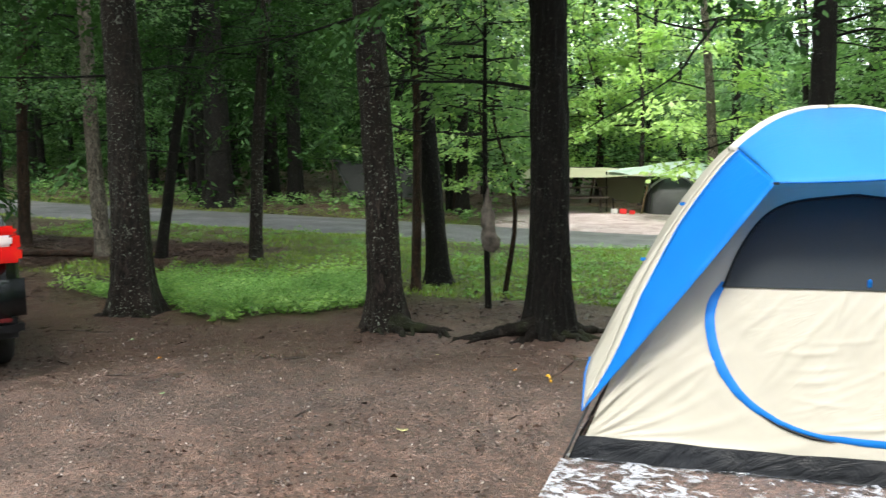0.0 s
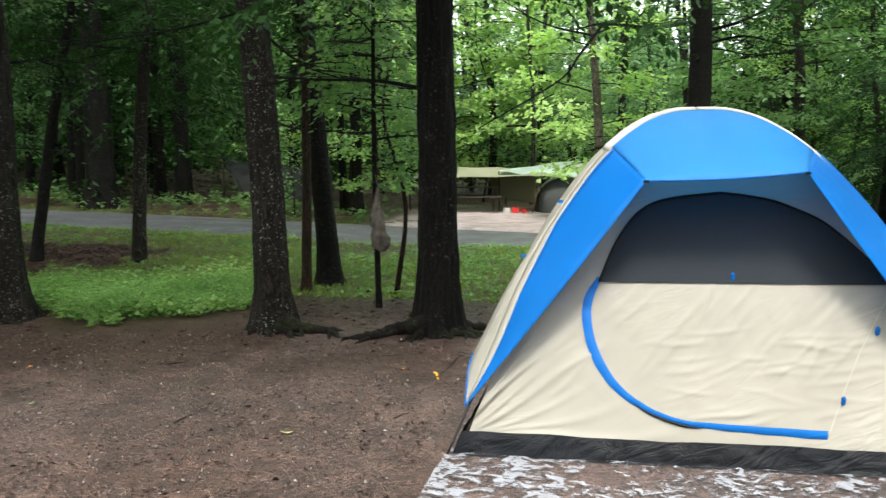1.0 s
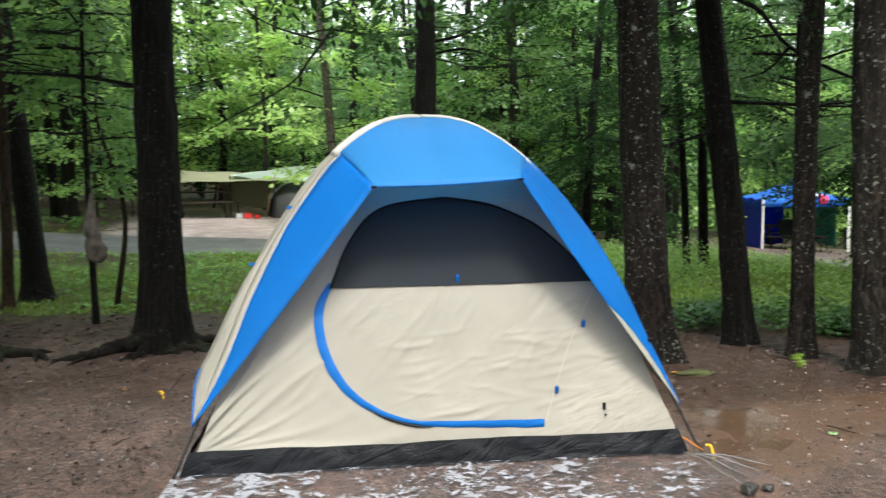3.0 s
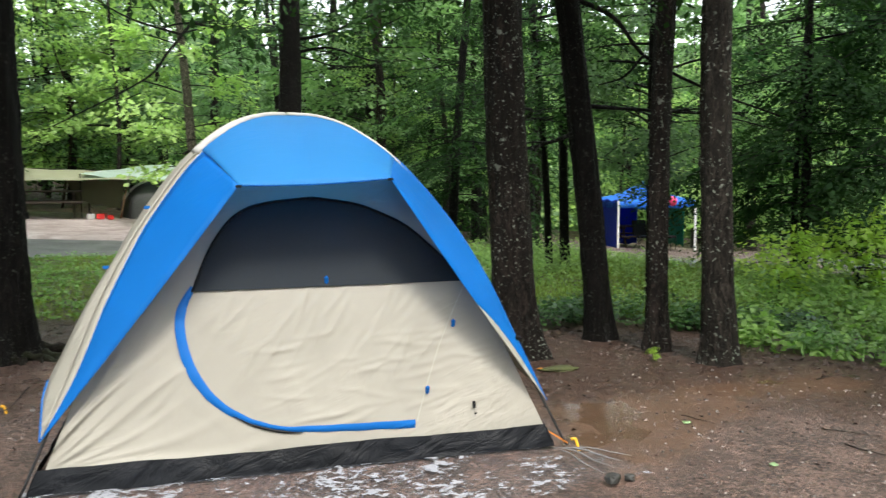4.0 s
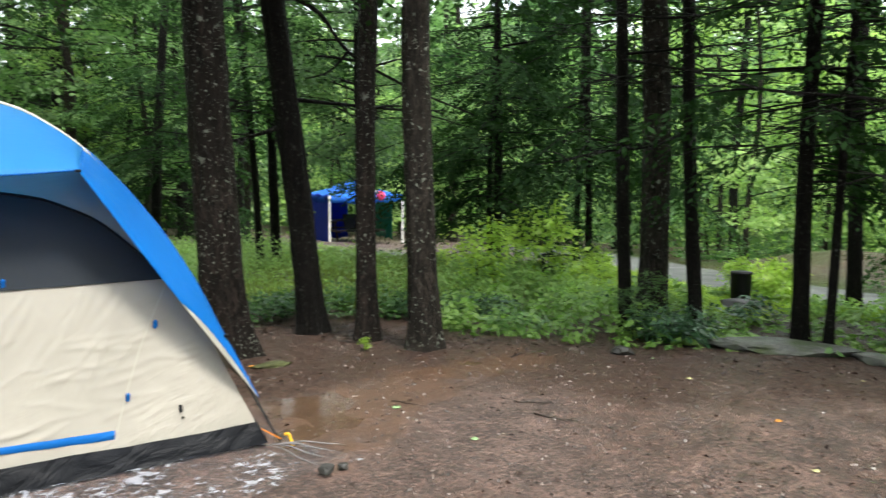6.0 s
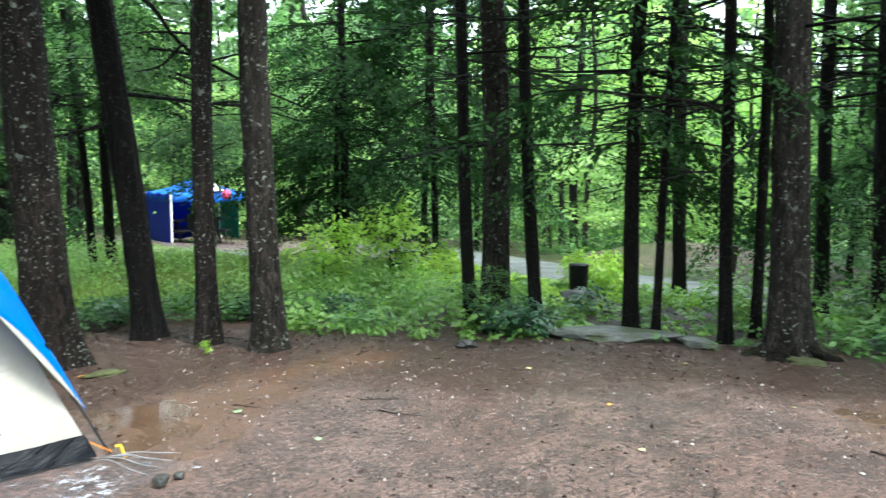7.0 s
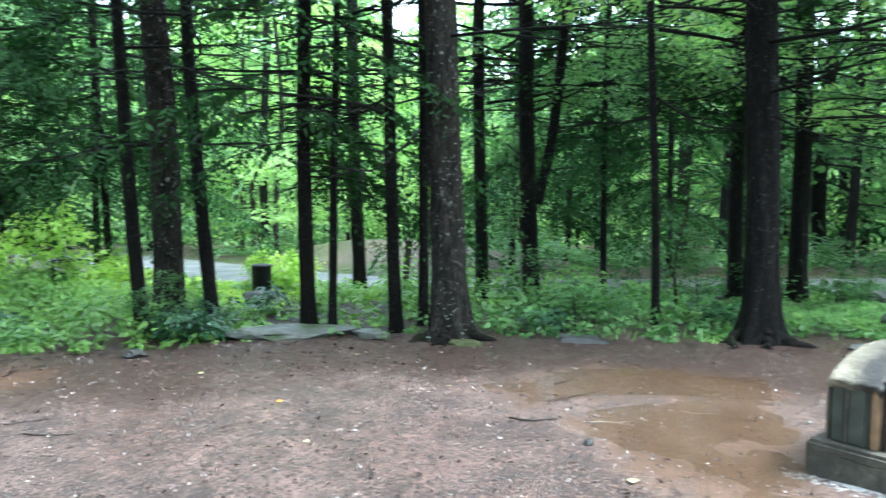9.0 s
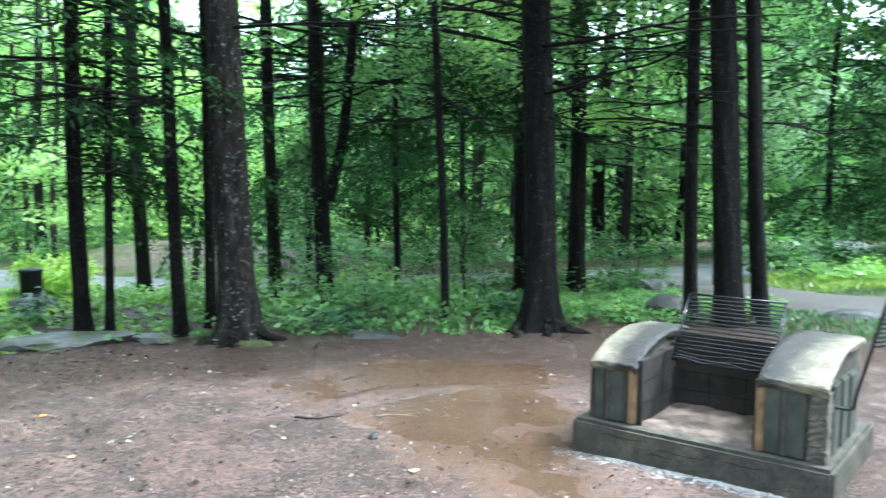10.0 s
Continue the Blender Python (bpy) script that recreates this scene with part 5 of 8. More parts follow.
def stand(x, y, dia, lean, bark, crown, label, seed, tall=13.0, limbs=0, seg=20, flare=0.55, scale=1.0, low=1.9, lift=0.0, group="camp trees"):
    """One tree at its place."""
    rng = np.random.default_rng(seed)
    tree = tagged(bare("tree"), label, "tree", group)
    tree.location = (x, y, floor_z(x, y))
    trunk_mesh("trunk", tree, dia, tall, lean, bark, seed, seg, flare)
    for i in range(limbs * 2 if x > 5 else limbs):
        z = rng.uniform(low, 5.2)
        a = rng.uniform(0, 6.283)
        r = dia * 0.35
        bare_limb(tree, (lean[0] * z + r * math.cos(a), lean[1] * z + r * math.sin(a), z), a, rng.uniform(0.8, 2.3), rng.uniform(-0.35, 0.2), rng.uniform(0.012, 0.024), seed * 31 + i, "bark_black", int(rng.integers(6, 12)))
    if crown:
        crown_on(tree, crown, rng.uniform(0, 360), scale, lift, (lean[0] * 6, lean[1] * 6))
    return tree


def make_root(tree, az, length, rad, seed, side=0.25):
    """A surface root that leaves the foot as a high ridge, winds and sinks into the earth."""
    rng = np.random.default_rng(int(seed * 100 + az * 37 + 500))
    d, s = np.array((math.cos(az), math.sin(az), 0)), np.array((-math.sin(az), math.cos(az), 0))
    w = rng.normal(0, 0.07, 5) * length
    line = [(0.03, 3.4, 0), (0.2, 1.7, w[0]), (0.42, 0.75, side * 0.2 * length + w[1]), (0.64, 0.3, side * 0.5 * length + w[2]), (0.84, 0.0, side * 0.75 * length + w[3]), (1.0, -0.8, side * length + w[4])]
    pts = smooth_line([d * length * u + s * v + np.array((0, 0, rad * z)) for u, z, v in line], 24)
    radii = rad * np.interp(np.linspace(0, 1, 24), (0, 0.2, 0.45, 0.75, 1), (1.7, 1.25, 0.8, 0.5, 0.25)) * (1 + 0.1 * np.sin(np.arange(24) * 1.9 + w[0] * 40))
    V, F = tube(pts, radii, 10)
    V = V + np.stack([noise_at(V, k) for k in range(3)], -1) * 0.014
    solid("root", V, F, "bark_root", tree)
    for i in (9, 14):
        sg = rng.choice((-1, 1))
        e = pts[i] + (d * 0.3 + s * sg * 0.22) * length * rng.uniform(0.5, 1.0)
        e[2] = -rad * 0.5
        m = (pts[i] + e) / 2
        m[2] = max(m[2], rad * 0.12)
        solid("root", *tube(smooth_line([pts[i], m, e], 9), radii[i] * np.linspace(0.6, 0.2, 9), 7), "bark_root", tree)


def noise_at(V, k):
    return np.sin(V[:, 0] * 31 + V[:, 1] * 23 + k * 2.1) * np.sin(V[:, 2] * 37 + V[:, 0] * 17 - k)


DARK = "dark wet conifer trunk with pale lichen flecks"
BLACK = "slender black wet trunk with thin dead limbs"
SPECS = [
    # x, y, dia, lean, bark, crown, label, seed, tall, limbs, scale
    (-13.46, 7.98, 0.22, (0.03, 0.03), "bark_red", "hem_b", "slim reddish-brown trunk beside the road", 101, 12, 3, 1.0),
    (-11.13, 7.47, 0.27, (-0.06, 0.0), "bark_pale", "broad_mid", "pale flaking trunk with a mossy foot", 102, 12, 2, 1.0),
    (-7.43, 3.75, 0.44, (-0.005, 0.0), "bark", "hem_a", DARK + " at the clearing's edge", 103, 14, 4, 1.1),
    (-10.1, 7.7, 0.19, (0.15, 0.1), "bark_black", "hem_b", "thin leaning dark trunk", 104, 11, 2, 0.9),
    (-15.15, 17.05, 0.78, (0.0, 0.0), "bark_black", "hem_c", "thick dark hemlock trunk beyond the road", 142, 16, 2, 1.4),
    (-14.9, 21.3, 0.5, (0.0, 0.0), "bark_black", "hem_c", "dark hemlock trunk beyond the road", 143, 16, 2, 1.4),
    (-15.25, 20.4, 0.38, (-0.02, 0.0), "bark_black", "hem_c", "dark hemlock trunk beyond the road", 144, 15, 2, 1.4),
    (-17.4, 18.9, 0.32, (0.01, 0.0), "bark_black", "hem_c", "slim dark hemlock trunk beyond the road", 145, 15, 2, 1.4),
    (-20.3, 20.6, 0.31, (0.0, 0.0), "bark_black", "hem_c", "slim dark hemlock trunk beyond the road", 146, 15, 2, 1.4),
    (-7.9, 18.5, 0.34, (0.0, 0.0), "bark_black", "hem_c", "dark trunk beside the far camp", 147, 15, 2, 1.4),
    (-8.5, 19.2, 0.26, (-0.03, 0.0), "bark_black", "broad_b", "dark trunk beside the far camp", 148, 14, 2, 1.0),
    (-8.40, 8.07, 0.22, (0.055, 0.02), "bark", "hem_b", "slim leaning brown trunk on the grass", 105, 12, 5, 0.95),
    (-3.96, 3.43, 0.33, (-0.02, -0.005), "bark", "hem_c", DARK + " and spreading roots", 106, 15, 4, 1.0),
    (-4.54, 6.77, 0.30, (-0.055, -0.02), "bark_black", "hem_c", "black leaning conifer trunk", 107, 14, 4, 1.0),
    (-4.62, 6.02, 0.13, (0.035, 0.01), "bark_red", None, "thin reddish trunk beside a black one", 108, 9, 2, 1.0),
    (-2.25, 3.48, 0.37, (0.0, 0.0), "bark_black", "hem_a", "thick black wet trunk with spreading roots", 109, 15, 3, 1.0),
    (-0.95, 21.2, 0.30, (-0.05, 0.0), "bark_pale", "broad_lit", "pale birch trunk behind the far camp", 110, 12, 2, 1.1),
    (1.28, 14.9, 0.55, (-0.008, 0.0), "bark_black", "hem_c", "thick black trunk beyond the tent", 111, 16, 7, 1.2),
    (3.77, 17.3, 0.2, (0.0, 0.0), "bark_red", "broad_a", "slim brown trunk behind the tent", 112, 12, 3, 1.0),
    (1.99, 2.28, 0.34, (-0.03, 0.008), "bark", "hem_b", DARK + " close behind the tent", 113, 15, 4, 1.05),
    (3.00, 2.71, 0.24, (-0.085, 0.035), "bark_black", "hem_c", "dark leaning conifer trunk", 114, 14, 4, 1.0),
    (4.3, 12.2, 0.20, (0.06, -0.01), "bark_black", "hem_low", "thin dark trunk in the undergrowth", 115, 12, 3, 1.0),
    (4.73, 8.01, 0.12, (-0.05, 0.02), "bark_black", "hem_b", "thin crooked trunk in the undergrowth", 116, 9, 2, 0.8),
    (5.07, 8.13, 0.16, (-0.02, 0.01), "bark_black", "hem_a", "thin dark trunk in the undergrowth", 117, 11, 3, 0.8),
    (3.26, 2.12, 0.18, (0.015, -0.01), "bark", None, "slender dark trunk with pale flecks", 118, 13, 3, 1.0),
    (3.53, 1.59, 0.25, (-0.012, 0.008), "bark_grey", "hem_c", "grey trunk mottled with lichen", 119, 14, 3, 1.0),
    (4.88, 5.10, 0.10, (0.0, 0.0), "bark_black", "maple", "thin dark sapling trunk", 120, 8, 2, 1.0),
    (7.96, 6.03, 0.15, (0.0, 0.0), "bark_black", "hem_low", "young hemlock with low drooping boughs", 121, 10, 4, 1.0),
    (8.35, 6.7, 0.10, (0.0, 0.0), "bark_black", "hem_low", "young hemlock with low drooping boughs", 122, 9, 2, 0.8),
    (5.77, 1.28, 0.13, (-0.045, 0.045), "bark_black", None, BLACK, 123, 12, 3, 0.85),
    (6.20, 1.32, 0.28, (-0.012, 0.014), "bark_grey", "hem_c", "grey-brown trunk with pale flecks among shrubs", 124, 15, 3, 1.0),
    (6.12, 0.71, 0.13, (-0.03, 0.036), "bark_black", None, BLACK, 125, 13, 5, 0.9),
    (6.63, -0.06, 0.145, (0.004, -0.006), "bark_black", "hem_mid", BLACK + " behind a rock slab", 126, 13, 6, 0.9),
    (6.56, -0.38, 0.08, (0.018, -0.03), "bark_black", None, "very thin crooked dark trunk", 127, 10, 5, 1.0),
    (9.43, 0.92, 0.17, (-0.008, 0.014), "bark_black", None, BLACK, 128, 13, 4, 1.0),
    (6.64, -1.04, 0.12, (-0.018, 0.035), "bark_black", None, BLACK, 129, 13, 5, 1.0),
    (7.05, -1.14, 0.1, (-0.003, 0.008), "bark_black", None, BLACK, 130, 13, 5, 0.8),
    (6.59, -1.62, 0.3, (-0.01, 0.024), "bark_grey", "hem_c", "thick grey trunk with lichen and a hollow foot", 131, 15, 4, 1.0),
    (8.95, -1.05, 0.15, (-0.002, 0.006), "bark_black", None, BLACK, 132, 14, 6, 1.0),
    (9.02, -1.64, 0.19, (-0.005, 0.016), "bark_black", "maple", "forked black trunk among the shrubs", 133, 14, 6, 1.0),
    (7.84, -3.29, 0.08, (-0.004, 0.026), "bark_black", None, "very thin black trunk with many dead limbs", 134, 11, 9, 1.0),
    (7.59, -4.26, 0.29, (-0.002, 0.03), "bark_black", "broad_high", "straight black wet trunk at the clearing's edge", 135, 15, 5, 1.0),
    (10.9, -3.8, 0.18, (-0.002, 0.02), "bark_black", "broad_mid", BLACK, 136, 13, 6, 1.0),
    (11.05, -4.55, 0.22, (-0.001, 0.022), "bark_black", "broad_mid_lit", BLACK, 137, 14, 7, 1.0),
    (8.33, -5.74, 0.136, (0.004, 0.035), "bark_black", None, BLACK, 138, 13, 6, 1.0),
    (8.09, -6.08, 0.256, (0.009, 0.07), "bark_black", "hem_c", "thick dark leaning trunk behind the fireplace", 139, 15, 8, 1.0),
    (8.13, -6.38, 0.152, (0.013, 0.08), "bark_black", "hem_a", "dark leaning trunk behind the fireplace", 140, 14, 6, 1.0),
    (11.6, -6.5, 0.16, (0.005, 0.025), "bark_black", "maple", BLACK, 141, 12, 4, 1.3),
]
for x, y, dia, lean, bark, crown, label, seed, tall, limbs, scale in SPECS:
    near = math.hypot(x + 0.4, y + 4.4) < 11.5
    t = stand(x, y, dia, lean, bark, crown, label, seed, tall, limbs, (40 if dia > 0.17 else 18) if near else 12, 0.8 if dia > 0.28 else 0.45, scale)
    if seed == 106:
        for a, l, r in ((-0.25, 0.8, 0.055), (-0.6, 0.95, 0.065), (-1.05, 0.6, 0.055), (-1.55, 0.42, 0.055), (-2.3, 0.4, 0.05), (2.6, 0.45, 0.05)):
            make_root(t, a, l, r, seed)
    if seed == 109:
        for a, l, r in ((-2.9, 0.95, 0.06), (-2.6, 1.1, 0.065), (-2.15, 0.65, 0.06), (-1.7, 0.42, 0.055), (-1.2, 0.42, 0.055), (-0.75, 0.55, 0.055), (-0.3, 0.65, 0.055), (0.15, 0.75, 0.06)):
            make_root(t, a, l, r, seed, 0.15)
    if seed == 103:
        for a, l, r in ((-0.9, 0.6, 0.07), (-2.2, 0.6, 0.07), (-1.5, 0.5, 0.06)):
            make_root(t, a, l, r, seed)
    if seed == 131:
        for a, l, r in ((3.0, 0.4, 0.07), (-1.7, 0.5, 0.07), (2.2, 0.45, 0.06)):
            make_root(t, a, l, r, seed)
    if seed == 135:
        for a, l, r in ((-2.2, 0.55, 0.06), (2.4, 0.5, 0.06), (3.3, 0.4, 0.06)):
            make_root(t, a, l, r, seed)
    if seed == 133:
        solid("trunk_fork", *tube(smooth_line([(0.02, -0.05, 1.2), (0.06, -0.25, 2.2), (0.05, -0.42, 4.5), (0.03, -0.5, 9)], 20), np.linspace(0.075, 0.04, 20), 10), "bark_black", t)


# ---- woods behind, from a few grown forms ----
def grown(crown, bark, dia, tall, label, seed, scale=1.0):
    tree = tagged(bare("tree"), label, "tree", "woods")
    trunk_mesh("trunk", tree, dia, tall, (0, 0), bark, seed, 10, 0.4, 5, 0.25)
    crown_on(tree, crown, 0, scale)
    return tree


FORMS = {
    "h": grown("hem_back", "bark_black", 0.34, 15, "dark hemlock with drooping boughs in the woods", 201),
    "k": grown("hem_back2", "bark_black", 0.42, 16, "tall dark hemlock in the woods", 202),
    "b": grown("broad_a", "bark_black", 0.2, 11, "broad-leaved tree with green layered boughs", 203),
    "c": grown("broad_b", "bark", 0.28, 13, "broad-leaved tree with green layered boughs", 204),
    # p and l wear the leaf colours with light painted in.
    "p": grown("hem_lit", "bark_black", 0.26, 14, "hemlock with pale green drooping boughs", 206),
    # q: added trees outside the view that only close off light.
    "q": grown("hem_cheap", "bark_black", 0.36, 14, "dark hemlock out of view, added to close off light", 207),
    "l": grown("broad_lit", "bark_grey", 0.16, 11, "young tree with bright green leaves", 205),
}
ring = random.Random(7)


def free(x, y):
    p, q = np.array([x]), np.array([y])
    if near_road(p, q)[0] < 0.7 or inside(LOT_NORTH, p, q)[0] or inside(LOT_EAST, p, q)[0] or inside(CLEARING, p, q)[0] or inside(BANK, p, q)[0]:
        return False
    return True


used, first = [], {}


def plant(kinds, count, x0, x1, y0, y1, gap, s0=0.8, s1=1.25):
    done, tries = 0, 0
    while done < count and tries < 900:
        tries += 1
        x, y = ring.uniform(x0, x1), ring.uniform(y0, y1)
        if not free(x, y) or any((x - a) ** 2 + (y - b) ** 2 < gap * gap for a, b in used):
            continue
        used.append((x, y))
        kd = ring.choice(kinds)
        s = ring.uniform(s0, s1)
        m = Matrix.Translation((x, y, floor_z(x, y) - 0.05)) @ pose(0, 0, 0, 0, 0, ring.uniform(0, 360)) @ Matrix.Diagonal((s, s, s * ring.uniform(0.9, 1.15), 1))
        if kd not in first:
            first[kd] = FORMS[kd]
            FORMS[kd].matrix_basis = m
        else:
            c = copy_thing(FORMS[kd], Matrix())
            c.matrix_basis = m
        done += 1


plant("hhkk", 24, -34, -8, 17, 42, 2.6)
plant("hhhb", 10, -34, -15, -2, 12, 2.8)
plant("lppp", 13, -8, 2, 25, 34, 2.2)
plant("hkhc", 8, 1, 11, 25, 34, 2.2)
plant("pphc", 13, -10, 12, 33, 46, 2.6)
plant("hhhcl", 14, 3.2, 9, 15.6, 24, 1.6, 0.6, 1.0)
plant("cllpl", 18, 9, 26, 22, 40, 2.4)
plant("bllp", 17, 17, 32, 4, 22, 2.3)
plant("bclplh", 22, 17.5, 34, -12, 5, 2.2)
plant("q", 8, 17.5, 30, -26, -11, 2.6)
plant("hbl", 6, 16.5, 25, -14, -9, 2.0)
plant("hbp", 4, 19.0, 23.0, -13.5, -9.5, 1.3)
plant("q", 9, -26, 16, -34, -17, 3.5)
plant("q", 4, -30, -17, -18, -3, 3.5)


def woods_top(a):
    """How high the distant woods stand, all round: tallest in the north-west."""
    a = np.mod(a + np.pi, 2 * np.pi) - np.pi
    return 12.2 + 11.3 * (np.clip((a - 1.83) / 0.22, 0, 1) + np.clip((-a - 1.9) / 0.3, 0, 1)) + 3.0 * np.clip((a - 0.25) / 0.3, 0, 1) * np.clip((1.35 - a) / 0.2, 0, 1)


def far_woods():
    """The woods' end: a deep ring of foliage all round."""
    rng = np.random.default_rng(77)
    n = 60000
    a = rng.uniform(0, 2 * np.pi, n)
    r = rng.uniform(46, 62, n)
    clump = np.sin(a * 47 + r * 0.6) + np.sin(a * 23 - r * 0.35) + np.sin(a * 91)
    z = rng.uniform(0, 1, n) ** 1.3 * (woods_top(a) - 2 + 2.5 * clump)
    keep = (z > -1) & ((np.abs(a - 4.6) > 0.9) | (rng.uniform(0, 1, n) < 0.5))
    a, r, z = a[keep], r[keep], z[keep]
    X, Y = r * np.cos(a), r * np.sin(a)
    base = np.stack([X, Y, lie(X, Y) + z], -1)
    h = rng.uniform(0, 6.283, len(a))
    al = unit(np.stack([np.cos(h), np.sin(h), rng.normal(-0.4, 0.4, len(a))], -1))
    ac = unit(np.cross(al, np.array((0, 0, 1.0)) + rng.normal(0, 0.6, (len(a), 3))))
    ln = rng.uniform(0.75, 1.35, (len(a), 1))
    tagged(blades("far_woods", base, al * ln, ac * ln * 0.7, "leaf", None, 0.1), "dense green woods in the distance", "woods", kind="stuff")


far_woods()


def make_backdrop():
    """Plain green distance behind the woods."""
    k = Nodes("far_foliage")
    leafy = k.math("ADD", k.math("MULTIPLY", k.noise(0.35, 5, 0.6), 0.5), k.math("MULTIPLY", k.noise(1.6, 5, 0.7), 0.5))
    M["distance"] = k.set(color=k.ramp(leafy, (0.36, (0.008, 0.02, 0.01)), (0.5, (0.03, 0.075, 0.025)), (0.62, (0.1, 0.22, 0.06))), rough=0.8, spec=0.1, bump=k.bump(k.noise(2.2, 4), 1.0, 0.6))
    rows = []
    for z in np.linspace(-6, 1, 8):
        row = []
        for a in np.linspace(0, 2 * math.pi, 240, endpoint=False):
            top = float(woods_top(a)) - 2.5 + 3 * math.sin(a * 17) + 2 * math.sin(a * 41 + 1) + 1.2 * math.sin(a * 97)
            r = 66 + 1.5 * math.sin(a * 31) + 1.0 * math.sin(a * 73 + z)
            row.append((r * math.cos(a), r * math.sin(a), z if z < 0 else top * z))
        rows.append(row)
    tagged(solid("backdrop", *lattice(rows, True), "distance"), "green wall of distant woods", "woods", kind="structure")


make_backdrop()


def shade_canopy(name, x0, x1, y0, y1, z0, z1, n, seed, label):
    """A roof of boughs above the view, added to shade what lies below."""
    rng = np.random.default_rng(seed)
    X, Y = rng.uniform(x0, x1, n), rng.uniform(y0, y1, n)
    keep = ripple(X * 0.9, Y * 0.9, seed) > rng.uniform(-1.1, 0.3, n)
    X, Y = X[keep], Y[keep]
    n = len(X)
    h = rng.uniform(0, 6.283, n)
    al = unit(np.stack([np.cos(h), np.sin(h), rng.normal(-0.2, 0.2, n)], -1)) * rng.uniform(0.5, 1.0, (n, 1))
    ac = unit(np.cross(al, np.array((0, 0, 1.0)) + rng.normal(0, 0.3, (n, 3)))) * 0.6
    tagged(blades(name, np.stack([X, Y, lie(X, Y) + rng.uniform(z0, z1, n)], -1), al, ac, "needle", None, 0.08), label, "woods", kind="stuff")


shade_canopy("woods_canopy", -42, -10.5, 16, 46, 8.5, 13.5, 13000, 301, "unseen dense hemlock boughs added high up to shade the woods")
shade_canopy("woods_canopy", 13, 40, -30, 2, 9.5, 13.5, 2600, 303, "unseen hemlock boughs added high up to shade the woods beyond the loop road")
shade_canopy("woods_canopy", -19, -1.0, -6, 11.5, 9.0, 12.5, 2300, 302, "unseen hemlock boughs added high up to shade the clearing's edge")


# ---- undergrowth ----
def scatter(poly, count, rng, keep=None):
    P = np.array(poly)
    lo, hi = P.min(0), P.max(0)
    X, Y = rng.uniform(lo[0], hi[0], count * 4), rng.uniform(lo[1], hi[1], count * 4)
    ok = inside(poly, X, Y) & (near_road(X, Y) > 0.0)
    if keep is not None:
        ok &= keep(X, Y, rng)
    return X[ok][:count], Y[ok][:count]


def herbs(name, poly, plants, tall, leaves, size, mat, seed, label, keep=None, wide=0.7, droop=-0.1, spread=0.35, low_edge=0.0):
    """Leafy low plants over an area: one mesh of many leaves."""
    rng = np.random.default_rng(seed)
    X, Y = scatter(poly, plants, rng, keep)
    n = len(X)
    H = rng.uniform(*tall, n) * np.clip(0.72 + 0.75 * ripple(X * 1.5, Y * 1.5, seed), 0.2, 1.5)
    if low_edge:
        H = H * np.clip(0.3 + edge_gap(CLEARING, X, Y) / low_edge, 0.3, 1.1) * np.where(inside(GAP, X, Y) | inside(GAP_SOUTH, X, Y), 0.5, 1.0) * np.where(edge_gap([(5.5, -0.3), (8.72, 2.02)], X, Y, False) < 0.5, 0.3, 1.0) * np.where(inside(LAWN, X, Y), 0.3, 1.0)
    Z = height(X, Y)
    i = np.repeat(np.arange(n), leaves)
    q = rng.uniform(0.15, 1, len(i)) ** 0.6
    h = rng.uniform(0, 6.283, len(i))
    out = np.stack([np.cos(h), np.sin(h), np.zeros(len(i))], -1)
    r = (H[i] * spread * rng.uniform(0, 1, len(i)))[:, None]
    base = np.stack([X[i], Y[i], Z[i] + H[i] * q], -1) + out * r
    al = unit(out + np.stack([0 * h, 0 * h, rng.normal(droop, 0.3, len(i))], -1))
    ln = size * rng.uniform(0.55, 1.2, (len(i), 1))
    ac = unit(np.cross(al, np.array((0, 0, 1.0)) + rng.normal(0, 0.35, (len(i), 3))))
    tagged(blades(name, base, al * ln, ac * ln * wide, mat, None, 0.1), label, "plants", kind="stuff")


def grass(name, poly, count, tall, seed, label, keep=None, mat="grass", width=0.012):
    rng = np.random.default_rng(seed)
    X, Y = scatter(poly, count, rng, keep)
    n = len(X)
    h = rng.uniform(0, 6.283, n)
    H = rng.uniform(*tall, n)[:, None] * (0.8 + 0.4 * ripple(X * 2, Y * 2, seed))[:, None]
    base = np.stack([X, Y, height(X, Y) - 0.01], -1)
    al = unit(np.stack([0.55 * np.cos(h), 0.55 * np.sin(h), np.ones(n)], -1) + rng.normal(0, 0.2, (n, 3))) * H
    ac = np.stack([-np.sin(h), np.cos(h), 0 * h], -1) * width * rng.uniform(0.6, 1.6, (n, 1))
    tagged(blades(name, base, al, ac, mat, None, -0.12), label, "grass", kind="stuff")


def patchy(seed, level):
    return lambda X, Y, rng: ripple(X * 1.2, Y * 1.2, seed) > level + rng.normal(0, 0.25, len(X))


LAWN = [(7.3, 0.9), (8.4, 1.1), (10.4, 2.2), (10.7, 3.8), (10.2, 5.5), (7.4, 3.6)]
# the stretch where the loop road shows over low plants
GAP = [(6.3, -1.1), (11, 1.2), (11, 3.2), (6.3, 0.2)]
GAP_SOUTH = [(7.2, -3.6), (12, -3.1), (12, -7), (7.5, -5.8)]


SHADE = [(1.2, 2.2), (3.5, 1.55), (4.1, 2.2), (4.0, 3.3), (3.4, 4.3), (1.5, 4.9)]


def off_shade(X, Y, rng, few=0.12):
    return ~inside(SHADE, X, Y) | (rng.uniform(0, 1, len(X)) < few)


def off_patch(X, Y):
    return np.hypot((X + 12.9) / 4.1, (Y - 7.6) / 2.3) > 1 - 0.5 * ripple(X * 1.4, Y * 1.4, 6) + 0.25 * ripple(X * 5, Y * 5, 7)


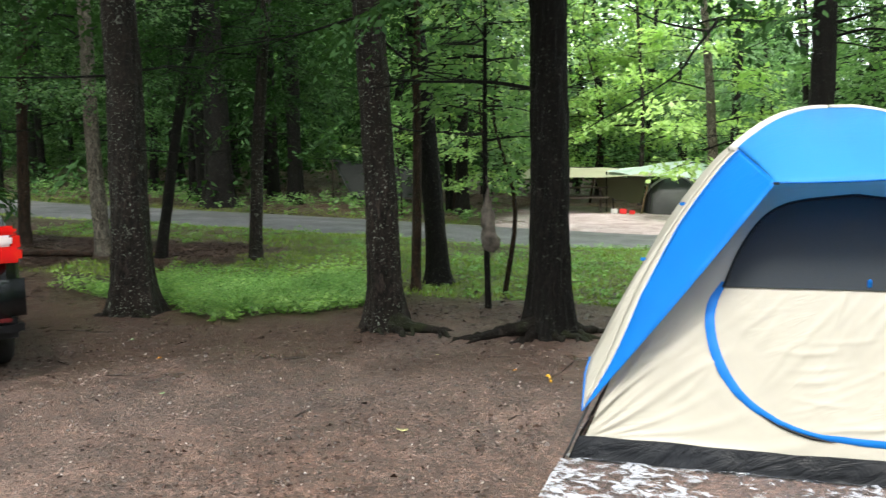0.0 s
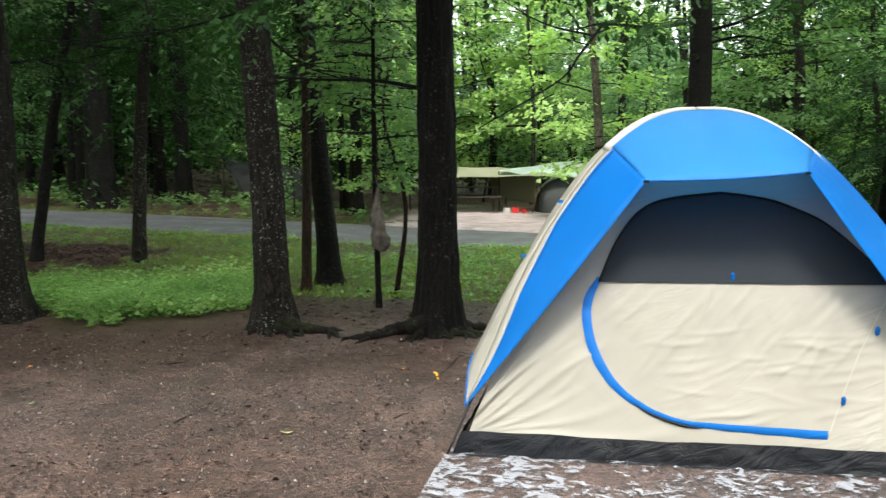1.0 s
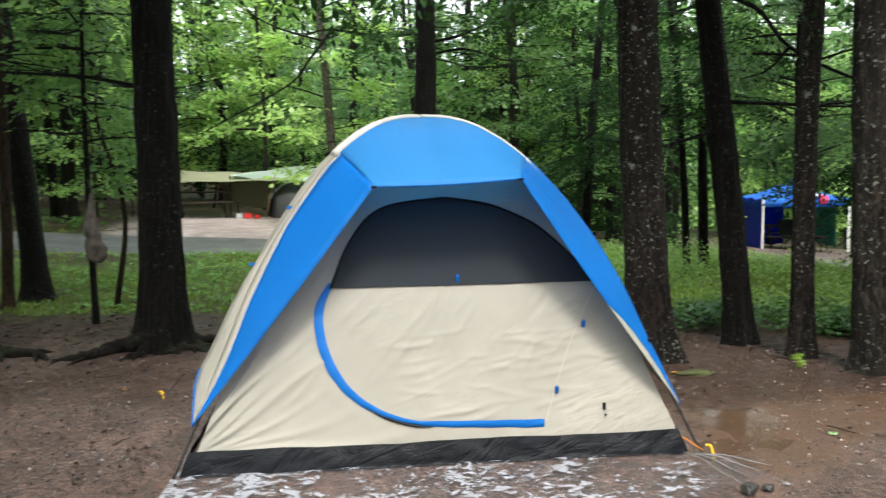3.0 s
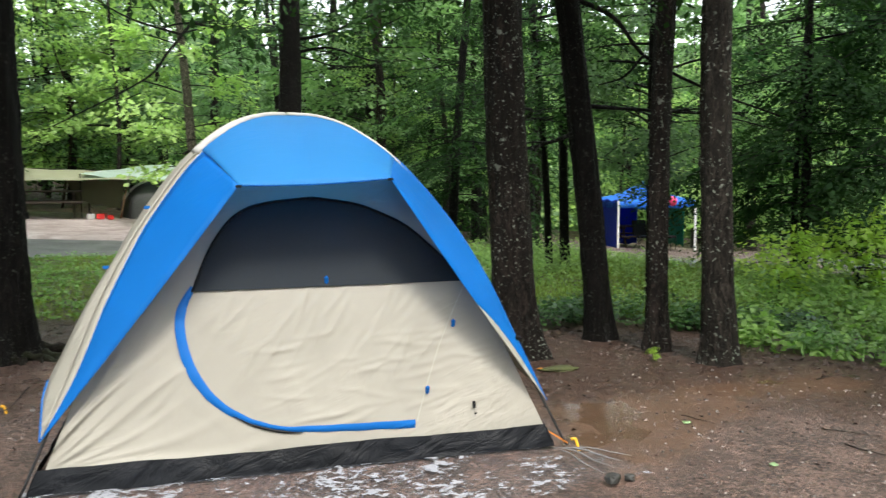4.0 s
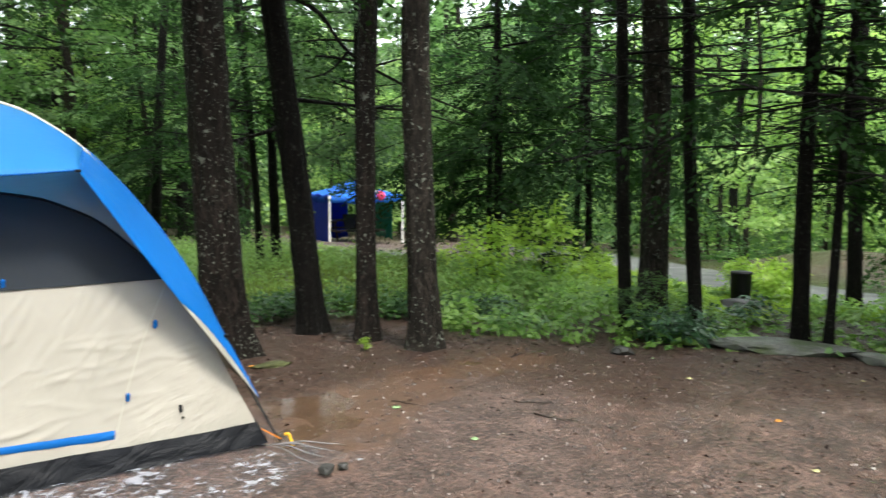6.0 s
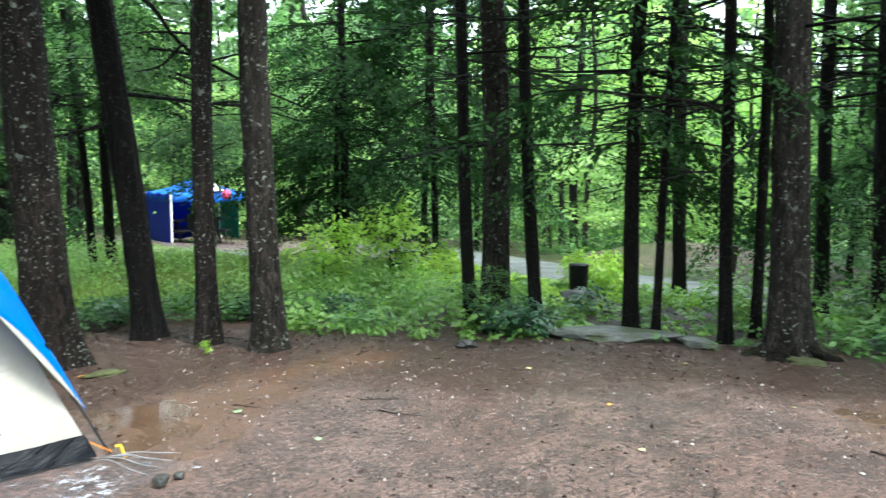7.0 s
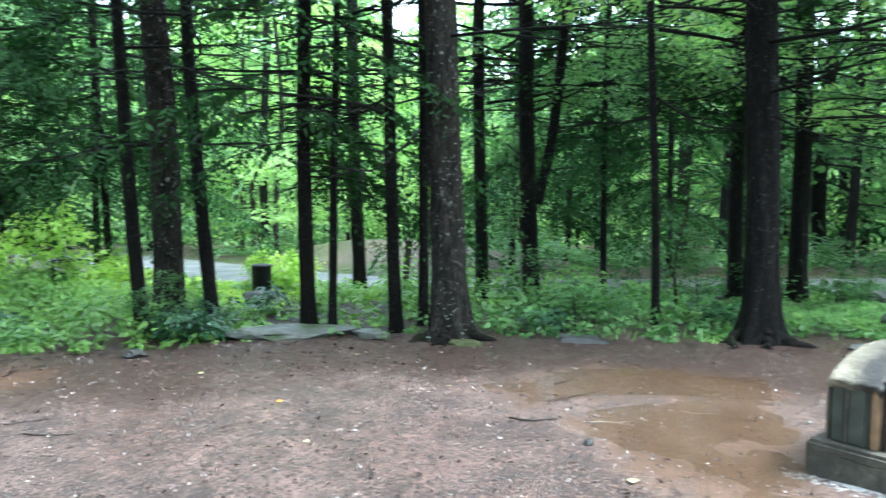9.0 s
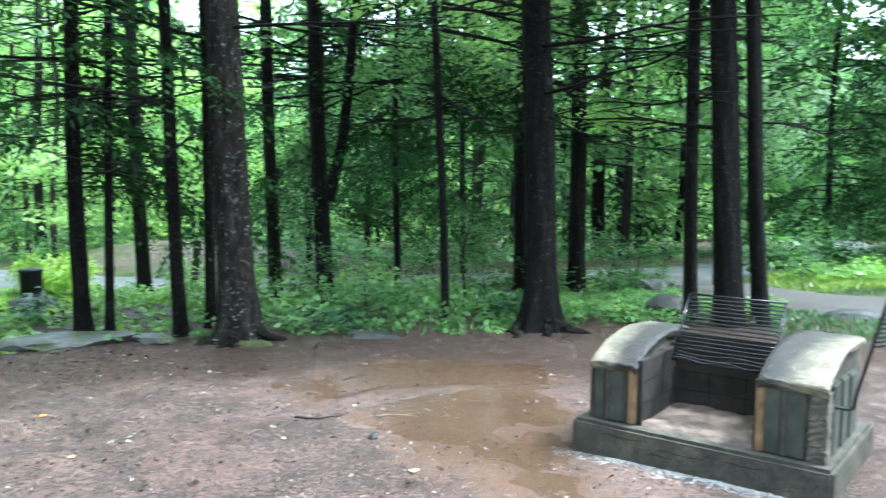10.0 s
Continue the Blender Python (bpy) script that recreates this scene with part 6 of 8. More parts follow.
STRIP = [(-15, 5.5), (-9.2, 5.6), (-6.2, 6.6), (-5.3, 5.6), (-2.8, 5.5), (-1.4, 5.0), (1.5, 4.8), (3.5, 5.5), (3.5, 12.6), (-15, 12.6)]
NOOK = [(-9.6, 4.6), (-8.6, 4.3), (-7.7, 4.35), (-7.0, 4.05), (-6.5, 3.6), (-6.1, 3.35), (-5.7, 3.3), (-5.5, 3.7), (-5.0, 4.0), (-4.7, 4.9), (-5.1, 5.6), (-5.3, 6.9), (-6.6, 6.7), (-7.7, 6.0), (-8.5, 6.0), (-9.2, 5.2)]
herbs("ground_plants", NOOK, 4400, (0.02, 0.36), 10, 0.046, "fern", 31, "soft bright green low plants at the clearing's edge", lambda X, Y, rng: edge_gap(NOOK, X, Y) + 0.35 * ripple(X * 5, Y * 5, 29) > 0.35 * rng.uniform(0, 1, len(X)), 0.42, 0.1, 0.5)
herbs("ground_plants", NOOK, 1000, (0.1, 0.36), 9, 0.075, "leaf_lit", 30, "taller leafy weeds among the low plants", patchy(28, 0.1))
herbs("ground_plants", STRIP, 1700, (0.04, 0.2), 8, 0.06, "fern", 32, "low leafy weeds on the grass strip", lambda X, Y, rng: patchy(33, -0.05)(X, Y, rng) & off_patch(X, Y))
grass("grass_strip", STRIP, 42000, (0.04, 0.13), 34, "short yellow-green grass between trees and road", lambda X, Y, rng: patchy(35, -0.25)(X, Y, rng) & off_patch(X, Y))
grass("verge_grass", [(-34, 11), (4, 11), (6, 17.5), (-34, 20)], 14000, (0.05, 0.14), 36, "tufted grass along the road", lambda X, Y, rng: (near_road(X, Y) < rng.uniform(0.1, 0.9, len(X))) & ((X < -7.2) | (Y < 13)), "grass", 0.016)
herbs("verge_plants", [(-34, 15.4), (-6.6, 15.8), (-6.8, 20), (-34, 21)], 650, (0.2, 0.6), 12, 0.12, "leaf", 37, "leafy plants on the road's far side", patchy(38, -0.1))
GLADE = [(2.2, 4.3), (3.2, 3.6), (4.6, 3.0), (6.2, 3.2), (8.2, 5.2), (9.0, 7.2), (6.8, 10.2), (4.2, 11.5), (2.6, 9)]
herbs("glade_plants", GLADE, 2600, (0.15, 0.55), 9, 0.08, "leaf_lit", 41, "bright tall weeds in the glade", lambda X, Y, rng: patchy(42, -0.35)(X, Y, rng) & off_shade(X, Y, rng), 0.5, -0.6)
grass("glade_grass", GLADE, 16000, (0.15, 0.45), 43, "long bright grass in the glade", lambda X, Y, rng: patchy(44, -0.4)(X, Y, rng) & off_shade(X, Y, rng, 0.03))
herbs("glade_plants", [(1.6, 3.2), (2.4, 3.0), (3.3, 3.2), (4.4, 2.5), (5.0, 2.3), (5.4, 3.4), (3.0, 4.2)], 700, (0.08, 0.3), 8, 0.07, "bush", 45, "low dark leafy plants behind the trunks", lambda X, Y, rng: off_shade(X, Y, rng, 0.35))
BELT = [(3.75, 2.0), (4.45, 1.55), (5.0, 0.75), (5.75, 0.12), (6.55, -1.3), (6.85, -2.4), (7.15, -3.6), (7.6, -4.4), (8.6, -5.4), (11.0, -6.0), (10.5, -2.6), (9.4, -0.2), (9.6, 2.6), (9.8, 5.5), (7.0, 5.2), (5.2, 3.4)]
# One undergrowth, brighter north and darker south: light and shade in its colour.
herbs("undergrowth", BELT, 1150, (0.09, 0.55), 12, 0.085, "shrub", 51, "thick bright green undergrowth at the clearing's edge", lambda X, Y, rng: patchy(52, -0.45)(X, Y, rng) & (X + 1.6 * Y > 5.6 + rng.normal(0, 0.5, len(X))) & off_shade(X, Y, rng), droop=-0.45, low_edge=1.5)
herbs("undergrowth", BELT, 1050, (0.09, 0.48), 12, 0.078, "bush", 50, "leafy undergrowth tinted darker for the shade between the trunks", lambda X, Y, rng: patchy(49, -0.35)(X, Y, rng) & (X + 1.6 * Y < 5.6 + rng.normal(0, 0.5, len(X))), droop=-0.45, low_edge=1.3)
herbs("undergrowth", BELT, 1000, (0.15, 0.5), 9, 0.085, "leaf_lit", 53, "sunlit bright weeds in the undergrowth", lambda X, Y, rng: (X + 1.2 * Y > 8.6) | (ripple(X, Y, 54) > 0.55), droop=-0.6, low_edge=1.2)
grass("belt_grass", BELT, 3000, (0.08, 0.24), 55, "grass among the undergrowth", patchy(56, 0.0), "fern")
herbs("undergrowth", [(7.9, -4.8), (11.5, -5.2), (11.5, -6.6), (9.5, -6.9), (8.0, -6.4)], 650, (0.06, 0.22), 8, 0.06, "bush", 57, "soft green low plants behind the fireplace")
grass("drive_grass", [(7.5, -6.4), (11.5, -5.9), (14.5, -7.0), (14.5, -12), (6.8, -11)], 12000, (0.04, 0.12), 58, "grass along the drive", lambda X, Y, rng: near_road(X, Y) > 0.15, "glossy", 0.014)
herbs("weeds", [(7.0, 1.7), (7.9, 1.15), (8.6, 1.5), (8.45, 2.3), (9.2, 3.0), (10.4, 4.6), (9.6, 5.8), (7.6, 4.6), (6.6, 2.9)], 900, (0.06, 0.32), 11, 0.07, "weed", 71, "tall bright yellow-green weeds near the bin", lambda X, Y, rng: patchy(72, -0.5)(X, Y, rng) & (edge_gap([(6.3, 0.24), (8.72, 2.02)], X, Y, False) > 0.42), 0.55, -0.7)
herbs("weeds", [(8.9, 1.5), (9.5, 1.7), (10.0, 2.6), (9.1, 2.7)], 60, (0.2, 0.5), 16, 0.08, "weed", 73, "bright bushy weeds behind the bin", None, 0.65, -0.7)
herbs("undergrowth", [(5.45, 0.95), (5.4, 0.6), (5.62, 0.3), (6.0, 0.4), (6.1, 0.7), (5.8, 1.0)], 80, (0.18, 0.5), 15, 0.09, "glossy", 77, "dark glossy leafy shrub at the foot of the trunks", None, 0.4, -0.45)
for i, (x, y, n) in enumerate(((4.75, 1.85, 26), (5.1, 2.6, 30), (7.25, -2.3, 26), (7.9, -2.75, 30), (8.1, -3.9, 24), (7.2, 0.9, 22), (8.2, -0.4, 24), (6.9, 2.3, 26), (3.0, 3.5, 18))):
    herbs("undergrowth", [(x - 0.3, y - 0.25), (x + 0.25, y - 0.3), (x + 0.35, y + 0.2), (x - 0.2, y + 0.35)], n, (0.2, 0.5), 14, 0.08, "glossy" if i % 3 else "bush", 120 + i, "dark leafy shrub in the undergrowth", None, 0.5, -0.35)
herbs("road_plants", [(10.6, -2.4), (11.4, -2.9), (11.7, -4.6), (12.1, -6.3), (11.3, -6.4), (10.9, -4.6)], 380, (0.15, 0.5), 11, 0.09, "bush", 75, "leafy plants on the near side of the loop road", patchy(76, -0.2), droop=-0.45)
grass("roadside_grass", LAWN, 13000, (0.05, 0.15), 78, "bright yellow-green grass before the loop road", None, "weed", 0.014)
grass("roadside_grass", [(8.6, -0.5), (10.6, -2.0), (10.4, 1.0), (10.6, 3.6), (9.0, 2.6)], 11000, (0.05, 0.14), 74, "short bright grass beside the loop road", None, "weed", 0.014)
herbs("road_plants", [(10.8, -5.5), (14, -12), (24, -14), (26, 14), (14.0, 10), (11, 3), (10, 0)], 1500, (0.15, 0.7), 12, 0.13, "bush", 59, "leafy plants along the loop road", lambda X, Y, rng: (near_road(X, Y) > rng.uniform(0.1, 1.5, len(X))) & (X > 12) & ~inside(BANK, X, Y))
herbs("road_plants", [(9.3, 2.0), (10.0, 2.6), (11.6, 6.5), (10.5, 7.0), (9.0, 5)], 600, (0.05, 0.2), 10, 0.06, "weed", 60, "bright weeds beside the loop road")


herbs("road_plants", [(11.6, -8.4), (12.6, -7.4), (15.5, -9.6), (15.5, -13), (12.0, -13)], 700, (0.1, 0.3), 10, 0.09, "shrub", 61, "bright weeds and grass beyond the drive")
grass("drive_grass", [(11.0, -7.4), (12.6, -7.0), (15.5, -9.0), (15.5, -13), (11.2, -13)], 9000, (0.08, 0.22), 63, "bright grass beyond the drive", None, "grass", 0.02)
herbs("road_plants", [(13.2, -7.2), (14.4, -7.4), (16.5, -9.8), (15.6, -10.4)], 260, (0.5, 1.3), 16, 0.13, "bush", 62, "leafy shrubs beyond the drive")


def thicket():
    """Young growth filling the woods between the trunks."""
    rng = np.random.default_rng(91)
    B, A, C = [], [], []
    n = 2800
    a, r = rng.uniform(-1.35, 3.35, n), rng.uniform(24, 44, n)
    X, Y = r * np.cos(a), r * np.sin(a) - 2
    ok = (near_road(X, Y) > 0.8) & ~inside(LOT_NORTH, X, Y) & ~inside(LOT_EAST, X, Y)
    X, Y = X[ok], Y[ok]
    base_z = lie(X, Y)
    for x, y, z in zip(X, Y, base_z):
        m = 34
        c = np.array((x, y, z + rng.uniform(0.1, 1) ** 1.4 * 8.5))
        p = c + rng.normal(0, 1, (m, 3)) * np.array((0.75, 0.75, 0.16))
        h = rng.uniform(0, 6.283, m)
        al = unit(np.stack([np.cos(h), np.sin(h), rng.normal(-0.35, 0.3, m)], -1))
        ln = rng.uniform(0.13, 0.27, (m, 1))
        B.append(p), A.append(al * ln), C.append(unit(np.cross(al, np.array((0, 0, 1.0)) + rng.normal(0, 0.4, (m, 3)))) * ln * 0.7)
    B, A, C = (np.concatenate(v) for v in (B, A, C))
    # Leaf colour by bearing and height stands in for light and low shade.
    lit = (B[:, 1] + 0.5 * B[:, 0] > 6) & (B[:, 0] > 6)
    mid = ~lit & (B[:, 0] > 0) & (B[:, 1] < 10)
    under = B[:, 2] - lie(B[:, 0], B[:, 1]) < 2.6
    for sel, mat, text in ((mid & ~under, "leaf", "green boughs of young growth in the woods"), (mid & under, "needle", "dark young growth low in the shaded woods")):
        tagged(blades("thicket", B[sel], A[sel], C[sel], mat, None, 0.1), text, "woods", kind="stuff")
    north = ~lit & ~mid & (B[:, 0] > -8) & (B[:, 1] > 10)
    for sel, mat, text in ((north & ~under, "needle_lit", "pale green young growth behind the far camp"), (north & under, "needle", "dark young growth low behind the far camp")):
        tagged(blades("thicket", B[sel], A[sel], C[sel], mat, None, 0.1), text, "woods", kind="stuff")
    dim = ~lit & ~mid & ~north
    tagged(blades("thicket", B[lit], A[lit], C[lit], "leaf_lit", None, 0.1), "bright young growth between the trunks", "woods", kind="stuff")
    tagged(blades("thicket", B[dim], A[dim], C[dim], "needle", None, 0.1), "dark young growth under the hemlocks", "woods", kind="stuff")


thicket()


def make_sapling(x, y, crown, scale, label, turn=0.0, dia=0.02, tall=1.6, lift=0.0):
    tree = tagged(bare("sapling"), label, "sapling", "saplings")
    tree.location = (x, y, floor_z(x, y))
    w = 0.05 * tall
    line = smooth_line([(0, 0, -0.05), (w * math.sin(turn), w * math.cos(turn), tall * 0.35), (-w * 0.6, w * math.sin(turn * 2), tall * 0.7), (w * 0.8, -w * 0.4, tall)], 14)
    solid("stem", *tube(line, np.linspace(dia * 0.8, dia * 0.15, 14), 7), "bark_red", tree)
    crown_on(tree, crown, turn, scale, lift)
    return tree


make_sapling(9.2, 2.35, "sapling_lit", 0.37, "bright yellow-green bush behind the black bin", 20, 0.02, 1.2)
make_sapling(7.0, 3.9, "sapling_lit", 0.75, "young maple with bright yellow-green leaves", 70, 0.015, 1.5)
for x, y, sc, tn in ((7.7, 3.5, 0.34, 80), (8.6, 4.6, 0.38, 140), (9.35, 1.85, 0.36, 260)):
    make_sapling(x, y, "sapling_lit", sc, "bright yellow-green leafy bush by the loop road", tn, 0.01, 0.9 * sc)
make_sapling(5.7, 3.6, "sapling_lit", 0.6, "young maple with bright yellow-green leaves", 130, 0.012, 0.9)
make_sapling(10.4, -5.0, "sapling", 0.32, "leafy shrub beside the loop road", 50, 0.012, 0.6)
make_sapling(10.7, -4.1, "sapling", 0.34, "leafy shrub beside the loop road", 150, 0.012, 0.6)
make_sapling(11.1, -5.7, "sapling", 0.3, "leafy shrub beside the loop road", 250, 0.012, 0.5)
make_sapling(8.6, -3.6, "sapling", 0.3, "leafy young shrub among the trunks", 20, 0.012, 0.6)
make_sapling(7.4, -2.6, "sapling", 0.22, "leafy young shrub among the trunks", 120, 0.012, 0.5)
make_sapling(9.9, -5.3, "sapling", 0.3, "leafy young shrub among the trunks", 220, 0.012, 0.6)
make_sapling(8.3, -1.75, "sapling", 0.5, "leafy young shrub among the trunks", 10)
make_sapling(8.6, -3.4, "sapling", 0.4, "leafy young shrub among the trunks", 200)
make_sapling(5.85, 0.95, "sapling", 0.24, "dark broad-leaved shrub at a trunk's foot", 0, 0.012, 0.5)
make_sapling(5.5, 0.95, "sapling", 0.2, "dark broad-leaved shrub at a trunk's foot", 80, 0.012, 0.45)
make_sapling(3.05, 1.78, "sapling_lit", 0.075, "small bright green seedling at a trunk's foot", 0, 0.004, 0.15)
make_sapling(-3.36, 5.99, "sapling", 1.1, "thin reddish sapling with sparse leaves", 140, 0.05, 3.4, 0.9)
make_sapling(-6.8, 17.2, "broad_lit", 0.75, "young maple with bright boughs beside the road", 100, 0.05, 7)
make_sapling(-8.2, 18.6, "broad_lit", 0.85, "young maple with bright boughs beside the road", 220, 0.05, 8)
make_sapling(-5.3, 25.5, "broad_lit", 1.0, "tall young maple behind the far camp", 20, 0.06, 9)
make_sapling(-9.2, 17.0, "sapling", 1.2, "leafy shrub beside the road", 100, 0.03, 2.5)
make_sapling(5.9, 6.9, "maple", 0.8, "young maple in the glade", 10, 0.03, 4)
for x, y, sc, tn, up in ((9.0, 5.0, 1.15, 30, 0.8), (10.3, 6.6, 1.2, 120, 0.4), (10.4, -2.2, 0.9, 10, 1.2), (14.9, -2.4, 1.15, 200, 0.0), (14.3, 0.4, 1.1, 300, 0.0), (17.2, -9.4, 1.3, 40, 0.0), (16.2, -11.2, 1.2, 260, 0.2)):
    t = stand(x, y, 0.1 * sc, (0.0, 0.0), "bark_black", None, "young hemlock with dark drooping boughs", int(400 + x * 10), 9 * sc, 2, 10, 0.3)
    crown_on(t, "hem_low", tn, sc, up)
make_sapling(11.0, 9.2, "maple", 1.0, "young maple before the gravel lot", 210, 0.03, 5)

# low trunk that carries a hung sack
post = stand(-3.26, 4.86, 0.075, (0.0, 0.0), "bark_black", "sapling", "thin dark trunk with a sack hung on it", 161, 5.0, 2, 10, 0.3, 1.3, 1.3, 1.25)
rows = []
prof = smooth_line([(1.42, 0.012), (1.34, 0.022), (1.22, 0.04), (1.1, 0.075), (0.95, 0.095), (0.82, 0.1), (0.72, 0.075), (0.67, 0.02)], 34)
for i, (z, r) in enumerate(prof):
    th = np.linspace(0, 6.283, 24, endpoint=False)
    rr = r * (1 + 0.2 * np.sin(2 * th + z * 11) + 0.13 * np.sin(5 * th - z * 29) + 0.08 * np.sin(9 * th + z * 47) - 0.16 * math.exp(-(((z - 0.93) / 0.035) ** 2)))
    rows.append(np.stack([-3.2 + 0.035 * math.sin(z * 4) + rr * np.cos(th), 4.78 + rr * 0.8 * np.sin(th), np.full(24, z)], -1))
sack = solid("sack", *lattice(rows, True), "burlap")
tagged(sack, "dirty grey-brown sack hanging knotted on a thin trunk", "sack")
solid("cord", *tube([(-3.2, 4.78, 1.36), (-3.24, 4.8, 1.5), (-3.27, 4.84, 1.62)], 0.006, 6), "burlap", sack)

# limbs that stand out against the light
def long_limb(tree, runs, rad, bark="bark_black"):
    pieces = [tube(smooth_line(r, 22), np.linspace(rad * k, rad * k * 0.3, 22), 7) for r, k in runs]
    solid("limb", *joined(pieces), bark, tree)


trees = {o["label"]: o for o in scene.objects if o.name.startswith("tree") and "label" in o}
far_black = trees["thick black trunk beyond the tent"]
long_limb(far_black, [(((0, 0, 4.85), (-1.0, 0, 4.75), (-2.1, -0.2, 4.85), (-2.7, -0.2, 4.75)), 1.0), (((-2.1, -0.2, 4.85), (-2.6, -0.3, 4.2), (-3.1, -0.4, 3.6), (-4.9, -0.5, 2.6)), 0.8), (((-2.3, -0.2, 4.6), (-3.4, -0.4, 4.9), (-4.4, -0.5, 5.5)), 0.6), (((-1.9, -0.2, 4.8), (-1.7, -0.3, 5.2), (-1.6, -0.3, 5.6)), 0.5)], 0.05)
long_limb(far_black, [(((0, 0, 4.6), (0.8, -0.1, 4.75), (1.6, -0.1, 5.1), (2.6, 0, 5.5)), 1.0), (((0, 0, 4.3), (0.9, -0.1, 4.45), (1.9, -0.1, 4.2), (2.9, 0, 4.25)), 0.8), (((0, 0, 4.5), (-0.9, -0.2, 4.4), (-1.7, -0.3, 4.1)), 0.5)], 0.045)
lean_black = trees["dark leaning conifer trunk"]
long_limb(lean_black, [(((-0.25, 0.1, 3.15), (0.05, -0.1, 2.95), (0.28, -0.25, 2.6), (0.75, -0.5, 2.3), (1.3, -0.8, 2.05)), 1.0), (((0.28, -0.25, 2.62), (0.1, -0.2, 2.42), (-0.1, -0.1, 2.35)), 0.6)], 0.026)
fire_black = trees["thick dark leaning trunk behind the fireplace"]
long_limb(fire_black, [(((0.03, 0.25, 3.35), (-0.5, 1.0, 3.3), (-0.9, 1.9, 3.1), (-1.1, 2.8, 2.85)), 1.0), (((-0.7, 1.4, 3.25), (-1.1, 1.9, 3.5), (-1.4, 2.6, 3.7)), 0.5)], 0.03)
long_limb(fire_black, [(((0.03, 0.3, 3.9), (-0.5, 1.0, 3.95), (-1.0, 2.2, 3.7), (-1.3, 3.3, 3.4)), 1.0)], 0.026)


# ---- things lying on the ground ----
def make_grit():
    """Small stones over the clearing, joined."""
    rng = np.random.default_rng(5)
    n = 24000
    X, Y = scatter([(-7, -1.5), (-7, 3), (3, 3.2), (7.4, -0.8), (7.6, -4.5), (2.5, -5.2)], n, rng)
    keep = ~((np.abs(X) < 1.6) & (Y > -0.7) & (Y < 2.7))
    X, Y = X[keep], Y[keep]
    s = 0.003 + 0.012 * rng.uniform(0, 1, len(X)) ** 3
    Z = height(X, Y) + s * 0.2
    oct_v = np.array([(1, 0, 0), (0, 1, 0), (-1, 0, 0), (0, -1, 0), (0, 0, 0.8), (0, 0, -0.8)])
    oct_f = np.array([(0, 1, 4), (1, 2, 4), (2, 3, 4), (3, 0, 4)])
    h = rng.uniform(0, 6.283, len(X))
    V = oct_v[None] * s[:, None, None] * rng.uniform(0.6, 1.4, (len(X), 6, 3))
    V = np.stack([V[..., 0] * np.cos(h)[:, None] - V[..., 1] * np.sin(h)[:, None], V[..., 0] * np.sin(h)[:, None] + V[..., 1] * np.cos(h)[:, None], V[..., 2]], -1)
    V = (V + np.stack([X, Y, Z], -1)[:, None]).reshape(-1, 3)
    F = (oct_f[None] + 6 * np.arange(len(X))[:, None, None]).reshape(-1, 3)
    k = Nodes("mixed_grit")
    M["grit"] = k.set(color=k.ramp(k.island(), (0.0, (0.02, 0.015, 0.012)), (0.5, (0.05, 0.034, 0.028)), (0.75, (0.17, 0.12, 0.1)), (0.965, (0.21, 0.17, 0.15)), (1.0, (0.42, 0.39, 0.36))), rough=0.5)
    tagged(solid("gravel", V, F, "grit", None, "", False), "small mixed stones strewn on the wet earth", "gravel", kind="stuff")


make_grit()


def make_rim_grit():
    """Pale washed grit along the foot of the fireplace."""
    rng = np.random.default_rng(15)
    n = 900
    u, w = rng.uniform(-0.06, 1.4, n), 0.012 + 0.13 * rng.uniform(0, 1, n) ** 1.6 * (0.6 + 0.4 * np.sin(rng.uniform(0, 6, n)))
    X, Y = 4.24 - 0.462 * u - 0.887 * w, -4.63 - 0.887 * u + 0.462 * w
    pieces = []
    for x, y, z, s in zip(X, Y, height(X, Y), 0.004 + 0.008 * rng.uniform(0, 1, n) ** 2):
        v = np.array([(1, 0, 0), (0, 1, 0), (-1, 0, 0), (0, -1, 0), (0, 0, 0.7)]) * s * rng.uniform(0.6, 1.4, (5, 3)) + (x, y, z)
        pieces.append((v, [(0, 1, 4), (1, 2, 4), (2, 3, 4), (3, 0, 4)]))
    M["pale_grit"] = plain("pale_washed_grit", (0.3, 0.29, 0.27), 0.4, 0, 0.4, 60)
    tagged(solid("gravel", *joined(pieces), "pale_grit", None, "", False), "pale washed grit along the fireplace's foot", "gravel", kind="stuff")


make_rim_grit()


def make_crumbs(name, count, poly, size, mat, seed, label, keep=None, tilt=0.25):
    rng = np.random.default_rng(seed)
    X, Y = scatter(poly, count, rng, keep)
    ok = ~((np.abs(X) < 1.6) & (Y > -0.75) & (Y < 2.7))
    X, Y = X[ok], Y[ok]
    n = len(X)
    h = rng.uniform(0, 6.283, n)
    al = unit(np.stack([np.cos(h), np.sin(h), rng.normal(0.0, 0.12, n)], -1)) * rng.uniform(*size, (n, 1))
    ac = np.stack([-np.sin(h), np.cos(h), rng.normal(0, tilt, n)], -1) * np.linalg.norm(al, axis=1)[:, None] * rng.uniform(0.18, 0.75, (n, 1))
    base = np.stack([X, Y, height(X, Y) + 0.005], -1)
    tagged(blades(name, base, al, ac, mat, None, 0.08), label, "leaf litter", kind="stuff")


def strewn(X, Y, rng):
    return (X < 0.6) | inside(DARK_EARTH, X, Y) | (edge_gap(CLEARING[2:20], X, Y, False) < rng.uniform(0.2, 1.6, len(X))) | (rng.uniform(0, 1, len(X)) < 0.36)


